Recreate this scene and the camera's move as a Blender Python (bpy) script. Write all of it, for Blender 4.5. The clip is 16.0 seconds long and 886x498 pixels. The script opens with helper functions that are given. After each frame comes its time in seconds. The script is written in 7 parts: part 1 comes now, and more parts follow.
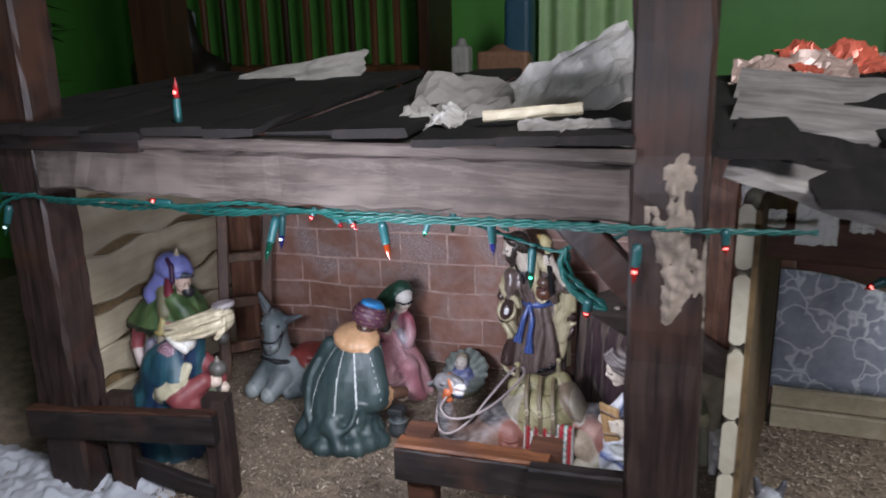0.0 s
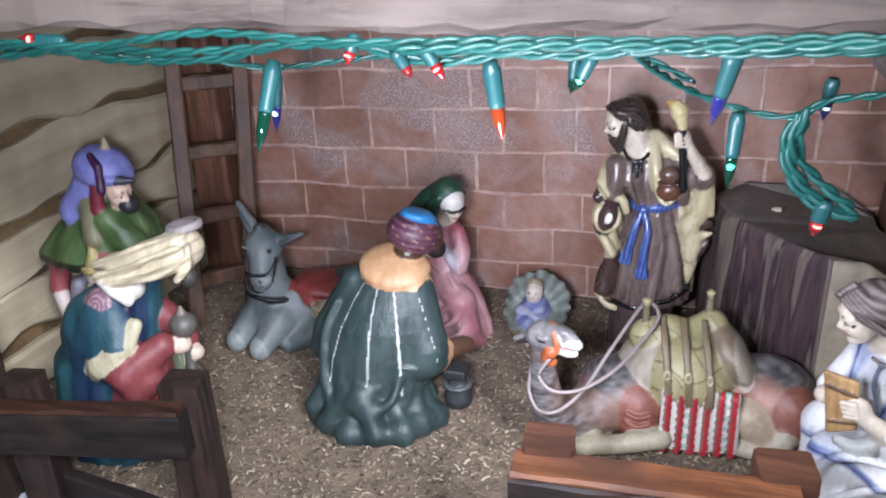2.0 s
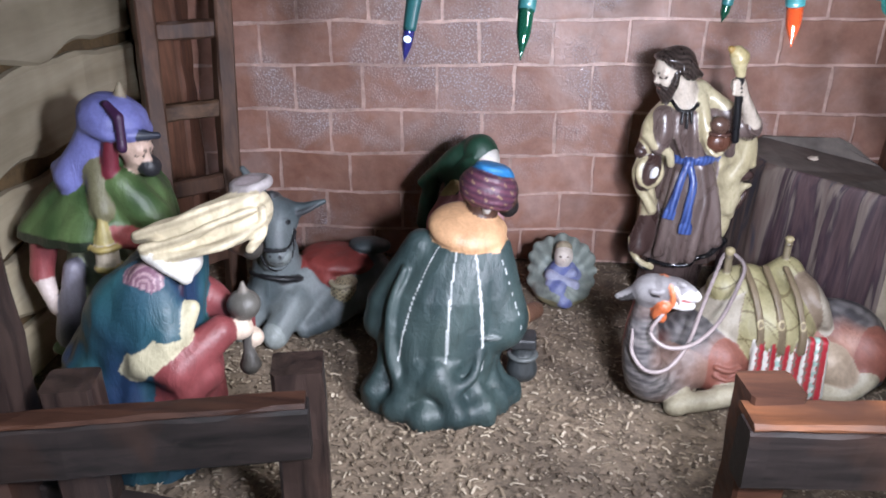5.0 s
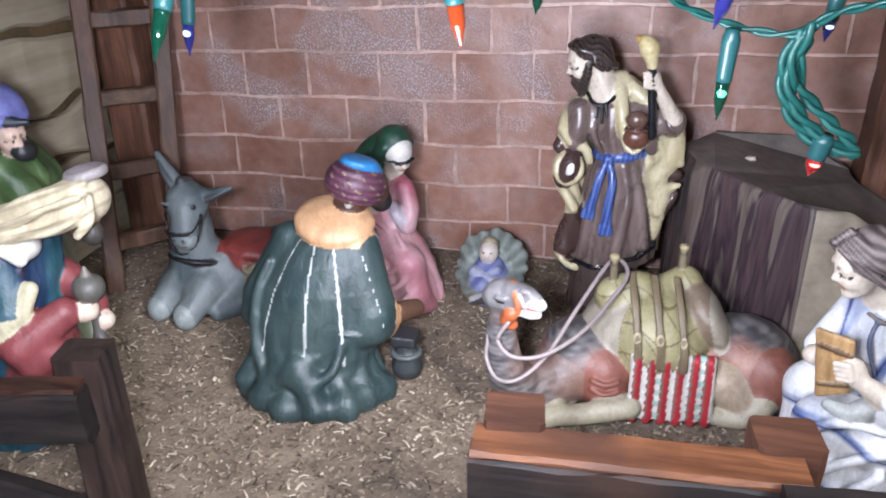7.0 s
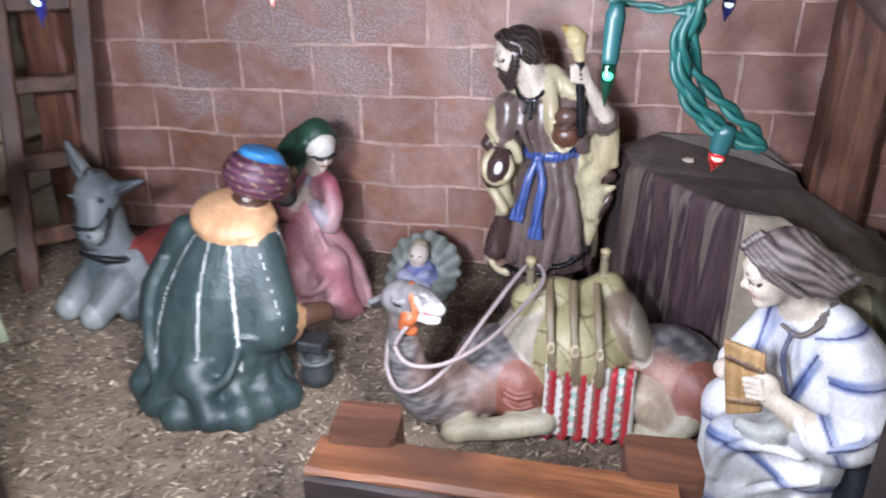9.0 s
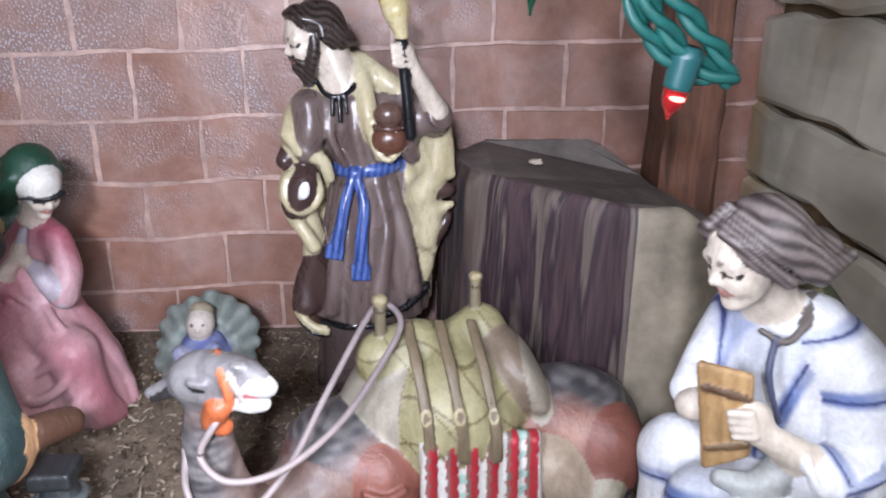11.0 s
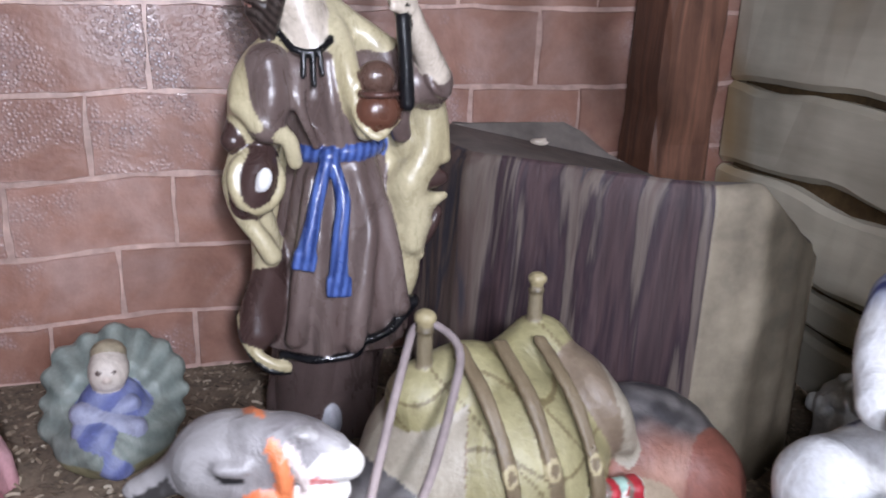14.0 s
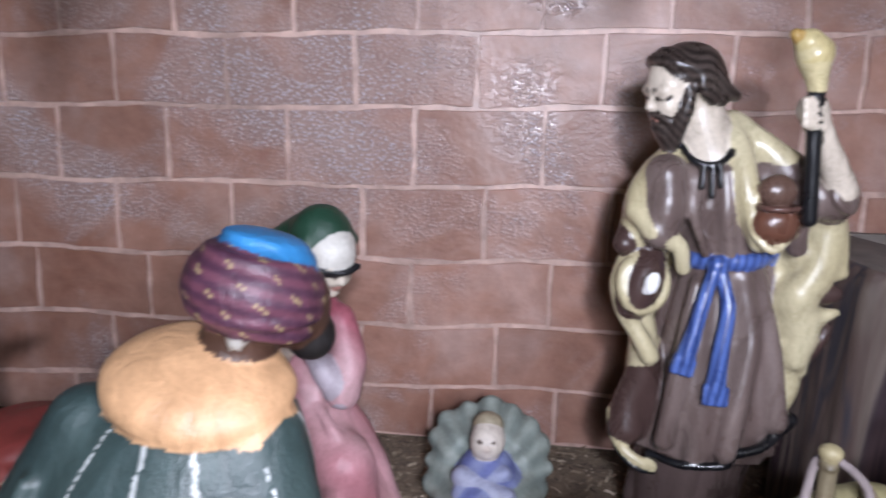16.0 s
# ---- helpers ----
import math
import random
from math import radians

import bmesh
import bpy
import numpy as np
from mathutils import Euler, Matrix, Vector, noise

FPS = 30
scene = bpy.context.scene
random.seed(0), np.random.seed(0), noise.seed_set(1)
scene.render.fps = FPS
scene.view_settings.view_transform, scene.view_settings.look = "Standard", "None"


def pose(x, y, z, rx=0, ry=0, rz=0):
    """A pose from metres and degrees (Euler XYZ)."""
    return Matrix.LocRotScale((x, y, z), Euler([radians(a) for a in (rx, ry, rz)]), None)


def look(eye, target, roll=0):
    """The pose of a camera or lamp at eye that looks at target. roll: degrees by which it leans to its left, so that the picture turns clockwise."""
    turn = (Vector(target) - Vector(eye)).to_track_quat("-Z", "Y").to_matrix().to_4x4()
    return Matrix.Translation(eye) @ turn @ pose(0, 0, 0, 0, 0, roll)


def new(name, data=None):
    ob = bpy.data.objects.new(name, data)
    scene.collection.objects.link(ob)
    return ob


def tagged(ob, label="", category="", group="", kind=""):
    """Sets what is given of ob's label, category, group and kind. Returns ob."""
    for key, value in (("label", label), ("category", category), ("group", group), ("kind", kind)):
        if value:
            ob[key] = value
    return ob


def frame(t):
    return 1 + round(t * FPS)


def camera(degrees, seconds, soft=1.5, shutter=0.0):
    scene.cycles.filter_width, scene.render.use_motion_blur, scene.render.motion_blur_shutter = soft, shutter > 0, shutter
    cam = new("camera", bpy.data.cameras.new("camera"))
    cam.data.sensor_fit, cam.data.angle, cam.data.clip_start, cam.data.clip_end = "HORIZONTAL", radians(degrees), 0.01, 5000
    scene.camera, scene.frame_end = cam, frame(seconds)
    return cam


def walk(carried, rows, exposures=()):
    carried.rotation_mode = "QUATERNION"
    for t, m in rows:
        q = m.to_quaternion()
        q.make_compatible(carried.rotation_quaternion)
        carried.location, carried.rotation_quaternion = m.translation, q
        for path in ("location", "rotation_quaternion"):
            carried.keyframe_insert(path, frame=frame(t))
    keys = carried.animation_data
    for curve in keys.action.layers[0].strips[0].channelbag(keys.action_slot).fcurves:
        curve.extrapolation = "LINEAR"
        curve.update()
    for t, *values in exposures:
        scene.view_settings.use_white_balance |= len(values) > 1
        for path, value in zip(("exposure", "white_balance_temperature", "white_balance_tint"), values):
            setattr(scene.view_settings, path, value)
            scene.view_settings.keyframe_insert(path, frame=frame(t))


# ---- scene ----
cam = camera(59.2, 16.0, soft=1.8, shutter=0.5)
PATH = [
    (0, (0.372, 0.05, 0.552), (-0.304, 1.852, 0.011), -1.4),
    (0.5, (0.28, 0.108, 0.517), (-0.312, 1.946, -0.005), -2.4),
    (1, (0.211, 0.186, 0.491), (-0.349, 1.979, -0.195), -2.8),
    (1.5, (0.166, 0.291, 0.461), (-0.389, 2.053, -0.305), -2.9),
    (2, (0.151, 0.353, 0.441), (-0.431, 2.092, -0.357), -2.5),
    (2.5, (0.129, 0.379, 0.427), (-0.485, 2.084, -0.417), -2.8),
    (3, (0.06, 0.388, 0.418), (-0.381, 2.16, -0.397), -0.7),
    (5.3, (-0.074, 0.359, 0.389), (-0.198, 2.183, -0.423), 0.7),
    (5.5, (-0.05, 0.359, 0.39), (-0.204, 2.187, -0.406), 0.6),
    (6, (0.02, 0.37, 0.393), (-0.228, 2.181, -0.418), 0.4),
    (6.5, (0.089, 0.396, 0.398), (-0.264, 2.17, -0.455), -0.8),
    (7, (0.131, 0.411, 0.396), (-0.313, 2.159, -0.469), -1.1),
    (7.5, (0.161, 0.422, 0.399), (-0.347, 2.153, -0.465), -2.0),
    (8, (0.178, 0.426, 0.404), (-0.36, 2.156, -0.443), -2.4),
    (8.5, (0.186, 0.429, 0.401), (-0.342, 2.158, -0.454), -2.2),
    (9, (0.193, 0.461, 0.37), (-0.262, 2.219, -0.468), -0.0),
    (9.5, (0.189, 0.514, 0.325), (-0.004, 2.344, -0.458), -0.6),
    (9.7, (0.181, 0.528, 0.316), (0.121, 2.37, -0.461), -0.4),
    (11.8, (0.094, 0.622, 0.27), (0.286, 2.526, -0.312), 0.9),
    (12, (0.085, 0.626, 0.266), (0.264, 2.534, -0.307), 1.6),
    (12.5, (0.061, 0.638, 0.259), (0.205, 2.548, -0.318), 1.9),
    (13, (0.052, 0.656, 0.253), (0.315, 2.553, -0.321), 2.1),
    (13.5, (0.052, 0.69, 0.251), (0.561, 2.527, -0.355), 1.2),
    (14, (0.044, 0.715, 0.236), (0.663, 2.521, -0.359), 2.4),
    (14.5, (0.016, 0.727, 0.238), (0.648, 2.549, -0.291), 2.0),
    (15, (0.004, 0.732, 0.247), (0.432, 2.628, -0.225), 1.3),
    (15.5, (0.013, 0.72, 0.253), (0.103, 2.665, -0.203), 2.1),
    (16, (0.008, 0.706, 0.254), (-0.158, 2.648, -0.197), 1.8),
]
EXPOSURES = [(0.0, -0.40), (0.5, -0.85), (1.0, -0.15), (1.5, 0.0), (2.0, 0.2), (3.0, 0.36), (9.7, 0.40), (12.0, 0.30), (16.0, 0.25)]
walk(cam, [(t, look(eye, target, roll)) for t, eye, target, roll in PATH], EXPOSURES)

# ---- light: fixed stand-ins for the phone's moving torch, and an added fill lamp ----
world = bpy.data.worlds.new("night_room")
world.use_nodes = True
world.node_tree.nodes["Background"].inputs[0].default_value = (0.55, 0.6, 0.7, 1)
world.node_tree.nodes["Background"].inputs[1].default_value = 0.035
scene.world = world


def lamp(name, kind, place, energy, colour, size=0.0, target=None, cone=0.0):
    data = bpy.data.lights.new(name, kind)
    data.energy, data.color = energy, colour
    if kind == "AREA":
        data.size = size
    else:
        data.shadow_soft_size = size
    if kind == "SPOT":
        data.spot_size, data.spot_blend = radians(cone), 1.0
    ob = new(name, data)
    ob.matrix_world = look(place, target) if target else pose(*place)
    return ob


# one moving torch stood at three places on its way, all burning at once
lamp("torch_stand_in", "POINT", (0.38, 0.06, 0.500), 8.5, (0.79, 0.83, 1.0), 0.012)
lamp("torch_stand_in", "SPOT", (0.070, 0.405, 0.395), 18.5, (0.79, 0.83, 1.0), 0.022, (-0.14, 1.21, 0.38), 135)
lamp("torch_stand_in", "SPOT", (0.055, 0.665, 0.250), 5.0, (0.79, 0.83, 1.0), 0.034, (0.16, 1.21, 0.32), 175)
# unseen fill, added high at the front right to brighten the outer shed
lamp("room_fill_lamp", "AREA", (1.25, -0.35, 1.5), 60.0, (0.9, 0.92, 1.0), 0.5, (0.5, 1.1, 0.2))


# ---- materials ----
def nodes_of(name, rough=0.6, metal=0.0, spec=0.5):
    m = bpy.data.materials.new(name)
    m.use_nodes = True
    nt = m.node_tree
    b = nt.nodes["Principled BSDF"]
    b.inputs["Roughness"].default_value = rough
    b.inputs["Metallic"].default_value = metal
    b.inputs["Specular IOR Level"].default_value = spec
    return m, nt, b


def mapping(nt, scale=(1, 1, 1), rot=(0, 0, 0)):
    tc = nt.nodes.new("ShaderNodeTexCoord")
    mp = nt.nodes.new("ShaderNodeMapping")
    mp.inputs["Scale"].default_value = scale
    mp.inputs["Rotation"].default_value = rot
    nt.links.new(tc.outputs["Object"], mp.inputs["Vector"])
    return mp.outputs["Vector"]


def noise_node(nt, vec, scale, detail=5.0, rough=0.6, dist=0.0):
    n = nt.nodes.new("ShaderNodeTexNoise")
    n.inputs["Scale"].default_value, n.inputs["Detail"].default_value = scale, detail
    n.inputs["Roughness"].default_value, n.inputs["Distortion"].default_value = rough, dist
    if vec:
        nt.links.new(vec, n.inputs["Vector"])
    return n


def ramp(nt, fac, stops):
    r = nt.nodes.new("ShaderNodeValToRGB")
    while len(r.color_ramp.elements) < len(stops):
        r.color_ramp.elements.new(0.5)
    for e, (p, c) in zip(r.color_ramp.elements, stops):
        e.position, e.color = p, (*c, 1)
    nt.links.new(fac, r.inputs["Fac"])
    return r.outputs["Color"]


def mixed(nt, fac, a, b, mode="MIX"):
    x = nt.nodes.new("ShaderNodeMix")
    x.data_type, x.blend_type = "RGBA", mode
    for sock, v in ((x.inputs[0], fac), (x.inputs[6], a), (x.inputs[7], b)):
        if isinstance(v, (int, float)):
            sock.default_value = v
        elif isinstance(v, tuple):
            sock.default_value = (*v, 1)
        else:
            nt.links.new(v, sock)
    return x.outputs[2]


def bump(nt, b, height, strength=0.4, distance=0.002, chain=None):
    n = nt.nodes.new("ShaderNodeBump")
    n.inputs["Strength"].default_value, n.inputs["Distance"].default_value = strength, distance
    nt.links.new(height, n.inputs["Height"])
    if chain:
        nt.links.new(chain, n.inputs["Normal"])
    nt.links.new(n.outputs["Normal"], b.inputs["Normal"])
    return n.outputs["Normal"]


def to_rough(nt, b, fac, lo, hi):
    r = nt.nodes.new("ShaderNodeMapRange")
    r.inputs["To Min"].default_value, r.inputs["To Max"].default_value = lo, hi
    nt.links.new(fac, r.inputs["Value"])
    nt.links.new(r.outputs["Result"], b.inputs["Roughness"])


def wood(name, dark, light, axis="x", scale=1.0, rough=(0.45, 0.75), stain=None, grain=0.35, pale=None):
    """Grained wood; the grain runs along axis."""
    m, nt, b = nodes_of(name, 0.6, 0.0, 0.3)
    long, cross = 9.0 * scale, 110.0 * scale
    s = {"x": (long, cross, cross), "y": (cross, long, cross), "z": (cross, cross, long)}[axis]
    vec = mapping(nt, s)
    g = noise_node(nt, vec, 1.0, 6.0, 0.65, 0.6)
    col = ramp(nt, g.outputs["Fac"], [(0.3, dark), (0.5, tuple((p + q) / 2 for p, q in zip(dark, light))), (0.68, light)])
    blot = noise_node(nt, mapping(nt), 14.0 * scale, 4.0, 0.6, 0.4)
    shade = ramp(nt, blot.outputs["Fac"], [(0.33, (0.45, 0.43, 0.42)), (0.62, (1, 1, 1))])
    col = mixed(nt, 0.7, col, shade, "MULTIPLY")
    if stain:
        st = noise_node(nt, mapping(nt), 7.0 * scale, 3.0, 0.5, 1.2)
        col = mixed(nt, ramp(nt, st.outputs["Fac"], [(0.52, (0, 0, 0)), (0.66, (1, 1, 1))]), col, stain)
    if pale:
        st = noise_node(nt, mapping(nt, s), 0.7, 8.0, 0.75, 2.0)
        col = mixed(nt, ramp(nt, st.outputs["Fac"], [(0.5, (0, 0, 0)), (0.7, (0.9, 0.9, 0.9))]), col, pale)
    info = nt.nodes.new("ShaderNodeObjectInfo")
    vary = nt.nodes.new("ShaderNodeMapRange")
    vary.inputs["To Min"].default_value, vary.inputs["To Max"].default_value = 0.82, 1.12
    nt.links.new(info.outputs["Random"], vary.inputs["Value"])
    hsv = nt.nodes.new("ShaderNodeHueSaturation")
    nt.links.new(vary.outputs["Result"], hsv.inputs["Value"])
    nt.links.new(col, hsv.inputs["Color"])
    nt.links.new(hsv.outputs["Color"], b.inputs["Base Color"])
    to_rough(nt, b, g.outputs["Fac"], *rough)
    bump(nt, b, g.outputs["Fac"], grain, 0.0015)
    return m


def plain(name, colour, rough=0.5, metal=0.0, vary=0.25, scale=90.0, relief=0.15, spec=0.5):
    m, nt, b = nodes_of(name, rough, metal, spec)
    n = noise_node(nt, mapping(nt), scale, 5.0)
    big = noise_node(nt, mapping(nt), scale * 0.13, 3.0)
    lo = tuple(c * (1 - vary) for c in colour)
    hi = tuple(min(1, c * (1 + vary)) for c in colour)
    col = ramp(nt, n.outputs["Fac"], [(0.3, lo), (0.7, hi)])
    col = mixed(nt, 0.5, col, ramp(nt, big.outputs["Fac"], [(0.35, lo), (0.65, hi)]))
    nt.links.new(col, b.inputs["Base Color"])
    to_rough(nt, b, big.outputs["Fac"], max(0.03, rough - 0.1), min(1, rough + 0.12))
    if relief:
        bump(nt, b, n.outputs["Fac"], relief, 0.001)
    return m


def painted(name, rough=0.32, relief=0.25):
    """Hand-painted resin: the colours lie on the mesh, with brush wash and fine chips over them."""
    m, nt, b = nodes_of(name, rough)
    a = nt.nodes.new("ShaderNodeAttribute")
    a.attribute_name = "paint"
    wash = noise_node(nt, mapping(nt, (90, 90, 35)), 1.0, 5.0, 0.65, 0.8)
    col = mixed(nt, 0.55, a.outputs["Color"], ramp(nt, wash.outputs["Fac"], [(0.3, (0.5, 0.48, 0.46)), (0.6, (1.0, 1.0, 1.0)), (0.8, (1.25, 1.25, 1.25))]), "MULTIPLY")
    fine = noise_node(nt, mapping(nt), 420.0, 4.0, 0.6)
    col = mixed(nt, 0.3, col, ramp(nt, fine.outputs["Fac"], [(0.3, (0.6, 0.58, 0.56)), (0.62, (1.05, 1.05, 1.05))]), "MULTIPLY")
    nt.links.new(col, b.inputs["Base Color"])
    to_rough(nt, b, wash.outputs["Fac"], rough - 0.12, rough + 0.16)
    one = bump(nt, b, fine.outputs["Fac"], relief * 0.7, 0.0008)
    bump(nt, b, wash.outputs["Fac"], relief, 0.002, one)
    return m


def brick_material():
    """Varnished terracotta paint with raised beads in patches; their pale sheen is painted in."""
    m, nt, b = nodes_of("painted_brick", 0.35)
    info = nt.nodes.new("ShaderNodeObjectInfo")
    vec = mapping(nt)
    big = noise_node(nt, vec, 16.0, 4.0, 0.6, 0.5)
    mid = noise_node(nt, vec, 75.0, 5.0, 0.65)
    col = ramp(nt, big.outputs["Fac"], [(0.3, (0.238, 0.112, 0.077)), (0.5, (0.292, 0.155, 0.114)), (0.7, (0.340, 0.216, 0.180))])
    col = mixed(nt, 0.5, col, ramp(nt, mid.outputs["Fac"], [(0.3, (0.6, 0.55, 0.54)), (0.65, (1.12, 1.12, 1.12))]), "MULTIPLY")
    vary = nt.nodes.new("ShaderNodeMapRange")
    vary.inputs["To Min"].default_value, vary.inputs["To Max"].default_value = 0.88, 1.16
    nt.links.new(info.outputs["Random"], vary.inputs["Value"])
    hsv = nt.nodes.new("ShaderNodeHueSaturation")
    nt.links.new(vary.outputs["Result"], hsv.inputs["Value"])
    nt.links.new(col, hsv.inputs["Color"])
    patch = noise_node(nt, vec, 11.0, 3.0, 0.6, 0.8)
    # one large blot of painted sheen over raised beads, smaller ones strewn by chance
    away = nt.nodes.new("ShaderNodeVectorMath")
    away.operation = "DISTANCE"
    away.inputs[1].default_value = (-0.095, 1.211, 0.205)
    nt.links.new(vec, away.inputs[0])
    blot = nt.nodes.new("ShaderNodeMapRange")
    blot.inputs["From Min"].default_value, blot.inputs["From Max"].default_value = 0.02, 0.16
    blot.inputs["To Min"].default_value, blot.inputs["To Max"].default_value = 0.24, -0.02
    nt.links.new(away.outputs["Value"], blot.inputs["Value"])
    both = nt.nodes.new("ShaderNodeMath")
    nt.links.new(patch.outputs["Fac"], both.inputs[0])
    nt.links.new(blot.outputs["Result"], both.inputs[1])
    lev = nt.nodes.new("ShaderNodeMapRange")
    lev.inputs["From Min"].default_value, lev.inputs["From Max"].default_value = 0.49, 0.70
    nt.links.new(both.outputs[0], lev.inputs["Value"])
    to_rough(nt, b, lev.outputs["Result"], 0.42, 0.20)
    cells = nt.nodes.new("ShaderNodeTexVoronoi")
    cells.inputs["Scale"].default_value = 430.0
    nt.links.new(vec, cells.inputs["Vector"])
    dome = nt.nodes.new("ShaderNodeMapRange")
    dome.interpolation_type = "SMOOTHSTEP"
    dome.inputs["From Min"].default_value, dome.inputs["From Max"].default_value = 0.15, 0.62
    dome.inputs["To Min"].default_value, dome.inputs["To Max"].default_value = 1.0, 0.0
    nt.links.new(cells.outputs["Distance"], dome.inputs["Value"])
    gate = nt.nodes.new("ShaderNodeMath")
    gate.operation = "MULTIPLY"
    nt.links.new(dome.outputs["Result"], gate.inputs[0])
    nt.links.new(lev.outputs["Result"], gate.inputs[1])
    # pale glints on the beads and a grey sheen, put into the base colour
    glint = ramp(nt, gate.outputs[0], [(0.0, (0, 0, 0)), (0.55, (0.22, 0.22, 0.22)), (0.8, (0.85, 0.85, 0.85))])
    haze = ramp(nt, lev.outputs["Result"], [(0.0, (0, 0, 0)), (1.0, (0.46, 0.46, 0.46))])
    tone = mixed(nt, haze, hsv.outputs["Color"], (0.34, 0.285, 0.28))
    nt.links.new(mixed(nt, glint, tone, (0.52, 0.46, 0.47)), b.inputs["Base Color"])
    one = bump(nt, b, gate.outputs[0], 0.8, 0.0011)
    two = bump(nt, b, mid.outputs["Fac"], 0.35, 0.002, one)
    bump(nt, b, big.outputs["Fac"], 0.4, 0.006, two)
    return m


def emitter(name, colour, strength):
    m, nt, b = nodes_of(name, 0.15)
    b.inputs["Base Color"].default_value = (*colour, 1)
    b.inputs["Emission Color"].default_value = (*colour, 1)
    b.inputs["Emission Strength"].default_value = strength
    return m


def tinted(name, colour):
    m, nt, b = nodes_of(name, 0.08)
    b.inputs["Base Color"].default_value = (*colour, 1)
    b.inputs["Transmission Weight"].default_value = 0.35
    b.inputs["Coat Weight"].default_value = 0.6
    return m


M_BRICK = brick_material()
M_MORTAR = plain("pale_mortar", (0.46, 0.315, 0.265), 0.4, vary=0.45, scale=120, relief=0.6)
M_DUST = plain("sawdust_ground", (0.165, 0.124, 0.088), 0.9, vary=0.55, scale=300, relief=0.9)
M_DARKWOOD = wood("dark_stained_wood", (0.010, 0.007, 0.007), (0.048, 0.030, 0.025), "z", 1.0, (0.32, 0.6), stain=(0.050, 0.022, 0.014))
M_DARKWOOD_X = wood("dark_stained_rail_wood", (0.006, 0.005, 0.005), (0.028, 0.020, 0.019), "x", 1.0, (0.5, 0.75), stain=(0.034, 0.017, 0.012))
M_REDWOOD = wood("reddish_varnished_wood", (0.030, 0.012, 0.008), (0.100, 0.040, 0.021), "x", 1.0, (0.5, 0.8))
M_CAPWOOD = wood("orange_brown_varnished_wood", (0.060, 0.022, 0.011), (0.20, 0.078, 0.034), "x", 1.0, (0.4, 0.7), stain=(0.05, 0.022, 0.014))
M_WORN = wood("dark_worn_reddish_wood", (0.018, 0.008, 0.006), (0.070, 0.030, 0.018), "x", 1.0, (0.4, 0.7))
M_LADDER = wood("brown_ladder_wood", (0.052, 0.027, 0.018), (0.140, 0.074, 0.047), "z", 1.0, (0.4, 0.7))
M_RUNG = wood("brown_rung_wood", (0.05, 0.028, 0.017), (0.15, 0.085, 0.05), "x", 1.0, (0.4, 0.7))
M_GREYWOOD = wood("weathered_grey_beam_wood", (0.036, 0.027, 0.023), (0.082, 0.063, 0.054), "x", 0.7, (0.7, 0.9), stain=(0.110, 0.088, 0.076), pale=(0.105, 0.084, 0.073))
M_ROOFWOOD = wood("dark_roof_board_wood", (0.004, 0.0032, 0.0028), (0.015, 0.011, 0.0095), "y", 0.9, (0.75, 0.95))
M_PLANK = wood("cream_plank_wood", (0.32, 0.27, 0.18), (0.50, 0.435, 0.315), "y", 0.35, (0.4, 0.65), grain=0.12)
M_PLANK_R = wood("stained_cream_plank_wood", (0.55, 0.50, 0.385), (0.73, 0.675, 0.54), "y", 0.35, (0.4, 0.65), stain=(0.33, 0.20, 0.055), grain=0.12)
M_BARK = plain("brown_bark_edge", (0.105, 0.066, 0.028), 0.9, vary=0.6, scale=140, relief=0.8)
M_BACKPOST = wood("reddish_post_wood", (0.065, 0.031, 0.021), (0.21, 0.098, 0.060), "z", 1.0, (0.35, 0.6), stain=(0.03, 0.014, 0.012))
M_PAINT = painted("painted_resin", 0.46, 0.55)
M_PAINT_GLOSS = painted("glossy_painted_resin", 0.27)
M_PAINT_MATT = painted("matt_painted_resin", 0.5, 0.5)
M_WIRE = plain("green_cable_plastic", (0.008, 0.068, 0.058), 0.4, vary=0.3, scale=200)
M_SOCKET = plain("teal_socket_plastic", (0.012, 0.064, 0.066), 0.35, vary=0.15, scale=200)
M_BULB = {"green": tinted("green_bulb", (0.003, 0.035, 0.020)), "orange": tinted("orange_bulb", (0.22, 0.030, 0.008)),
          "blue": tinted("blue_bulb", (0.018, 0.020, 0.14)), "red": tinted("red_bulb", (0.25, 0.01, 0.012))}
M_LIT = {"red": emitter("lit_red_bulb", (1.0, 0.16, 0.14), 5.0), "green": emitter("lit_green_bulb", (0.10, 0.95, 0.50), 1.3),
         "white": emitter("lit_white_bulb", (0.75, 0.95, 1.0), 1.0)}


# ---- building helpers ----
def mesh_of(bm, name, smooth=True):
    me = bpy.data.meshes.new(name)
    bm.to_mesh(me)
    bm.free()
    if smooth:
        me.polygons.foreach_set("use_smooth", np.ones(len(me.polygons), dtype=bool))
    return me


def part(name, bm, material, parent=None, label="", smooth=False):
    me = mesh_of(bm, name, smooth)
    me.materials.append(material)
    ob = new(name, me)
    if parent:
        ob.parent = parent
    if label:
        ob["label"] = label
    return ob


def thing(name, label, category, place=(0, 0, 0), group="", kind=""):
    ob = new(name)
    ob.location = place
    ob.empty_display_size = 0.02
    return tagged(ob, label, category, group, kind)


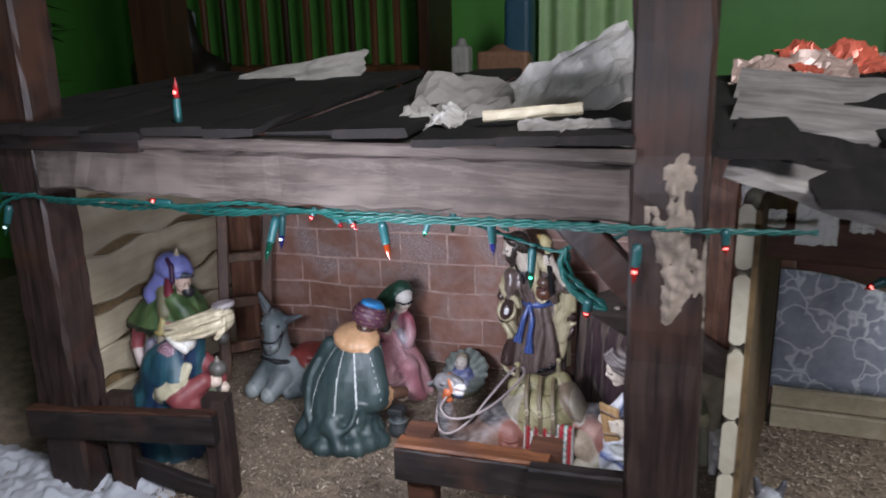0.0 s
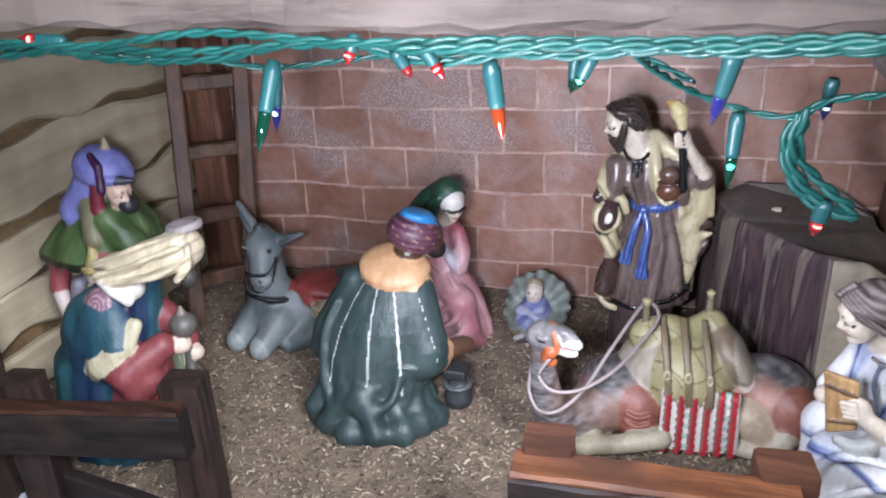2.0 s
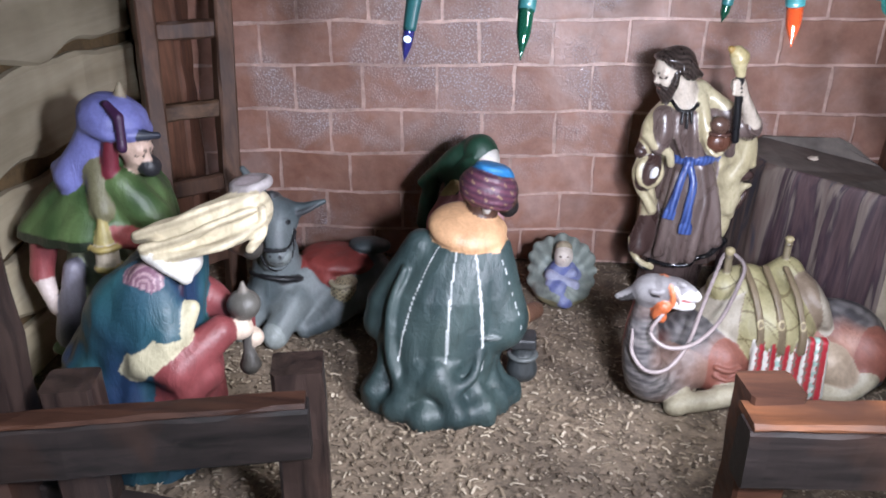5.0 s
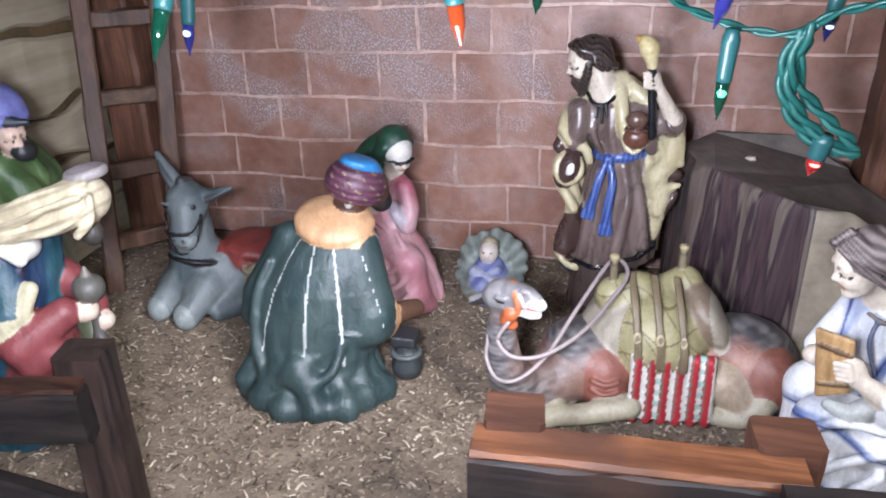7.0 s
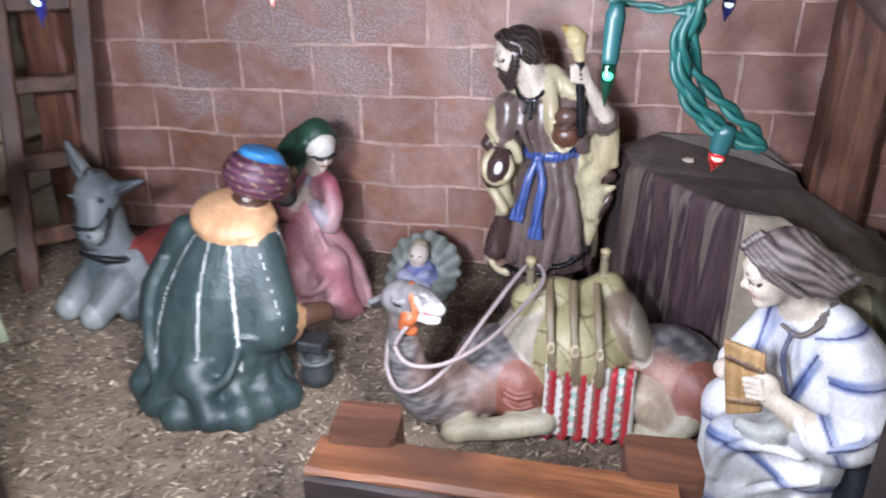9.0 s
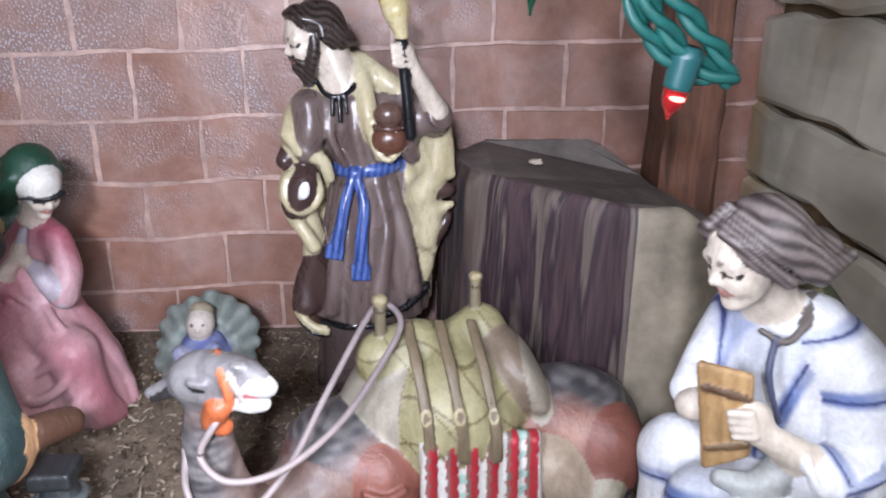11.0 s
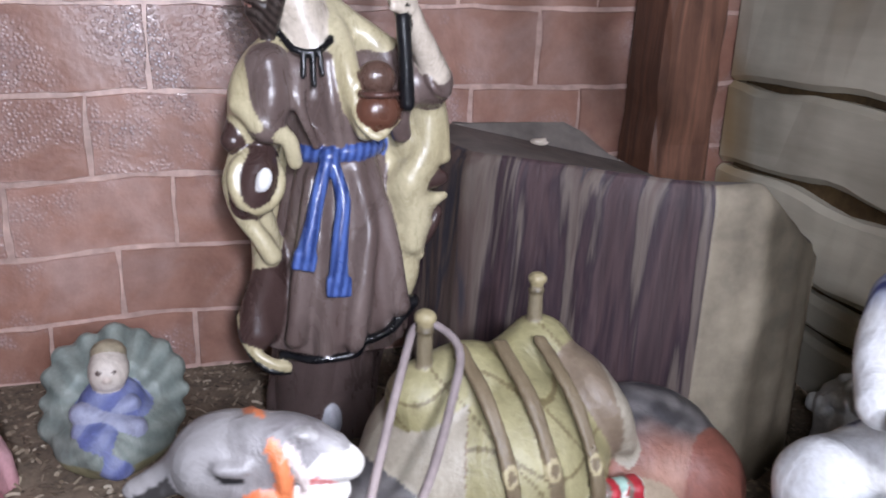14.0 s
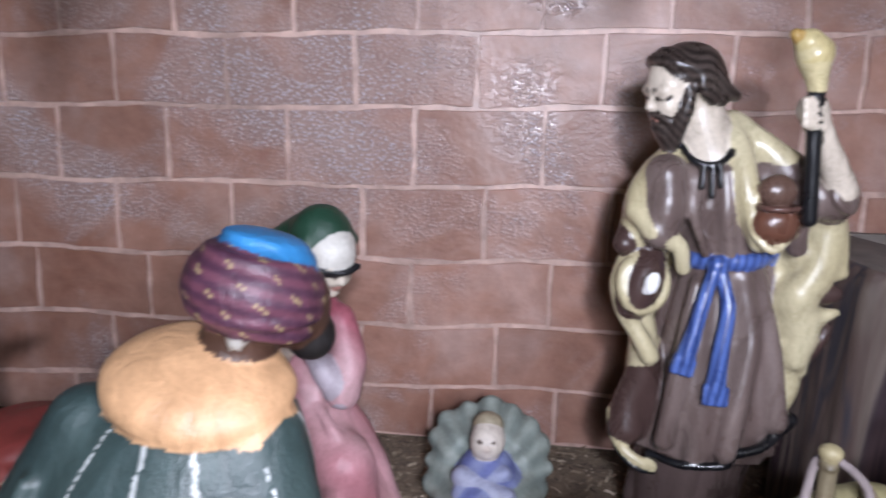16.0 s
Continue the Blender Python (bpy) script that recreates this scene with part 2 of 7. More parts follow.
def board(length, width, thick, seed=0, n=14, wob=0.0015, chamfer=0.002, wave=0.0, slant=0.0):
    """A sawn board along x, centred, with worn edges; wave: how far its long edges wander."""
    bm = bmesh.new()
    rings = []
    for i in range(n + 1):
        f = i / n
        x = (f - 0.5) * length
        up = wave * noise.noise((f * length * 14, seed * 3.7, 0.0)) * 2
        dn = wave * noise.noise((f * length * 14, seed * 3.7, 9.0)) * 2
        w, t, c = width / 2, thick / 2, chamfer
        ring = []
        for k, (y, z) in enumerate(((-t, -w + c), (-t, w - c), (-t + c, w), (t - c, w), (t, w - c), (t, -w + c), (t - c, -w), (-t + c, -w))):
            z += up if z > 0 else dn
            y += wob * noise.noise((x * 40, k * 2.1, seed))
            z += wob * noise.noise((x * 40, k * 2.1, seed + 5.0))
            ring.append(bm.verts.new((x + slant * z * (1 if f in (0, 1) else 0), y, z)))
        rings.append(ring)
    for a, b in zip(rings, rings[1:]):
        for k in range(8):
            bm.faces.new((a[k], a[(k + 1) % 8], b[(k + 1) % 8], b[k]))
    bm.faces.new(rings[0][::-1])
    bm.faces.new(rings[-1])
    bmesh.ops.recalc_face_normals(bm, faces=bm.faces)
    return bm


def span(a, b, up=(0, 0, 1)):
    """A pose whose x axis runs from a to b, with its origin half way."""
    a, b = Vector(a), Vector(b)
    x = (b - a).normalized()
    y = Vector(up).cross(x).normalized()
    z = x.cross(y)
    m = Matrix((x, y, z)).transposed().to_4x4()
    m.translation = (a + b) / 2
    return m, (b - a).length


def board_between(name, a, b, width, thick, material, parent=None, label="", seed=0, up=(0, 0, 1), **more):
    m, length = span(a, b, up)
    bm = board(length, width, thick, seed, **more)
    bmesh.ops.transform(bm, matrix=m, verts=bm.verts)
    return part(name, bm, material, parent, label)


def tube(points, radius, sides=8, closed_ends=True):
    bm = bmesh.new()
    pts = [Vector(p) for p in points]
    rings = []
    up = Vector((0.12, 0.31, 0.94))
    for i, p in enumerate(pts):
        d = (pts[min(i + 1, len(pts) - 1)] - pts[max(i - 1, 0)]).normalized()
        s = d.cross(up)
        if s.length < 0.05:
            s = d.cross(Vector((1, 0, 0)))
        s.normalize()
        u = s.cross(d)
        r = radius(i / (len(pts) - 1)) if callable(radius) else radius
        rings.append([bm.verts.new(p + r * (math.cos(a) * s + math.sin(a) * u)) for a in (2 * math.pi * k / sides for k in range(sides))])
    for a, b in zip(rings, rings[1:]):
        for k in range(sides):
            bm.faces.new((a[k], a[(k + 1) % sides], b[(k + 1) % sides], b[k]))
    if closed_ends:
        bm.faces.new(rings[0][::-1])
        bm.faces.new(rings[-1])
    bmesh.ops.recalc_face_normals(bm, faces=bm.faces)
    return bm


def smooth_path(points, steps=8):
    pts = [Vector(p) for p in points]
    pts = [2 * pts[0] - pts[1]] + pts + [2 * pts[-1] - pts[-2]]
    out = []
    for p0, p1, p2, p3 in zip(pts, pts[1:], pts[2:], pts[3:]):
        for k in range(steps):
            t = k / steps
            out.append(0.5 * ((2 * p1) + (p2 - p0) * t + (2 * p0 - 5 * p1 + 4 * p2 - p3) * t * t + (3 * p1 - p0 - 3 * p2 + p3) * t ** 3))
    out.append(pts[-2])
    return out


def join(target, other, m=None):
    me = bpy.data.meshes.new("joined")
    other.to_mesh(me)
    other.free()
    if m:
        me.transform(m)
    target.from_mesh(me)
    bpy.data.meshes.remove(me)
    return target


# ---- sculpted figures: smooth unions of simple solids, meshed by surface nets ----
def local(p, c, rot):
    x, y, z = p[0] - c[0], p[1] - c[1], p[2] - c[2]
    if rot:
        r = np.array(Euler([radians(a) for a in rot]).to_matrix().transposed(), dtype=np.float32)
        x, y, z = (r[i, 0] * x + r[i, 1] * y + r[i, 2] * z for i in range(3))
    return x, y, z


def ell(c, r, col, k=0.005, rot=None):
    def f(p):
        x, y, z = local(p, c, rot)
        q = np.sqrt((x / r[0]) ** 2 + (y / r[1]) ** 2 + (z / r[2]) ** 2)
        return (q - 1) * min(r)
    return f, col, k


def cap(a, b, ra, rb, col, k=0.005):
    a, b = np.array(a, dtype=np.float32), np.array(b, dtype=np.float32)
    def f(p):
        d = b - a
        t = np.clip(((p[0] - a[0]) * d[0] + (p[1] - a[1]) * d[1] + (p[2] - a[2]) * d[2]) / float(d @ d), 0, 1)
        q = np.sqrt((p[0] - a[0] - t * d[0]) ** 2 + (p[1] - a[1] - t * d[1]) ** 2 + (p[2] - a[2] - t * d[2]) ** 2)
        return q - (ra + (rb - ra) * t)
    return f, col, k


def robe(rings, col, n=9, amp=0.05, twist=12.0, phase=0.0, k=0.005, low=0.4, n2=0, amp2=0.0):
    """A draped body: rings of z, cx, cy, rx, ry; n folds that deepen downwards."""
    t = np.array(rings, dtype=np.float32)
    def f(p):
        z = p[2]
        cx, cy, rx, ry = (np.interp(z, t[:, 0], t[:, i]).astype(np.float32) for i in (1, 2, 3, 4))
        x, y = p[0] - cx, p[1] - cy
        ang = np.arctan2(y / ry, x / rx)
        fall = np.clip(1.0 - (z - t[0, 0]) / (t[-1, 0] - t[0, 0]) * (1 - low), 0, 1)
        bend = ang + 0.16 * np.sin(2 * ang + 1.7 * phase) + 0.10 * np.sin(3 * ang - z * 40 + phase) + 0.08 * np.sin(z * 55 + 2 * ang)
        s = np.sin(n * bend + phase + twist * z)
        deep = 0.7 + 0.45 * np.sin(1.0 * ang * 2 + 5 * phase + z * 25)
        rr = 1 + amp * fall * deep * (0.75 * s + 0.35 * (np.abs(s) * 2 - 1))
        if n2:
            rr = rr + amp2 * fall * np.sin(n2 * ang + 1.3 * phase - 2 * twist * z)
        d = (np.sqrt((x / rx) ** 2 + (y / ry) ** 2) - rr) * np.minimum(rx, ry) * 0.85
        return np.maximum(np.maximum(d, t[0, 0] - z), z - t[-1, 0])
    return f, col, k


def block(c, h, col, k=0.002, rot=None, r=0.002):
    def f(p):
        x, y, z = local(p, c, rot)
        q = [np.abs(v) - s + r for v, s in zip((x, y, z), h)]
        return np.sqrt(sum(np.maximum(v, 0) ** 2 for v in q)) + np.minimum(np.maximum(q[0], np.maximum(q[1], q[2])), 0) - r
    return f, col, k


def ring(c, big, small, col, k=0.002, rot=None, flat=1.0, sx=1.0):
    def f(p):
        x, y, z = local(p, c, rot)
        q = np.sqrt((x / sx) ** 2 + y ** 2) - big
        return np.sqrt(q ** 2 + (z / flat) ** 2) - small
    return f, col, k


def surface_net(f, lo, h):
    s = f < 0
    nx, ny, nz = f.shape
    cells = (nx - 1, ny - 1, nz - 1)
    total = np.zeros((*cells, 3), dtype=np.float32)
    count = np.zeros(cells, dtype=np.float32)
    corners = [(i, j, k) for i in (0, 1) for j in (0, 1) for k in (0, 1)]
    def view(a, c):
        return a[c[0]:c[0] + nx - 1, c[1]:c[1] + ny - 1, c[2]:c[2] + nz - 1]
    for a in corners:
        for ax in range(3):
            if a[ax]:
                continue
            b = tuple(v + (i == ax) for i, v in enumerate(a))
            fa, fb = view(f, a), view(f, b)
            m = view(s, a) != view(s, b)
            t = np.where(m, fa / np.where(m, fa - fb, 1), 0)
            for i in range(3):
                total[..., i] += np.where(m, a[i] + (t if i == ax else 0), 0)
            count += m
    used = count > 0
    ids = np.full(cells, -1, dtype=np.int64)
    ids[used] = np.arange(int(used.sum()))
    base = np.stack(np.nonzero(used), -1).astype(np.float32)
    verts = (base + total[used] / count[used][:, None]) * h + np.array(lo, dtype=np.float32)
    quads = []
    for ax in range(3):
        o1, o2 = [i for i in range(3) if i != ax]
        sl = [slice(1, n - 1) for n in f.shape]
        sl[ax] = slice(0, f.shape[ax] - 1)
        nxt = list(sl)
        nxt[ax] = slice(1, f.shape[ax])
        a, b = s[tuple(sl)], s[tuple(nxt)]
        at = np.stack(np.nonzero(a != b), -1)
        at[:, o1] += 1
        at[:, o2] += 1
        flip = s[tuple(at.T)]
        q = []
        for d1, d2 in ((-1, -1), (0, -1), (0, 0), (-1, 0)):
            c = at.copy()
            c[:, o1] += d1
            c[:, o2] += d2
            q.append(ids[tuple(c.T)])
        q = np.stack(q, -1)
        if ax == 1:
            flip = ~flip
        q[~flip] = q[~flip][:, ::-1]
        quads.append(q)
    return verts, np.concatenate(quads)


def mottle(p, scale, seed=1, n=9):
    """Even, directionless noise of about -1 to 1 with patches 1/scale across."""
    rng = random.Random(seed)
    out = 0.0
    for i in range(n):
        d = Vector((rng.gauss(0, 1), rng.gauss(0, 1), rng.gauss(0, 1))).normalized() * scale * rng.uniform(1.6, 4.6)
        out = out + np.sin(p[0] * d.x + p[1] * d.y + p[2] * d.z + rng.uniform(0, 6.28))
    return out / n * 1.9


def blend(a, b, t):
    t = np.clip(t, 0, 1)[:, None]
    return np.array(a) * (1 - t) + np.array(b) * t


def figurine(name, label, category, prims, lo, hi, material, voxel=0.0018, group="", lumps=0.0005):
    axes = [np.arange(a - 3 * voxel, b + 4 * voxel, voxel, dtype=np.float32) for a, b in zip(lo, hi)]
    grid = np.meshgrid(*axes, indexing="ij", sparse=False)
    d = np.full(grid[0].shape, 1.0, dtype=np.float32)
    step = 4
    coarse = [g[::step, ::step, ::step] for g in grid]
    for f, _, k in prims:
        near = np.nonzero(f(coarse) < abs(k) + 9 * voxel)
        if not len(near[0]):
            continue
        box = tuple(slice(max(0, int(i.min()) * step - step - 1), int(i.max()) * step + step + 2) for i in near)
        e, old = f([g[box] for g in grid]).astype(np.float32), d[box]
        if k < 0:
            d[box] = np.maximum(old, -e)
        else:
            w = np.clip(0.5 + 0.5 * (old - e) / k, 0, 1)
            d[box] = old + (e - old) * w - k * w * (1 - w)
    if lumps:
        skin = np.abs(d) < 4 * voxel
        d[skin] += lumps * mottle([g[skin] for g in grid], 85.0, len(name), 6).astype(np.float32)
    d = np.maximum(d, -grid[2])
    verts, quads = surface_net(d, [a[0] for a in axes], voxel)
    p = verts[:, 0], verts[:, 1], verts[:, 2]
    best, paint = np.full(len(verts), 1e9, dtype=np.float32), np.zeros((len(verts), 4), dtype=np.float32)
    paint[:, 3] = 1
    for f, col, k in prims:
        if k < 0 and col is None:
            continue
        e = f(p) if k > 0 else np.abs(f(p)) - 0.0004
        m = e < best
        c = np.array(col(p) if callable(col) else np.broadcast_to(col, (len(verts), 3)), dtype=np.float32)
        paint[m, :3] = c[m]
        best = np.where(m, e, best)
    me = bpy.data.meshes.new(name)
    me.vertices.add(len(verts))
    me.vertices.foreach_set("co", verts.astype(np.float32).ravel())
    me.loops.add(len(quads) * 4)
    me.loops.foreach_set("vertex_index", quads.astype(np.int32).ravel())
    me.polygons.add(len(quads))
    me.polygons.foreach_set("loop_start", np.arange(0, len(quads) * 4, 4, dtype=np.int32))
    me.polygons.foreach_set("use_smooth", np.ones(len(quads), dtype=bool))
    me.update(calc_edges=True)
    me.validate()
    at = me.attributes.new("paint", "FLOAT_COLOR", "POINT")
    at.data.foreach_set("color", paint.ravel())
    me.materials.append(material)
    return tagged(new(name, me), label, category, group)


def stripes(base, line, n, width, c, phase=0.0, fade=None):
    """Lines painted round a robe at even angles about the axis c."""
    def f(p):
        ang = np.arctan2(p[1] - c[1], p[0] - c[0])
        turn = ang / (2 * np.pi) * n + phase
        s = np.abs((turn % 1) - 0.5) < width * (0.55 + 0.45 * np.sin(np.floor(turn) * 2.4 + 1.0))
        if fade:
            s &= (p[2] > fade[0]) & (p[2] < fade[1])
        return np.where(s[:, None], np.array(line), np.array(base))
    return f


def two_tone(low, high, z0, z1):
    def f(p):
        t = np.clip((p[2] - z0) / (z1 - z0), 0, 1)[:, None]
        return np.array(low) * (1 - t) + np.array(high) * t
    return f


# ---- structure of the place ----
def slab(name, lo, hi, material, label, category, kind="structure"):
    bm = bmesh.new()
    bmesh.ops.create_cube(bm, size=1)
    c = [(a + b) / 2 for a, b in zip(lo, hi)]
    s = [b - a for a, b in zip(lo, hi)]
    bmesh.ops.transform(bm, matrix=Matrix.Translation(c) @ Matrix.Diagonal((*s, 1)), verts=bm.verts)
    return tagged(part(name, bm, material), label, category, kind=kind)


def ground_sheet():
    bm = bmesh.new()
    bmesh.ops.create_grid(bm, x_segments=120, y_segments=80, size=0.5)
    for v in bm.verts:
        v.co = Vector((v.co.x * 2.6 + 0.05, v.co.y * 1.5 + 1.1, 0))
        v.co.z = 0.0025 * noise.noise(v.co * 18) + 0.0012 * noise.noise(v.co * 70) - 0.001
    return tagged(part("ground", bm, M_DUST, smooth=True), "brown sawdust spread over the stable floor", "ground", kind="structure")


def flake_material():
    m, nt, b = nodes_of("wood_shaving", 0.8)
    g = nt.nodes.new("ShaderNodeNewGeometry")
    col = ramp(nt, g.outputs["Random Per Island"], [(0.0, (0.045, 0.030, 0.02)), (0.35, (0.17, 0.125, 0.085)), (0.75, (0.30, 0.24, 0.17)), (1.0, (0.46, 0.39, 0.30))])
    nt.links.new(col, b.inputs["Base Color"])
    return m


def shavings(count=30000):
    rng = np.random.default_rng(4)
    c = np.stack([rng.uniform(-0.52, 0.62, count), rng.uniform(0.70, 1.205, count), rng.uniform(0.0003, 0.0032, count)], -1)
    length = 0.0008 + 0.0038 * rng.uniform(0, 1, count) ** 2.5
    width = rng.uniform(0.0004, 0.0011, count)
    a = rng.uniform(0, np.pi, count)
    tilt = rng.uniform(-0.5, 0.5, count)
    u = np.stack([np.cos(a), np.sin(a), tilt * 0.6], -1) * length[:, None]
    v = np.stack([-np.sin(a), np.cos(a), rng.uniform(-0.5, 0.5, count)], -1) * width[:, None]
    lift = np.stack([np.zeros(count), np.zeros(count), length * rng.uniform(0, 0.35, count)], -1)
    verts = np.stack([c - u - v, c - v + lift, c + u - v, c + u + v, c + v + lift, c - u + v], 1).reshape(-1, 3)
    idx = np.arange(count)[:, None] * 6
    faces = np.concatenate([idx + np.array([0, 1, 4, 5]), idx + np.array([1, 2, 3, 4])])
    me = bpy.data.meshes.new("wood_shavings")
    me.from_pydata(verts.tolist(), [], faces.tolist())
    me.materials.append(flake_material())
    return tagged(new("wood_shavings", me), "scattered pale wood shavings and sawdust flakes", "sawdust", kind="stuff")


ground_sheet()
shavings()

# back wall: a mortar panel with single bricks on it
wall_back = slab("wall_back", (-0.50, 1.2113, 0.0), (0.47, 1.235, 0.46), M_MORTAR, "reddish brown painted brick back wall of the stable", "wall")


def brick_mesh(x0, x1, z0, z1, seed):
    bm = bmesh.new()
    nx, nz = 9, 5
    edge = [(x0 + (x1 - x0) * i / nx, z0) for i in range(nx)] + [(x1, z0 + (z1 - z0) * i / nz) for i in range(nz)]
    edge += [(x1 - (x1 - x0) * i / nx, z1) for i in range(nx)] + [(x0, z1 - (z1 - z0) * i / nz) for i in range(nz)]
    cx, cz = (x0 + x1) / 2, (z0 + z1) / 2
    back, face = [], []
    for x, z in edge:
        w = 0.0016 * noise.noise((x * 60, z * 60, seed)) + 0.0040 * noise.noise((x * 11, z * 9, 3.0))
        wx = 0.0022 * noise.noise((x * 50, z * 50, seed + 7.0))
        x, z = x + wx, z + w + (0.024 * x if z > 0.005 else 0.0)
        back.append(bm.verts.new((x, 1.2125, z)))
        face.append(bm.verts.new((x + (cx - x) * 0.02, 1.2102 + 0.0004 * noise.noise((x * 30, z * 30, 1)), z + (cz - z) * 0.035)))
    n = len(edge)
    for i in range(n):
        bm.faces.new((back[i], back[(i + 1) % n], face[(i + 1) % n], face[i]))
    bm.faces.new(face)
    bmesh.ops.recalc_face_normals(bm, faces=bm.faces)
    return bm


ROWS_Z = [-0.012, 0.039, 0.0840, 0.1305, 0.1795, 0.2300, 0.2765, 0.322, 0.369, 0.425]
# upright joints, course by course from the ground
JOINTS = [
    (-0.386, -0.300, -0.213, -0.127, -0.040, 0.045, 0.130, 0.216, 0.302, 0.390),
    (-0.450, -0.360, -0.268, -0.180, -0.090, 0.003, 0.092, 0.180, 0.268, 0.358),
    (-0.410, -0.321, -0.240, -0.146, -0.056, 0.037, 0.125, 0.213, 0.300, 0.390),
    (-0.412, -0.332, -0.260, -0.179, -0.090, -0.008, 0.073, 0.150, 0.229, 0.310, 0.390),
    (-0.380, -0.298, -0.222, -0.140, -0.056, 0.028, 0.107, 0.187, 0.276, 0.362),
    (-0.420, -0.334, -0.256, -0.180, -0.095, -0.017, 0.062, 0.140, 0.217, 0.318, 0.400),
    (-0.372, -0.292, -0.214, -0.135, -0.056, 0.022, 0.100, 0.180, 0.260, 0.342),
]


def lay_bricks():
    for r, (z0, z1) in enumerate(zip(ROWS_Z, ROWS_Z[1:])):
        joints = JOINTS[r] if r < len(JOINTS) else [x + 0.004 * math.sin(x * 50 + r) for x in JOINTS[3 + r % 2]]
        ends = [-0.499, *joints, 0.469]
        for x0, x1 in zip(ends, ends[1:]):
            part("brick", brick_mesh(x0 + 0.0010, x1 - 0.0010, max(z0 + 0.0011, 0.001), z1 - 0.0011, r * 17.0 + x0 * 31), M_BRICK, wall_back)


def side_wall(name, front, back, seams, material, label, thick, face, seed, gap=0.010, wave=0.009):
    """Boards one above another between two places on the ground; each board is a part, with bark showing between them."""
    wall = thing(name, label, "wall", (0, 0, 0), kind="structure")
    length = math.hypot(back[0] - front[0], back[1] - front[1])
    turn = math.degrees(math.atan2(back[1] - front[1], back[0] - front[0]))
    stand = pose((front[0] + back[0]) / 2, (front[1] + back[1]) / 2, 0, 0, 0, turn)
    for i, (z0, z1) in enumerate(zip(seams, seams[1:])):
        bm = board(length, z1 - z0 - gap, thick, seed + i, n=26, wob=0.001, chamfer=0.004, wave=wave if i else 0.003)
        bmesh.ops.transform(bm, matrix=stand @ Matrix.Translation((0, 0, (z0 + z1) / 2 + 0.002)), verts=bm.verts)
        part("plank", bm, material, wall)
    bm = board(length - 0.004, seams[-1] - seams[0] - 0.01, 0.006, seed + 30, n=20, wob=0.003)
    bmesh.ops.transform(bm, matrix=stand @ Matrix.Translation((0, -face * (thick / 2 + 0.002), (seams[0] + seams[-1]) / 2)), verts=bm.verts)
    part("bark_strip", bm, M_BARK, wall, "rough brown bark showing between the planks")
    return wall


side_wall("wall_left", (-0.468, 0.76), (-0.468, 1.206), [0.0, 0.058, 0.118, 0.178, 0.258, 0.335, 0.405], M_PLANK, "cream live-edge planks forming one stable side", 0.014, -1, 3)
side_wall("wall_right", (0.389, 0.762), (0.438, 1.206), [0.0, 0.044, 0.071, 0.130, 0.190, 0.262, 0.335, 0.40], M_PLANK_R, "pale planks with yellow-brown stains forming one stable side", 0.014, 1, 50, 0.005, 0.004)


# ---- posts, beam, roof ----
def post(name, x0, x1, y0, y1, z1, material, label, seed, lean=0.0):
    ob = thing(name, label, "post", ((x0 + x1) / 2, (y0 + y1) / 2, 0), kind="structure")
    bm = board(z1, x1 - x0, y1 - y0, seed, n=22, wob=0.003, chamfer=0.004)
    m = Matrix.Translation((lean * z1 / 2, 0, z1 / 2)) @ pose(0, 0, 0, 0, math.degrees(math.atan(lean)), 0) @ pose(0, 0, 0, 0, -90, 0) @ pose(0, 0, 0, 0, 0, 0)
    bmesh.ops.transform(bm, matrix=m, verts=bm.verts)
    part("timber", bm, material, ob)
    return ob


post_right = post("front_post", 0.303, 0.366, 0.695, 0.755, 0.66, M_DARKWOOD, "thick dark-stained timber post with a pale lichen patch", 5, lean=-0.02)
post("front_post", -0.415, -0.352, 0.70, 0.752, 0.66, M_DARKWOOD, "thick dark-stained timber post at the stable front", 8)
post("back_post", 0.342, 0.388, 1.160, 1.207, 0.42, M_BACKPOST, "reddish brown timber post in the stable's back corner", 12)
post("back_post", -0.458, -0.408, 1.168, 1.207, 0.42, M_BACKPOST, "dark reddish timber post behind the ladder", 14)


def lichen():
    bm = bmesh.new()
    bmesh.ops.create_grid(bm, x_segments=30, y_segments=60, size=0.5)
    for v in bm.verts:
        u, w = v.co.x, v.co.y
        e = noise.noise((u * 3 + 4, w * 6, 2.0)) + 0.6 * noise.noise((u * 9, w * 18, 5.0))
        half = 0.27 + 0.30 * e
        half *= max(0.0, 1 - (2 * abs(w)) ** 4)
        thick = max(-0.012, min(0.005, 0.03 * (half - abs(u + 0.12 * math.sin(w * 9)) - 0.05))) * (0.6 + 0.8 * abs(noise.noise((u * 14, w * 34, 1.0))))
        v.co = Vector((0.334 - 0.004 * w + u * 0.050, 0.6935 - thick, 0.378 + w * 0.150))
    return part("lichen", bm, plain("pale_lichen", (0.20, 0.158, 0.125), 0.9, vary=0.5, scale=120, relief=0.8), post_right, "flaky pale lichen patch", True)


lp = lichen()
lp.matrix_parent_inverse = Matrix.Translation(-Vector(post_right.location))
beam = thing("front_beam", "rough weathered grey timber beam across the stable front", "beam", (0, 0, 0))
bm = board(0.655, 0.052, 0.046, 21, n=40, wob=0.004, chamfer=0.004, wave=0.002)
bmesh.ops.transform(bm, matrix=Matrix.Translation((-0.024, 0.722, 0.416)), verts=bm.verts)
part("timber", bm, M_GREYWOOD, beam)
board_between("corner_brace", (0.232, 0.748, 0.386), (0.312, 0.748, 0.305), 0.032, 0.016, M_DARKWOOD, seed=4)
tagged(bpy.data.objects["corner_brace"], "short dark diagonal brace under the front beam", "brace")

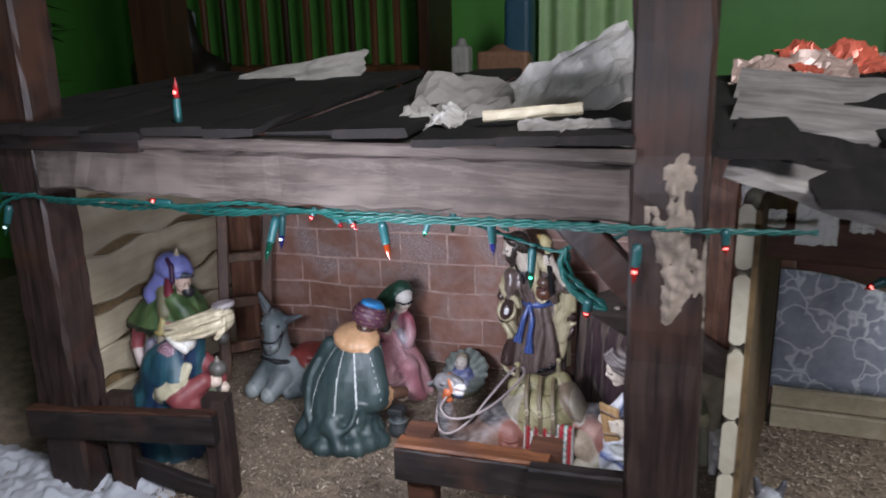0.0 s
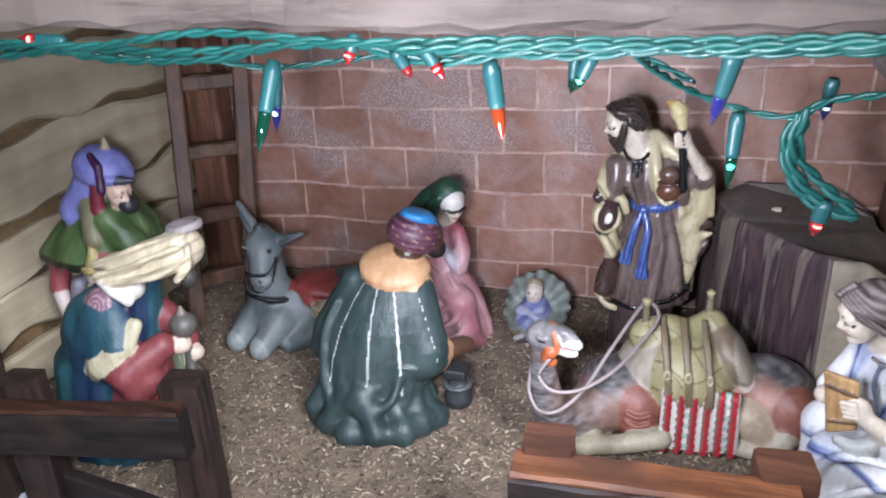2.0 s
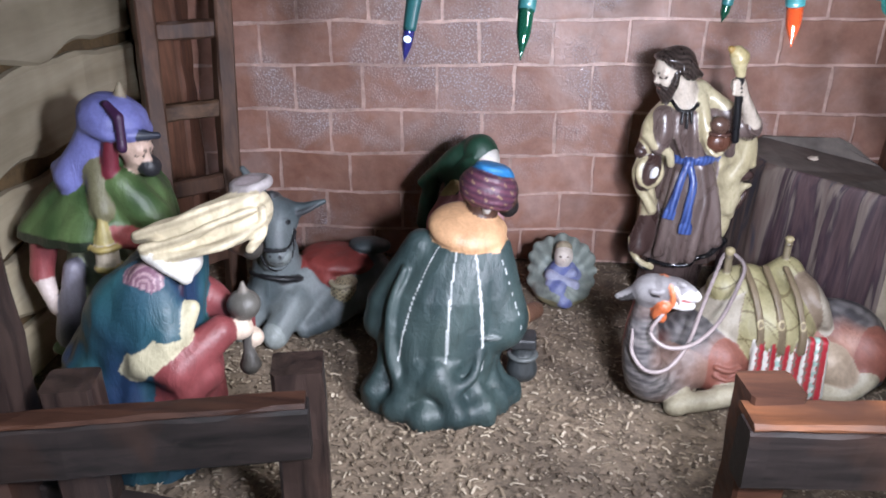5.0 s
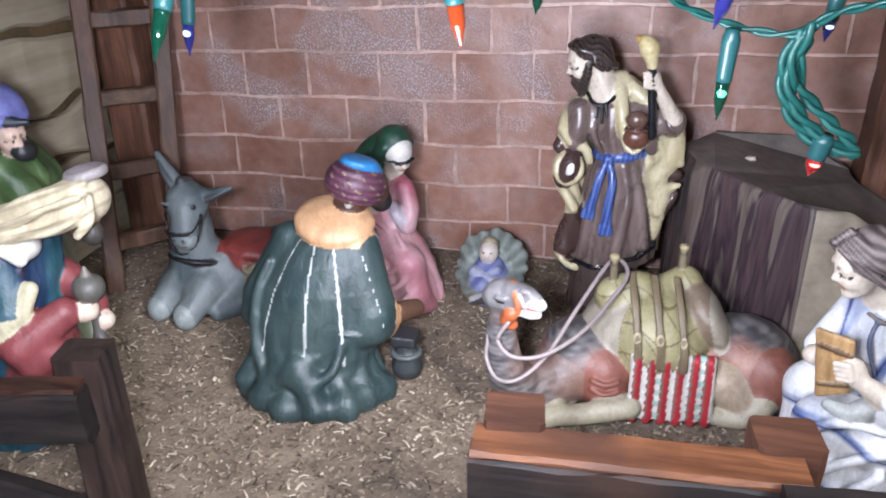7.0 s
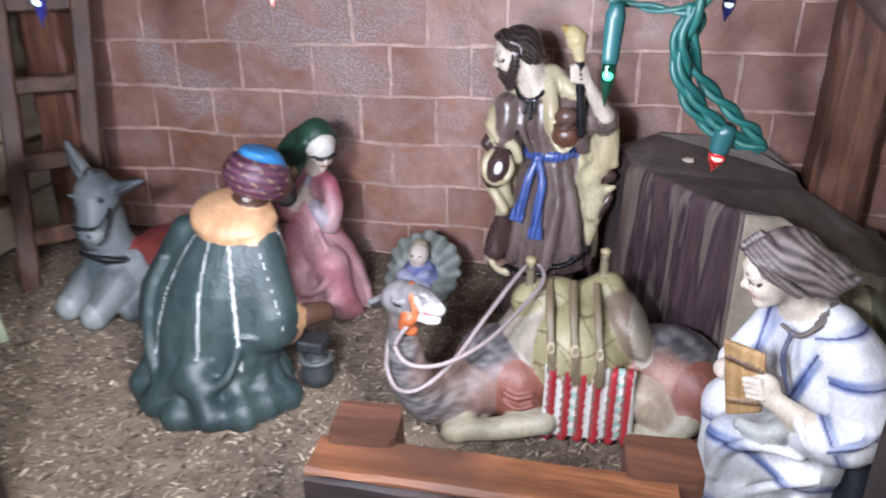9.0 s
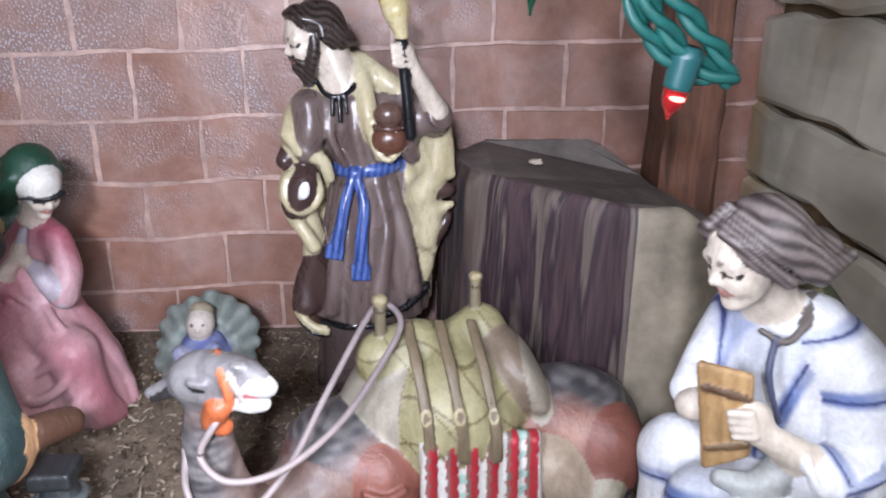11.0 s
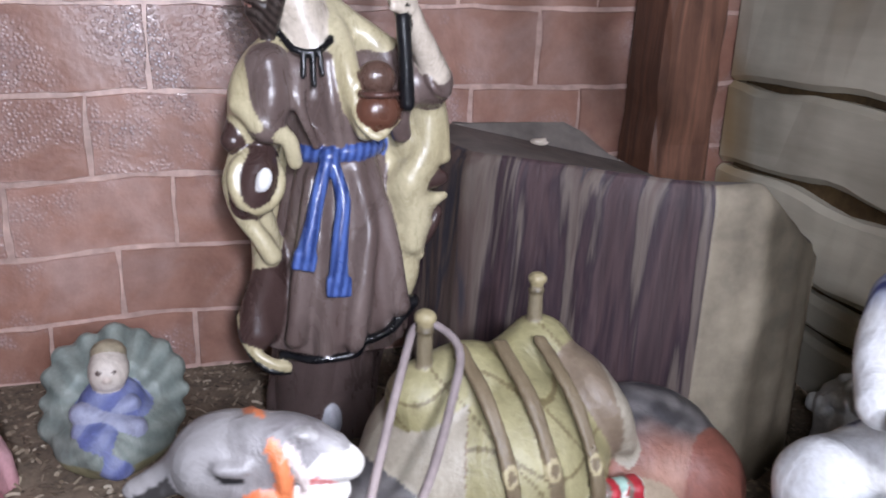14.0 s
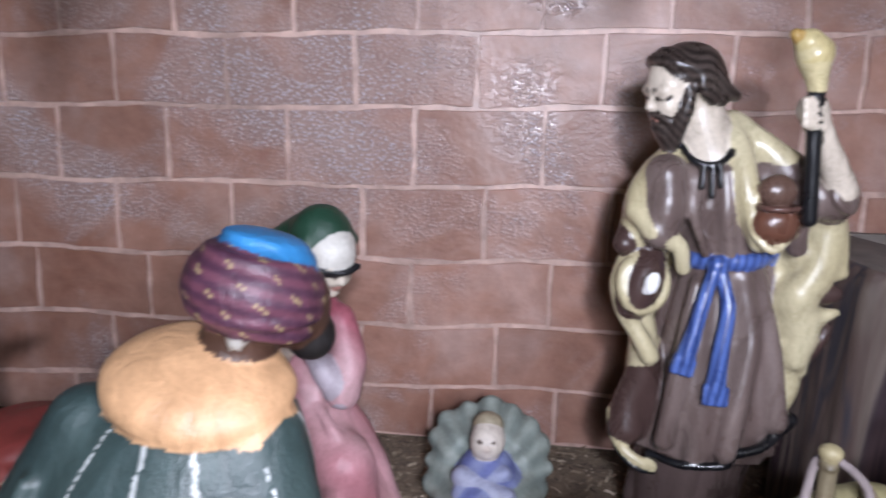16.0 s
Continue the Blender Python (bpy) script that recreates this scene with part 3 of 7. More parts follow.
roof = thing("roof", "dark weathered roof boards laid over the stable", "roof", (0, 0, 0), kind="structure")
roof_rng = random.Random(5)
x = -0.52
i = 0
while x < 0.62:
    w = roof_rng.uniform(0.05, 0.085)
    y0 = 0.70 + roof_rng.uniform(-0.02, 0.015)
    zz = roof_rng.uniform(0, 0.012)
    y1 = 1.27 + roof_rng.uniform(-0.03, 0.03)
    board_between("roof_board", (x + w / 2 + 0.02, y0, 0.452 + zz - 0.03 * (x > 0.36)), (x + w / 2 - 0.03, y1, 0.474 + zz), w, 0.009, M_ROOFWOOD, roof, seed=i, up=(1, 0, 0.02), n=10, wob=0.003)
    x += w + roof_rng.uniform(-0.004, 0.004)
    i += 1
board_between("eaves_board", (-0.53, 0.706, 0.444), (-0.20, 0.704, 0.447), 0.020, 0.03, M_DARKWOOD_X, roof, seed=61)
board_between("eaves_board", (-0.20, 0.709, 0.448), (0.30, 0.706, 0.449), 0.012, 0.035, M_GREYWOOD, roof, seed=62)


# ---- fences ----
def fence_left():
    f = thing("low_fence", "low dark wooden fence beside the stable opening", "fence")
    for i, p in enumerate(((-0.186, 0.752), (-0.317, 0.730))):
        board_between("fence_post", (p[0], p[1], 0), (p[0], p[1], 0.136 - 0.006 * i), 0.030, 0.026, M_DARKWOOD, f, seed=70 + i, up=(1, 0.2, 0))
    board_between("rail", (-0.415, 0.688, 0.098), (-0.176, 0.733, 0.103), 0.036, 0.016, M_DARKWOOD_X, f, seed=73)
    board_between("rail_cap", (-0.414, 0.689, 0.1175), (-0.178, 0.734, 0.1225), 0.004, 0.018, M_WORN, f, "reddish worn top strip", seed=76)
    board_between("lower_brace", (-0.42, 0.735, 0.046), (-0.19, 0.737, 0.012), 0.024, 0.012, M_DARKWOOD_X, f, seed=74)
    return f


def fence_right():
    f = thing("low_fence", "low fence of dark rails and reddish posts beside the opening", "fence")
    for i, (x, y) in enumerate(((0.085, 0.738), (0.218, 0.746))):
        board_between("fence_post", (x, y, 0), (x, y, 0.147), 0.031, 0.026, M_REDWOOD, f, seed=80 + i, up=(1, 0.1, 0))
    board_between("rail", (0.066, 0.714, 0.118), (0.226, 0.722, 0.119), 0.038, 0.019, M_DARKWOOD_X, f, seed=83)
    board_between("rail_cap", (0.067, 0.717, 0.1395), (0.225, 0.725, 0.1405), 0.005, 0.026, M_CAPWOOD, f, "reddish varnished top strip", seed=84)
    board_between("rail", (0.212, 0.702, 0.128), (0.300, 0.706, 0.131), 0.038, 0.018, M_DARKWOOD_X, f, seed=85)
    board_between("lower_rail", (0.102, 0.742, 0.03), (0.30, 0.750, 0.03), 0.020, 0.012, M_DARKWOOD_X, f, seed=86)
    return f


fence_left()
fence_right()


# ---- ladder ----
def ladder():
    l = thing("ladder", "small brown wooden ladder leaning in the back corner", "ladder")
    foot = [Vector((-0.390, 1.040, 0.0)), Vector((-0.345, 1.090, 0.0))]
    top = [Vector((-0.418, 1.120, 0.36)), Vector((-0.352, 1.158, 0.36))]
    for i in range(2):
        board_between("side_rail", foot[i], top[i], 0.022, 0.018, M_LADDER, l, seed=90 + i, up=(0.6, -0.8, 0))
    for i, z in enumerate((0.05, 0.123, 0.196, 0.272, 0.335)):
        p, q = (foot[k].lerp(top[k], z / 0.36) for k in (0, 1))
        board_between("rung", p, q, 0.017, 0.013, M_RUNG if i == 2 else M_LADDER, l, seed=95 + i)
    return l


ladder()


# ---- log ----
def log_material(name):
    """Split bark side: broad upright bands of purple-black, grey and brown with fine grain."""
    m, nt, bs = nodes_of(name, 0.6)
    g = noise_node(nt, mapping(nt, (150, 150, 7)), 1.0, 8.0, 0.72, 1.0)
    broad = noise_node(nt, mapping(nt, (24, 24, 2.0)), 1.0, 5.0, 0.6, 1.3)
    col = ramp(nt, broad.outputs["Fac"], [(0.30, (0.020, 0.011, 0.014)), (0.40, (0.072, 0.042, 0.044)), (0.45, (0.026, 0.014, 0.020)), (0.49, (0.130, 0.102, 0.085)), (0.55, (0.085, 0.056, 0.048)), (0.58, (0.036, 0.033, 0.042)), (0.62, (0.105, 0.074, 0.058)), (0.72, (0.125, 0.094, 0.074))])
    col = mixed(nt, 0.38, col, ramp(nt, g.outputs["Fac"], [(0.3, (0.5, 0.49, 0.5)), (0.65, (1.3, 1.27, 1.25))]), "MULTIPLY")
    nt.links.new(col, bs.inputs["Base Color"])
    to_rough(nt, bs, g.outputs["Fac"], 0.38, 0.75)
    one = bump(nt, bs, g.outputs["Fac"], 0.5, 0.002)
    bump(nt, bs, broad.outputs["Fac"], 0.3, 0.004, one)
    return m


def log():
    ob = thing("log_stump", "upright split log with dark grained bark and one sawn face", "log", (0.28, 1.1, 0))
    outline = [(0.174, 1.150), (0.186, 1.100), (0.207, 1.073), (0.237, 1.039), (0.271, 1.000), (0.302, 0.999), (0.347, 1.016), (0.386, 1.052), (0.402, 1.10), (0.398, 1.150), (0.337, 1.154), (0.334, 1.198), (0.21, 1.202)]
    pts = []
    for (x0, y0), (x1, y1) in zip(outline, outline[1:] + outline[:1]):
        for k in range(9):
            pts.append((x0 + (x1 - x0) * k / 9, y0 + (y1 - y0) * k / 9))
    cx, cy = 0.29, 1.09
    bm = bmesh.new()
    levels = []
    heights = [0, 0.02, 0.04, 0.06, 0.08, 0.10, 0.12, 0.138, 0.150, 0.157, 0.161, 0.1635]
    for z in heights:
        row = []
        for x, y in pts:
            f = (noise.noise((x * 70, y * 70, z * 5)) * 0.0022 + noise.noise((x * 160, y * 160, z * 7)) * 0.0010)
            s = 1.0 - 0.035 * max(0.0, (z - 0.150) / 0.0135) ** 2
            right = max(0, min(1, (x - 0.297) / 0.085))
            zz = z * (1 - 0.34 * right * (z / 0.16) ** 2)
            flare = 1 + 0.03 * (1 - z / 0.163)
            d = Vector((x - cx, y - cy, 0))
            v = d * s * flare + d.normalized() * f
            row.append(bm.verts.new((cx + v.x - ob.location.x, cy + v.y - ob.location.y, zz + 0.0015 * noise.noise((x * 50, y * 50, 2)))))
        levels.append(row)
    n = len(pts)
    for a, b in zip(levels, levels[1:]):
        for k in range(n):
            bm.faces.new((a[k], a[(k + 1) % n], b[(k + 1) % n], b[k]))
    bm.faces.new(levels[-1])
    bm.faces.new(levels[0][::-1])
    bmesh.ops.recalc_face_normals(bm, faces=bm.faces)
    me = mesh_of(bm, "wood_block", True)
    me.materials.append(log_material("dark_log_bark"))
    me.materials.append(plain("sawn_log_face", (0.24, 0.20, 0.145), 0.7, vary=0.55, scale=60, relief=0.5))
    me.materials.append(plain("dusty_log_top", (0.150, 0.126, 0.110), 0.8, vary=0.45, scale=60, relief=0.5))
    for p in me.polygons:
        if p.normal.z > 0.6:
            p.material_index, p.use_smooth = 2, False
        elif p.center.x + ob.location.x > 0.272 and p.normal.y < -0.2:
            p.material_index = 1
    b = new("wood_block", me)
    b.parent = ob
    return ob


log()
chip_bm = bmesh.new()
bmesh.ops.create_icosphere(chip_bm, subdivisions=2, radius=0.004)
for v in chip_bm.verts:
    v.co = Vector((v.co.x * 1.3, v.co.y, v.co.z * 0.45)) * (1 + 0.6 * noise.noise(v.co * 400))
bmesh.ops.transform(chip_bm, matrix=Matrix.Translation((0.236, 1.114, 0.1650)), verts=chip_bm.verts)
tagged(part("wood_chip", chip_bm, plain("pale_chip", (0.45, 0.38, 0.31), 0.7)), "tiny pale wood chip lying on the log", "chip")


# ---- figures ----
SKIN, PALE = (0.56, 0.45, 0.365), (0.59, 0.51, 0.42)
BLACK = (0.008, 0.008, 0.010)


def turned(c, size, yaw, pitch, roll=0.0):
    """Maps head coordinates (x to the face, z up, one unit high) into the place."""
    m = Euler([radians(a) for a in (roll, pitch, yaw)]).to_matrix()
    return lambda x, y, z: tuple(Vector(c) + m @ Vector((x, y, z)) * size)


def head(c, size, yaw, pitch, skin, lip=(0.40, 0.20, 0.16), line=(0.030, 0.022, 0.020), roll=0.0):
    at, rot, s = turned(c, size, yaw, pitch, roll), (roll, pitch, yaw), size
    e = lambda p, r, col, k: ell(at(*p), tuple(v * s for v in r), col, k * s, rot)
    p = [
        e((0.0, 0, 0.10), (0.40, 0.34, 0.38), skin, 0.05), e((0.14, 0, -0.16), (0.25, 0.235, 0.32), skin, 0.10),
        e((0.29, 0, -0.40), (0.085, 0.10, 0.075), skin, 0.10),
        cap(at(0.36, 0, 0.06), at(0.465, 0, -0.10), 0.030 * s, 0.050 * s, skin, 0.06 * s),
        cap(at(0.42, -0.05, -0.125), at(0.42, 0.05, -0.125), 0.030 * s, 0.030 * s, skin, 0.03 * s),
        cap(at(0.35, -0.19, 0.07), at(0.35, 0.19, 0.07), 0.048 * s, 0.048 * s, skin, 0.10 * s),
        e((0.29, -0.14, -0.13), (0.10, 0.10, 0.10), skin, 0.12), e((0.29, 0.14, -0.13), (0.10, 0.10, 0.10), skin, 0.12),
        e((0.385, 0, -0.235), (0.030, 0.075, 0.022), lip, 0.02), e((0.375, 0, -0.275), (0.030, 0.060, 0.022), lip, 0.02),
    ]
    for side in (-1, 1):
        p.append(cap(at(0.372, side * 0.075, -0.005), at(0.315, side * 0.205, -0.012), 0.017 * s, 0.013 * s, line, 0.01 * s))
        p.append(cap(at(0.405, side * 0.06, 0.085), at(0.335, side * 0.215, 0.090), 0.015 * s, 0.010 * s, tuple(v * 0.6 + 0.3 * l for v, l in zip(line, skin)), 0.01 * s))
    return p


def strand(points, r0, r1, col, k=0.0012):
    """A tapered lock of hair or ridge of cloth along a soft line."""
    path = smooth_path(points, 4)
    n = len(path) - 1
    caps = [cap(a, b, r0 + (r1 - r0) * i / n, r0 + (r1 - r0) * (i + 1) / n, col)[0] for i, (a, b) in enumerate(zip(path, path[1:]))]

    def f(p):
        d = caps[0](p)
        for c in caps[1:]:
            d = np.minimum(d, c(p))
        return d
    return f, col, k


def joseph():
    y = 1.118
    under, lining = (0.078, 0.054, 0.050), (0.062, 0.036, 0.032)

    def tunic(q):
        return blend((0.112, 0.078, 0.070), (0.165, 0.122, 0.110), 0.5 + 0.5 * np.sin(q[0] * 300 + q[2] * 25 + 1.5 * mottle(q, 30, 8)))

    def cloak(q):
        return blend((0.44, 0.375, 0.225), (0.54, 0.475, 0.31), 0.5 + 0.7 * mottle(q, 38, 3))

    def sash(q):
        s = np.clip(0.5 + 0.8 * np.sin((q[0] - 0.16 * q[2]) * 1500), 0, 1)[:, None]
        return np.array((0.030, 0.055, 0.19)) * (1 - s) + np.array((0.085, 0.145, 0.40)) * s

    def hair(q):
        s = np.clip(0.5 + 0.8 * np.sin(q[2] * 1500 + q[0] * 700 + 3 * np.sin(q[0] * 300)), 0, 1)[:, None]
        return np.array((0.022, 0.016, 0.014)) * (1 - s) + np.array((0.062, 0.046, 0.040)) * s

    p = [
        # under-robe and shoes
        robe([(0, 0.110, y - 0.004, 0.027, 0.024), (0.03, 0.114, y, 0.029, 0.025), (0.085, 0.122, y, 0.033, 0.027)], under, 6, 0.15, 14, 0.5, 0.002),
        ell((0.104, y - 0.024, 0.006), (0.009, 0.015, 0.006), (0.040, 0.026, 0.024), 0.002, (0, 0, 20)),
        ell((0.113, y - 0.024, 0.016), (0.0055, 0.007, 0.010), (0.42, 0.42, 0.46), 0.002),
        # tunic with its long folds
        robe([(0.057, 0.120, y, 0.039, 0.031), (0.085, 0.122, y, 0.0375, 0.031), (0.12, 0.122, y, 0.031, 0.028), (0.150, 0.1215, y, 0.0245, 0.0235), (0.163, 0.121, y, 0.0225, 0.0225), (0.172, 0.119, y, 0.0245, 0.0235),
              (0.190, 0.115, y, 0.029, 0.025), (0.205, 0.110, y - 0.001, 0.028, 0.022), (0.218, 0.105, y - 0.002, 0.018, 0.016), (0.224, 0.104, y - 0.003, 0.010, 0.010)], tunic, 6, 0.11, 4, 0.9, 0.003, 0.08, 13, 0.025),
        strand([(0.127, y - 0.021, 0.155), (0.133, y - 0.026, 0.125), (0.128, y - 0.031, 0.095), (0.124, y - 0.033, 0.066)], 0.0022, 0.0052, tunic, 0.007),
        strand([(0.136, y - 0.017, 0.152), (0.145, y - 0.022, 0.120), (0.150, y - 0.026, 0.082)], 0.0022, 0.0056, tunic, 0.007),
        strand([(0.104, y - 0.019, 0.150), (0.098, y - 0.026, 0.110), (0.094, y - 0.028, 0.068)], 0.0022, 0.0052, tunic, 0.007),
        strand([(0.112, y - 0.022, 0.208), (0.114, y - 0.026, 0.188), (0.118, y - 0.023, 0.168)], 0.0036, 0.0018, tunic, 0.005),
        strand([(0.098, y - 0.020, 0.206), (0.098, y - 0.026, 0.188), (0.106, y - 0.023, 0.168)], 0.0036, 0.0018, tunic, 0.005),
        # black border of the hem, dipping to one side
        strand([(0.088, y - 0.022, 0.0575), (0.105, y - 0.032, 0.0570), (0.124, y - 0.034, 0.0595), (0.128, y - 0.034, 0.0655), (0.142, y - 0.031, 0.0690), (0.155, y - 0.022, 0.0760)], 0.0022, 0.0026, BLACK, 0.001),
        ell((0.155, y - 0.020, 0.0790), (0.0085, 0.006, 0.0050), BLACK, 0.002, (0, -28, 0)),
        # cloak over the resting arm: shoulder fall, rolled sleeve, lining and hanging point
        strand([(0.090, y - 0.010, 0.214), (0.080, y - 0.014, 0.205), (0.074, y - 0.014, 0.192), (0.074, y - 0.012, 0.176)], 0.0085, 0.0085, cloak, 0.005),
        strand([(0.084, y - 0.020, 0.206), (0.085, y - 0.024, 0.192), (0.083, y - 0.024, 0.178)], 0.0095, 0.0085, tunic, 0.005),
        strand([(0.071, y - 0.020, 0.188), (0.080, y - 0.027, 0.179), (0.092, y - 0.026, 0.172), (0.096, y - 0.023, 0.160)], 0.0058, 0.0036, cloak, 0.003),
        strand([(0.070, y - 0.012, 0.178), (0.067, y - 0.016, 0.170)], 0.0052, 0.0058, lining, 0.002),
        ell((0.076, y - 0.016, 0.149), (0.0115, 0.014, 0.0195), lining, 0.002, (0, 16, 0)),
        ring((0.0775, y - 0.021, 0.1505), 0.0125, 0.0036, cloak, 0.002, (78, 0, 14), 1.0, 0.92),
        strand([(0.068, y - 0.014, 0.160), (0.0655, y - 0.016, 0.148), (0.070, y - 0.018, 0.134), (0.078, y - 0.020, 0.122), (0.084, y - 0.021, 0.112)], 0.0040, 0.0048, cloak, 0.003),
        ell((0.0800, y - 0.0310, 0.1535), (0.0036, 0.0024, 0.0058), (0.78, 0.77, 0.75), 0.001, (0, 12, 0)),
        cap((0.080, y - 0.020, 0.119), (0.085, y - 0.021, 0.114), 0.0022, 0.0022, BLACK, 0.001),
        strand([(0.084, y - 0.012, 0.104), (0.077, y - 0.012, 0.084), (0.076, y - 0.014, 0.068)], 0.0065, 0.0098, lining, 0.004),
        strand([(0.068, y - 0.012, 0.076), (0.072, y - 0.020, 0.062), (0.082, y - 0.024, 0.054), (0.090, y - 0.024, 0.051)], 0.0024, 0.0030, cloak, 0.003),
        strand([(0.0665, y - 0.013, 0.071), (0.072, y - 0.022, 0.0575), (0.082, y - 0.026, 0.0500), (0.091, y - 0.025, 0.0480)], 0.0013, 0.0013, BLACK, 0.0006),
        # cloak behind, and the side that hangs from the raised arm in two turned-out folds
        robe([(0.055, 0.122, y + 0.022, 0.043, 0.012), (0.12, 0.122, y + 0.020, 0.042, 0.016), (0.18, 0.122, y + 0.014, 0.042, 0.018), (0.215, 0.118, y + 0.008, 0.030, 0.016), (0.232, 0.112, y + 0.004, 0.016, 0.012)], cloak, 5, 0.06, 10, 0.2, 0.003),
        strand([(0.156, y - 0.004, 0.206), (0.166, y - 0.010, 0.186), (0.166, y - 0.012, 0.164), (0.158, y - 0.012, 0.148)], 0.0090, 0.0100, cloak, 0.005),
        strand([(0.172, y - 0.008, 0.190), (0.1745, y - 0.012, 0.172), (0.1755, y - 0.014, 0.160)], 0.0042, 0.0036, cloak, 0.004),
        cap((0.158, y - 0.008, 0.168), (0.1755, y - 0.012, 0.159), 0.0090, 0.0024, cloak, 0.004),
        cap((0.158, y - 0.008, 0.130), (0.1770, y - 0.012, 0.138), 0.0090, 0.0022, cloak, 0.004),
        ell((0.1680, y - 0.0120, 0.1480), (0.0110, 0.0062, 0.0062), lining, 0.001),
        strand([(0.156, y - 0.010, 0.142), (0.162, y - 0.012, 0.128), (0.160, y - 0.012, 0.112)], 0.0100, 0.0062, cloak, 0.005),
        cap((0.158, y - 0.008, 0.118), (0.1640, y - 0.011, 0.105), 0.0080, 0.0030, cloak, 0.004),
        ell((0.1700, y - 0.0090, 0.1200), (0.0046, 0.0056, 0.0130), lining, 0.001, (0, 28, 0)),
        strand([(0.158, y - 0.006, 0.106), (0.160, y - 0.008, 0.092), (0.156, y - 0.006, 0.076)], 0.0064, 0.0040, cloak, 0.003),
        ell((0.158, y - 0.002, 0.172), (0.0150, 0.0090, 0.0340), cloak, 0.006, (0, 8, 0)),
        ell((0.157, y - 0.002, 0.124), (0.0150, 0.0080, 0.0280), cloak, 0.006, (0, -4, 0)),
        ell((0.079, y - 0.006, 0.168), (0.0120, 0.0120, 0.0400), cloak, 0.006, (0, 6, 0)),
        ell((0.084, y - 0.008, 0.100), (0.0085, 0.0100, 0.0400), lambda q: np.where((q[2] > 0.105 + 2.2 * (q[0] - 0.086))[:, None], cloak(q), np.array(lining)), 0.004, (0, -6, 0)),
        # sleeve, bare forearm and hand round the torch staff
        strand([(0.140, y - 0.006, 0.208), (0.154, y - 0.014, 0.202), (0.164, y - 0.020, 0.199)], 0.0130, 0.0125, tunic, 0.006),
        strand([(0.150, y - 0.020, 0.196), (0.146, y - 0.026, 0.184), (0.149, y - 0.024, 0.174)], 0.0085, 0.0050, tunic, 0.006),
        ring((0.1665, y - 0.026, 0.2010), 0.0085, 0.0020, tunic, 0.001, (38, 48, 0)),
        cap((0.165, y - 0.027, 0.204), (0.150, y - 0.034, 0.230), 0.0074, 0.0052, PALE, 0.002),
        cap((0.149, y - 0.034, 0.230), (0.1435, y - 0.036, 0.241), 0.0056, 0.0070, PALE, 0.003),
    ]
    for i in range(4):
        p.append(cap((0.1475 - 0.0008 * i, y - 0.040, 0.2335 + 0.0035 * i), (0.1385 - 0.0004 * i, y - 0.0435, 0.2345 + 0.0035 * i), 0.0021, 0.0019, PALE, 0.001))
    p += [
        cap((0.1480, y - 0.038, 0.190), (0.1425, y - 0.040, 0.252), 0.0036, 0.0034, BLACK, 0.001),
        cap((0.1425, y - 0.040, 0.252), (0.1395, y - 0.041, 0.2650), 0.0044, 0.0080, (0.55, 0.47, 0.27), 0.002),
        cap((0.1395, y - 0.041, 0.2660), (0.1365, y - 0.041, 0.2700), 0.0082, 0.0064, (0.52, 0.43, 0.22), 0.002),
        cap((0.1340, y - 0.042, 0.2710), (0.1300, y - 0.042, 0.2735), 0.0040, 0.0028, (0.42, 0.27, 0.09), 0.002),
        # lapel of the cloak and the brown flask slung over it
        strand([(0.114, y - 0.006, 0.230), (0.119, y - 0.018, 0.216), (0.123, y - 0.026, 0.196), (0.130, y - 0.027, 0.176)], 0.0075, 0.0052, cloak, 0.003),
        strand([(0.118, y - 0.002, 0.230), (0.130, y - 0.008, 0.222), (0.142, y - 0.012, 0.214)], 0.0078, 0.0072, cloak, 0.004),
        ell((0.1345, y - 0.031, 0.2020), (0.0092, 0.0065, 0.0080), (0.115, 0.066, 0.050), 0.001),
        ell((0.1350, y - 0.032, 0.1860), (0.0112, 0.0080, 0.0098), (0.120, 0.050, 0.032), 0.001),
        ring((0.1347, y - 0.032, 0.1945), 0.0085, 0.0016, (0.10, 0.05, 0.04), 0.001),
        strand([(0.125, y - 0.030, 0.200), (0.124, y - 0.032, 0.184), (0.134, y - 0.036, 0.174), (0.146, y - 0.030, 0.184)], 0.0020, 0.0020, cloak, 0.001),
        # neck, collar and its tassels
        cap((0.107, y - 0.008, 0.216), (0.098, y - 0.010, 0.240), 0.0140, 0.0112, PALE, 0.003),
        strand([(0.090, y - 0.018, 0.221), (0.096, y - 0.026, 0.2140), (0.106, y - 0.027, 0.2130), (0.114, y - 0.022, 0.2185)], 0.0017, 0.0017, BLACK, 0.001),
        cap((0.1000, y - 0.0275, 0.213), (0.0995, y - 0.0290, 0.202), 0.0013, 0.0015, BLACK, 0.0008),
        cap((0.1040, y - 0.0280, 0.213), (0.1045, y - 0.0300, 0.198), 0.0013, 0.0015, BLACK, 0.0008),
        cap((0.1075, y - 0.0275, 0.214), (0.1085, y - 0.0290, 0.203), 0.0012, 0.0014, BLACK, 0.0008),
    ]
    # bowed head with parted wavy hair and a pointed beard
    c, size, yaw, pitch = (0.0885, y - 0.013, 0.2475), 0.041, 205.0, 14.0
    at = turned(c, size, yaw, pitch)
    p += head(c, size, yaw, pitch, PALE)
    p += [ell(at(-0.10, 0.0, 0.22), (0.0178, 0.0165, 0.0128), hair, 0.002, (0, pitch, yaw)), ell(at(-0.34, 0.0, -0.02), (0.0092, 0.0155, 0.0130), hair, 0.003, (0, pitch, yaw))]
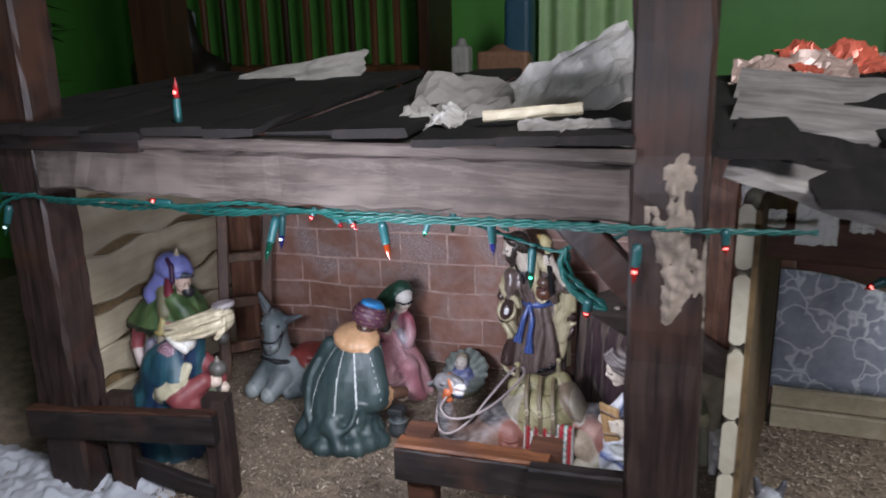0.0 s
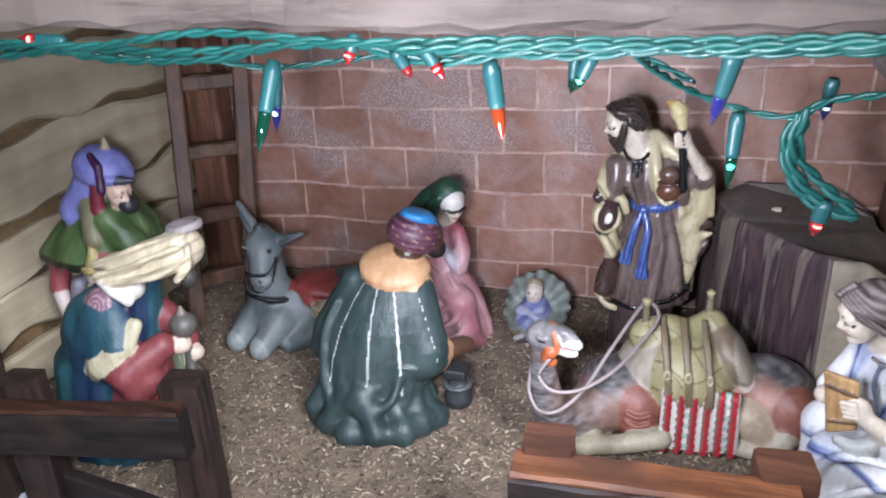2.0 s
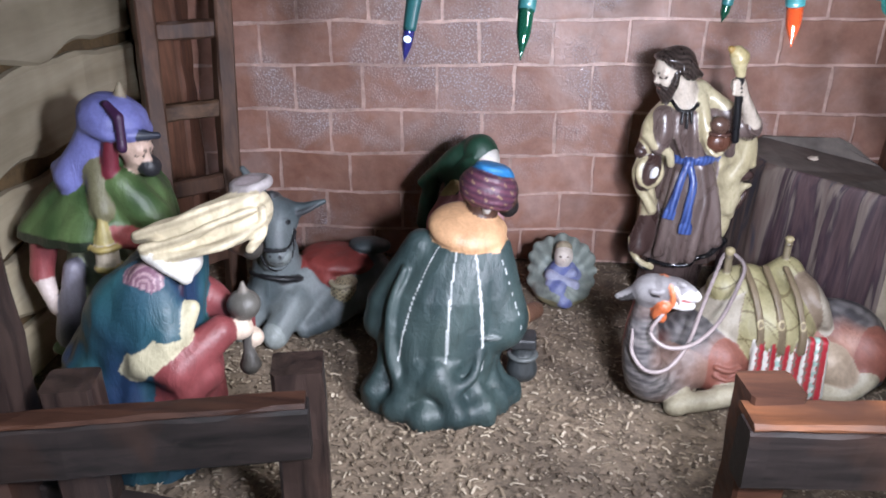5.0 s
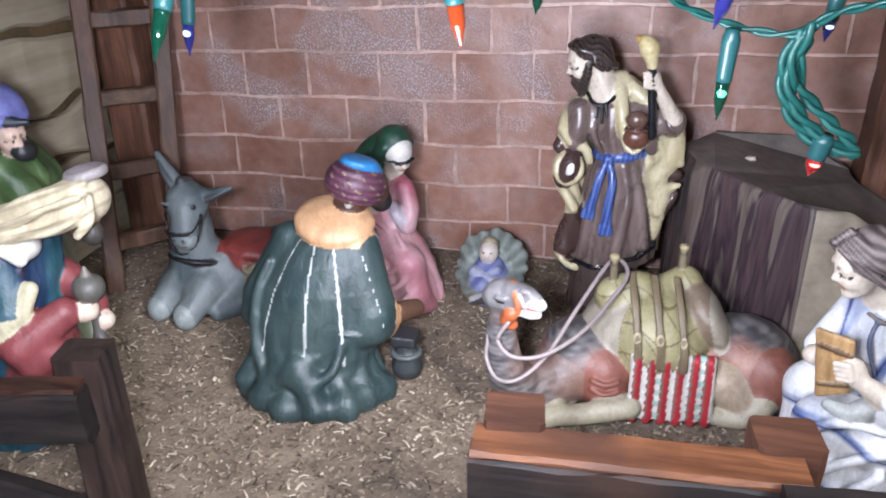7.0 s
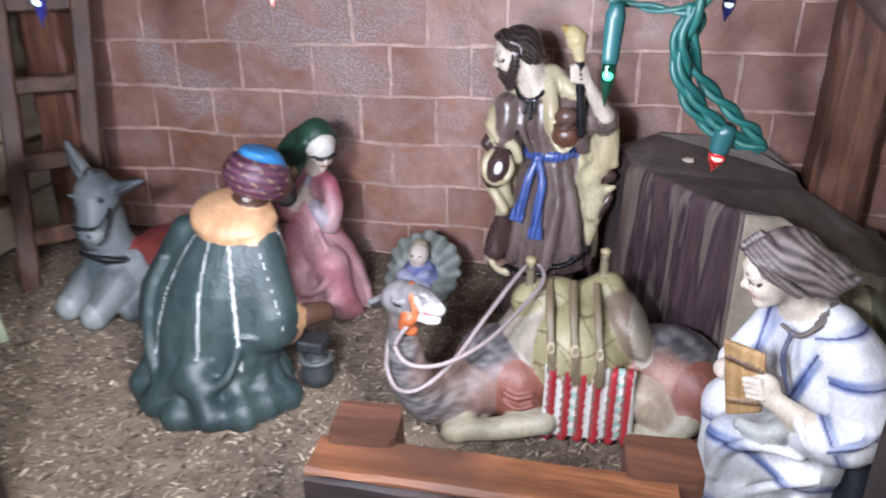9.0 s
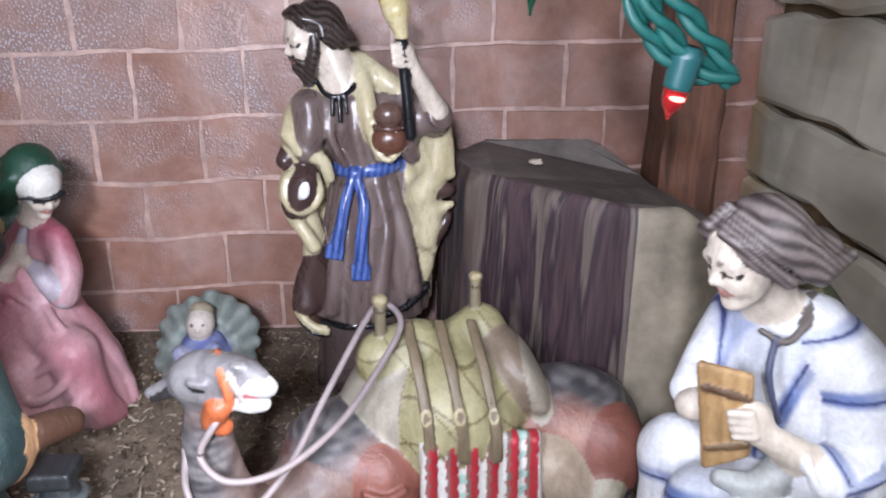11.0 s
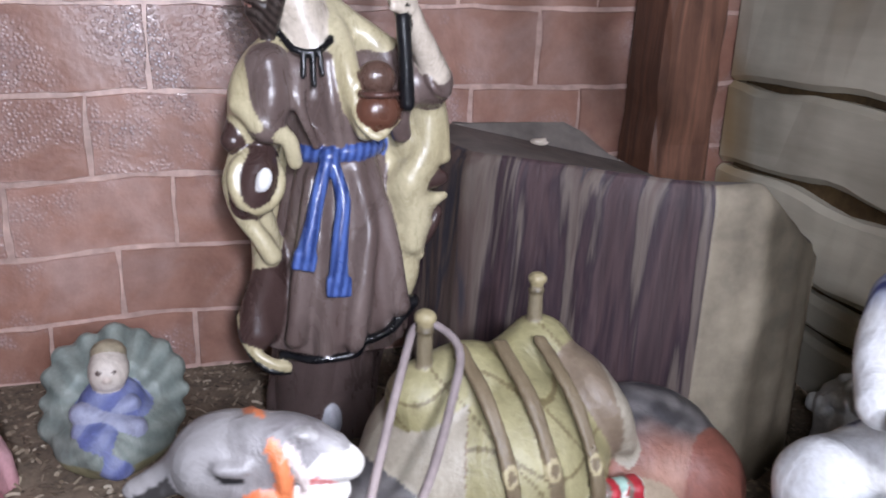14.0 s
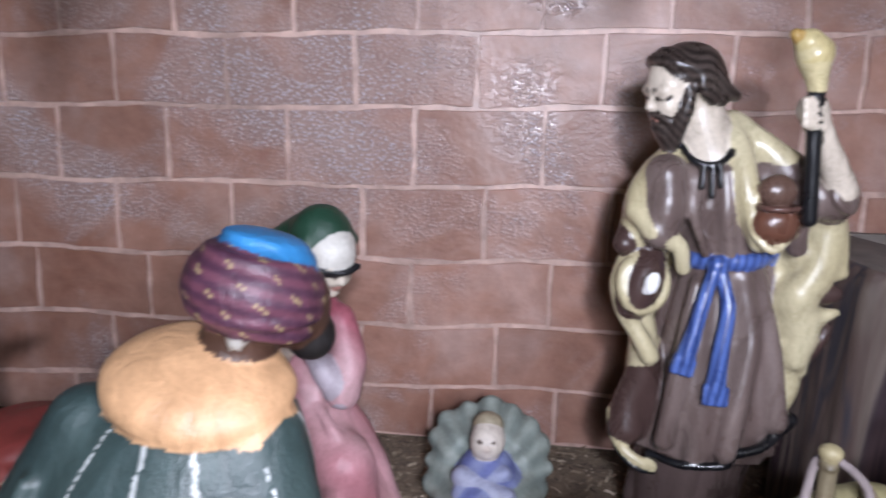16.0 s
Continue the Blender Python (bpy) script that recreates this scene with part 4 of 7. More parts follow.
    for side in (-1, 1):
        for i in range(6):
            f = i / 5
            p.append(strand([at(0.30 - 0.16 * f, 0.04 * side, 0.43 + 0.05 * f), at(0.20 - 0.22 * f, 0.26 * side, 0.36 - 0.02 * f), at(-0.02 - 0.22 * f, 0.37 * side, 0.20 - 0.06 * f), at(-0.02 - 0.32 * f, 0.40 * side, 0.02 - 0.10 * f), at(-0.16 - 0.30 * f, 0.36 * side, -0.14 + 0.05 * math.sin(i * 2))], 0.0026, 0.0030, hair, 0.0008))
        p.append(strand([at(0.10, 0.31 * side, 0.02), at(0.13, 0.29 * side, -0.14), at(0.20, 0.22 * side, -0.32), at(0.24, 0.10 * side, -0.50)], 0.0028, 0.0046, hair, 0.002))
        p.append(strand([at(0.14, 0.26 * side, -0.20), at(0.22, 0.17 * side, -0.38), at(0.26, 0.06 * side, -0.62)], 0.0036, 0.0030, hair, 0.0012))
        p.append(strand([at(0.43, 0.02 * side, -0.185), at(0.39, 0.10 * side, -0.215), at(0.32, 0.16 * side, -0.31)], 0.0016, 0.0018, hair, 0.0008))
    p += [strand([at(0.34, 0, -0.36), at(0.30, 0.02, -0.56), at(0.26, 0, -0.80)], 0.0046, 0.0014, hair, 0.003), strand([at(0.36, 0.06, -0.36), at(0.34, 0.06, -0.52), at(0.27, 0.02, -0.72)], 0.0028, 0.0014, hair, 0.001)]
    p += [
        # blue sash, knotted, with two fringed tails
        ring((0.121, y, 0.1640), 0.0218, 0.0034, sash, 0.001, (0, -4, 0), 1.25, 1.04),
        ell((0.1125, y - 0.0245, 0.1625), (0.0052, 0.0042, 0.0046), sash, 0.002),
        strand([(0.111, y - 0.025, 0.161), (0.106, y - 0.030, 0.145), (0.102, y - 0.032, 0.128), (0.099, y - 0.033, 0.116)], 0.0030, 0.0050, sash, 0.001),
        strand([(0.114, y - 0.025, 0.161), (0.118, y - 0.031, 0.142), (0.116, y - 0.034, 0.122), (0.115, y - 0.035, 0.102)], 0.0030, 0.0050, sash, 0.001),
        block((0.0980, y - 0.0345, 0.1125), (0.0060, 0.0024, 0.0048), sash, 0.001, (-4, 12, 0), 0.001),
        block((0.1150, y - 0.0365, 0.0985), (0.0062, 0.0024, 0.0052), sash, 0.001, (-4, 2, 0), 0.001),
    ]
    return figurine("standing_figurine", "painted figurine of a bearded man in brown with blue sash", "figurine", p, (0.056, 1.06, 0), (0.186, 1.165, 0.282), M_PAINT_GLOSS, 0.0010, lumps=0.0002)


def mary():
    green, lilac, band = (0.014, 0.052, 0.030), (0.42, 0.36, 0.40), (0.60, 0.57, 0.52)

    def tone(q):
        c = blend(two_tone((0.50, 0.245, 0.265), (0.43, 0.165, 0.19), 0.0, 0.085)(q), (0.30, 0.075, 0.105), 0.25 + 0.75 * mottle((q[0], q[1], q[2] * 0.6), 40, 41))
        return blend(c, (0.58, 0.42, 0.43), 0.1 + 0.5 * mottle(q, 28, 44))

    p = [
        # skirt spread over folded legs
        robe([(0, -0.094, 1.096, 0.049, 0.040), (0.018, -0.093, 1.096, 0.047, 0.040), (0.040, -0.092, 1.094, 0.040, 0.036), (0.058, -0.092, 1.092, 0.032, 0.030), (0.075, -0.096, 1.094, 0.025, 0.023), (0.088, -0.098, 1.096, 0.022, 0.019)], tone, 6, 0.05, 25, 0.4, 0.003, 0.4),
        robe([(0.078, -0.098, 1.096, 0.0215, 0.0185), (0.100, -0.099, 1.096, 0.0235, 0.0185), (0.120, -0.097, 1.096, 0.0245, 0.0170), (0.130, -0.095, 1.095, 0.018, 0.013), (0.138, -0.093, 1.094, 0.009, 0.008)], tone, 7, 0.06, 10, 1.2, 0.004, 0.6),
        cap((-0.104, 1.082, 0.066), (-0.071, 1.066, 0.054), 0.0140, 0.0150, tone, 0.008),
        cap((-0.069, 1.065, 0.052), (-0.060, 1.066, 0.010), 0.0140, 0.0120, tone, 0.008),
        cap((-0.114, 1.080, 0.064), (-0.104, 1.060, 0.044), 0.0140, 0.0145, tone, 0.008),
        cap((-0.104, 1.060, 0.042), (-0.104, 1.056, 0.010), 0.0135, 0.0110, tone, 0.008),
        # cloth hanging in curves between the knees and down from the waist
        strand([(-0.112, 1.062, 0.052), (-0.098, 1.056, 0.044), (-0.082, 1.054, 0.050), (-0.070, 1.056, 0.062)], 0.0030, 0.0036, tone, 0.0014),
        strand([(-0.106, 1.052, 0.036), (-0.092, 1.050, 0.028), (-0.078, 1.051, 0.034), (-0.066, 1.054, 0.048)], 0.0034, 0.0038, tone, 0.0014),
        strand([(-0.104, 1.048, 0.022), (-0.090, 1.047, 0.014), (-0.074, 1.050, 0.018), (-0.060, 1.056, 0.030)], 0.0036, 0.0036, tone, 0.0018),
        strand([(-0.086, 1.076, 0.080), (-0.074, 1.064, 0.070), (-0.060, 1.062, 0.048), (-0.054, 1.066, 0.016)], 0.0028, 0.0038, tone, 0.0016),
        strand([(-0.100, 1.074, 0.078), (-0.094, 1.064, 0.066), (-0.080, 1.056, 0.058)], 0.0022, 0.0026, tone, 0.003),
        strand([(-0.118, 1.062, 0.044), (-0.124, 1.060, 0.026), (-0.128, 1.062, 0.006)], 0.0036, 0.0060, tone, 0.005),
        strand([(-0.062, 1.058, 0.020), (-0.052, 1.062, 0.010), (-0.050, 1.072, 0.006)], 0.0060, 0.0060, tone, 0.006),
        # far thigh and sleeve
        strand([(-0.112, 1.086, 0.072), (-0.124, 1.076, 0.064), (-0.124, 1.066, 0.052)], 0.0150, 0.0140, tone, 0.008),
        strand([(-0.122, 1.064, 0.050), (-0.130, 1.064, 0.030), (-0.134, 1.068, 0.008)], 0.0130, 0.0120, tone, 0.008),
        strand([(-0.119, 1.086, 0.118), (-0.130, 1.076, 0.100), (-0.130, 1.066, 0.088)], 0.0085, 0.0080, tone, 0.005),
        strand([(-0.130, 1.066, 0.088), (-0.124, 1.060, 0.080)], 0.0072, 0.0066, lilac, 0.003),
        # bodice folds
        strand([(-0.112, 1.080, 0.094), (-0.108, 1.076, 0.086), (-0.100, 1.076, 0.080)], 0.0032, 0.0024, tone, 0.0014),
        strand([(-0.104, 1.078, 0.098), (-0.102, 1.075, 0.090), (-0.094, 1.076, 0.082)], 0.0032, 0.0024, tone, 0.0014),
        # sleeves and folded arms, pale cuffs
        strand([(-0.078, 1.088, 0.124), (-0.071, 1.080, 0.106), (-0.073, 1.074, 0.092)], 0.0088, 0.0095, tone, 0.005),
        strand([(-0.073, 1.073, 0.091), (-0.080, 1.070, 0.101), (-0.086, 1.072, 0.109)], 0.0082, 0.0058, lilac, 0.003),
        cap((-0.086, 1.072, 0.108), (-0.095, 1.073, 0.117), 0.0046, 0.0042, SKIN, 0.002),
        strand([(-0.117, 1.088, 0.120), (-0.120, 1.078, 0.104), (-0.112, 1.074, 0.098)], 0.0088, 0.0085, tone, 0.005),
        cap((-0.110, 1.074, 0.101), (-0.098, 1.073, 0.116), 0.0056, 0.0044, SKIN, 0.003),
        ell((-0.095, 1.072, 0.120), (0.0056, 0.0050, 0.0075), SKIN, 0.002, (0, 25, 0)),
        cap((-0.094, 1.073, 0.124), (-0.091, 1.075, 0.134), 0.0040, 0.0024, lilac, 0.002),
        cap((-0.094, 1.092, 0.130), (-0.088, 1.090, 0.146), 0.0085, 0.0080, SKIN, 0.003),
        # green mantle down the back, tan lining at the shoulder
        robe([(0.03, -0.120, 1.100, 0.012, 0.024), (0.10, -0.117, 1.100, 0.011, 0.018), (0.135, -0.110, 1.098, 0.012, 0.014), (0.150, -0.106, 1.098, 0.010, 0.010)], green, 5, 0.10, 10, 0.1, 0.003),
        strand([(-0.092, 1.098, 0.166), (-0.112, 1.098, 0.156), (-0.132, 1.104, 0.139), (-0.146, 1.110, 0.128)], 0.0160, 0.0050, green, 0.006),
        strand([(-0.098, 1.082, 0.160), (-0.108, 1.086, 0.148), (-0.122, 1.094, 0.140)], 0.0070, 0.0050, green, 0.004),
        strand([(-0.134, 1.108, 0.132), (-0.140, 1.108, 0.108), (-0.142, 1.108, 0.085)], 0.0080, 0.0100, green, 0.006),
        strand([(-0.112, 1.084, 0.134), (-0.120, 1.086, 0.124), (-0.122, 1.084, 0.106)], 0.0055, 0.0055, (0.50, 0.38, 0.18), 0.002),
        ell((-0.104, 1.058, 0.004), (0.0075, 0.0080, 0.0045), (0.46, 0.34, 0.28), 0.001),
        ell((-0.078, 1.056, 0.004), (0.0080, 0.0075, 0.0045), (0.46, 0.34, 0.28), 0.001),
        cap((-0.109, 1.052, 0.0075), (-0.099, 1.052, 0.0075), 0.0013, 0.0013, (0.06, 0.05, 0.06), 0.0005),
        cap((-0.084, 1.050, 0.0070), (-0.072, 1.051, 0.0075), 0.0013, 0.0013, (0.06, 0.05, 0.06), 0.0005),
    ]
    c, size, yaw, pitch = (-0.0835, 1.0860, 0.1570), 0.034, -42.0, 24.0
    at = turned(c, size, yaw, pitch)
    p += head(c, size, yaw, pitch, PALE)
    p += [
        ell(at(-0.02, 0, 0.15), (0.0148, 0.0134, 0.0142), band, 0.002, (0, pitch, yaw)),
        ell(at(-0.27, 0, 0.20), (0.0168, 0.0168, 0.0182), green, 0.002, (0, pitch - 14, yaw)),
        strand([at(-0.10, -0.43, 0.26), at(-0.24, -0.47, 0.02), at(-0.34, -0.42, -0.26)], 0.0036, 0.0052, green, 0.003),
        strand([at(-0.10, 0.43, 0.26), at(-0.24, 0.47, 0.0), at(-0.34, 0.42, -0.26)], 0.0036, 0.0052, green, 0.003),
        strand([at(0.20, -0.40, 0.02), at(0.36, -0.22, 0.06), at(0.46, 0.0, 0.085), at(0.40, 0.26, 0.13)], 0.0010, 0.0016, BLACK, 0.0006),
    ]
    return figurine("kneeling_figurine", "painted figurine of a woman in pink with dark green veil", "figurine", p, (-0.165, 1.035, 0), (-0.034, 1.15, 0.19), M_PAINT, 0.0011, lumps=0.0003)


def king_green():
    cloth, line = (0.027, 0.046, 0.046), (0.50, 0.52, 0.52)
    x, y = -0.108, 0.925
    tan = (0.50, 0.29, 0.155)
    shade = lambda q: blend((0.019, 0.036, 0.038), (0.036, 0.058, 0.056), 0.5 + 0.6 * mottle(q, 40, 5))
    lined = stripes((0, 0, 0), (1, 1, 1), 10, 0.056, (x + 0.012, y + 0.016), 0.30, (0.040, 0.156))
    base = lambda q: blend(shade(q), line, lined(q)[:, 0] * np.clip(0.95 + 0.4 * mottle(q, 70, 6), 0.35, 1))
    p = [
        # the skirt bunched on the ground, then the robe breaking over it
        robe([(0, x - 0.006, y, 0.066, 0.049), (0.008, x - 0.006, y, 0.064, 0.048), (0.022, x - 0.005, y + 0.003, 0.055, 0.043), (0.040, x - 0.004, y + 0.006, 0.045, 0.037), (0.060, x - 0.004, y + 0.008, 0.040, 0.033)], shade, 8, 0.105, 22, 2.1, 0.0015, 0.6, 15, 0.035),
        robe([(0.030, x - 0.006, y + 0.004, 0.049, 0.040), (0.044, x - 0.006, y + 0.006, 0.0530, 0.0420), (0.07, x - 0.004, y + 0.009, 0.0545, 0.0415),
              (0.10, x + 0.001, y + 0.013, 0.0520, 0.0385), (0.122, x + 0.007, y + 0.018, 0.0450, 0.0340), (0.138, x + 0.012, y + 0.021, 0.0355, 0.0285), (0.149, x + 0.016, y + 0.023, 0.0190, 0.0180)], base, 8, 0.034, 3, 0.9, 0.003, 0.35, 19, 0.012),
        strand([(x - 0.034, y - 0.006, 0.120), (x - 0.044, y - 0.016, 0.092), (x - 0.044, y - 0.026, 0.056), (x - 0.036, y - 0.034, 0.030)], 0.0030, 0.0050, shade, 0.005),
        strand([(x - 0.052, y + 0.006, 0.060), (x - 0.050, y - 0.016, 0.040), (x - 0.060, y - 0.026, 0.018)], 0.0050, 0.0070, shade, 0.006),
        strand([(x + 0.030, y - 0.022, 0.060), (x + 0.024, y - 0.034, 0.040), (x + 0.006, y - 0.042, 0.028)], 0.0034, 0.0044, shade, 0.004),
        strand([(x + 0.010, y - 0.030, 0.050), (x - 0.008, y - 0.040, 0.040), (x - 0.020, y - 0.040, 0.026)], 0.0040, 0.0050, shade, 0.004),
        # the hem spread on the ground
        cap((x - 0.058, y - 0.016, 0.010), (x - 0.020, y - 0.044, 0.007), 0.013, 0.010, shade, 0.008),
        cap((x - 0.012, y - 0.046, 0.008), (x + 0.030, y - 0.036, 0.008), 0.010, 0.010, shade, 0.008),
        cap((x + 0.034, y - 0.030, 0.010), (x + 0.056, y + 0.004, 0.007), 0.011, 0.009, shade, 0.008),
        cap((x - 0.044, y - 0.014, 0.040), (x - 0.056, y - 0.022, 0.012), 0.007, 0.009, shade, 0.006),
        cap((x - 0.018, y - 0.032, 0.044), (x - 0.040, y - 0.040, 0.010), 0.007, 0.009, shade, 0.007),
        cap((x - 0.004, y - 0.036, 0.046), (x + 0.012, y - 0.046, 0.010), 0.008, 0.009, shade, 0.007),
        ell((x - 0.002, y - 0.038, 0.034), (0.016, 0.010, 0.012), shade, 0.005, (0, 15, 10)),
        # wide sleeves
        cap((x - 0.022, y + 0.014, 0.132), (x - 0.050, y + 0.010, 0.082), 0.015, 0.0175, shade, 0.005),
        ell((x - 0.056, y + 0.008, 0.070), (0.0135, 0.018, 0.0200), shade, 0.004, (0, 24, 0)),
        cap((x + 0.036, y + 0.014, 0.132), (x + 0.046, y + 0.004, 0.078), 0.014, 0.021, base, 0.007),
        ell((x + 0.042, y + 0.002, 0.066), (0.024, 0.021, 0.018), shade, 0.005, (0, -8, 0)),
        cap((x + 0.034, y - 0.023, 0.070), (x + 0.060, y - 0.010, 0.066), 0.0014, 0.0014, (0.11, 0.13, 0.13), 0.001),
        ell((x + 0.059, y + 0.008, 0.068), (0.0085, 0.013, 0.0185), tan, 0.003, (0, 12, -20)),
        cap((x + 0.064, y + 0.020, 0.070), (x + 0.074, y + 0.036, 0.066), 0.009, 0.008, (0.075, 0.036, 0.022), 0.002),
        # gift
        cap((x + 0.066, y + 0.032, 0.010), (x + 0.066, y + 0.032, 0.030), 0.014, 0.009, (0.03, 0.035, 0.037), 0.001),
        block((x + 0.066, y + 0.030, 0.040), (0.011, 0.011, 0.005), (0.020, 0.022, 0.024), 0.001),
        ring((x + 0.066, y + 0.032, 0.024), 0.012, 0.002, (0.08, 0.09, 0.09), 0.001),
        # flat shawl collar
        ell((x + 0.015, y + 0.018, 0.1485), (0.0325, 0.0280, 0.0135), tan, 0.0006, (20, 9, 0)),
        # neck, head
        cap((x + 0.022, y + 0.024, 0.150), (x + 0.032, y + 0.030, 0.178), 0.012, 0.014, (0.060, 0.028, 0.018), 0.002),
        ell((x + 0.042, y + 0.038, 0.172), (0.013, 0.013, 0.016), (0.060, 0.028, 0.018), 0.002),
        ell((x + 0.047, y + 0.042, 0.160), (0.009, 0.009, 0.010), (0.012, 0.010, 0.010), 0.002),
        ell((x + 0.030, y + 0.013, 0.166), (0.003, 0.003, 0.003), (0.35, 0.33, 0.30), 0.001),
    ]
    cx, cy, cz = x + 0.030, y + 0.030, 0.1795
    tilt = (-8, 12, 0)

    def cloth_wrap(q):
        u, v, w = local(q, (cx, cy, cz), tilt)
        a = np.arctan2(v, u)
        s = np.clip(0.5 + 0.8 * np.sin(w * 1250 + 2.2 * a), 0, 1)[:, None]
        gold = (np.sin(a * 9 + w * 500) > 0.93) & (np.sin(w * 1250 + 2.2 * a) > 0.3) & (v < 0.012)
        c = np.array((0.118, 0.040, 0.062)) * s + np.array((0.060, 0.022, 0.042)) * (1 - s)
        return np.where(gold[:, None], np.array((0.30, 0.22, 0.12)), c)

    p += [ell((cx, cy, cz), (0.0238, 0.0238, 0.0175), cloth_wrap, 0.003, tilt)]
    p += [ring((cx + 0.0006 * i, cy, cz - 0.011 + 0.0052 * i), 0.0210 - 0.0010 * abs(i - 1.5) * 2, 0.0032, cloth_wrap, 0.0006, (tilt[0] + 7 * (i % 2), tilt[1] - 6 * (i % 2), 0)) for i in range(5)]
    p += [ell((cx + 0.004, cy + 0.004, cz + 0.0110), (0.0172, 0.0172, 0.0080), (0.022, 0.165, 0.38), 0.0008, tilt), ell((cx + 0.004, cy + 0.004, cz + 0.0160), (0.0145, 0.0145, 0.0035), (0.030, 0.19, 0.43), 0.0005, tilt)]
    return figurine("kneeling_figurine", "painted figurine kneeling in a dark green striped robe and turban", "figurine", p, (-0.200, 0.862, 0), (-0.02, 0.99, 0.215), M_PAINT, 0.0013, lumps=0.0002)


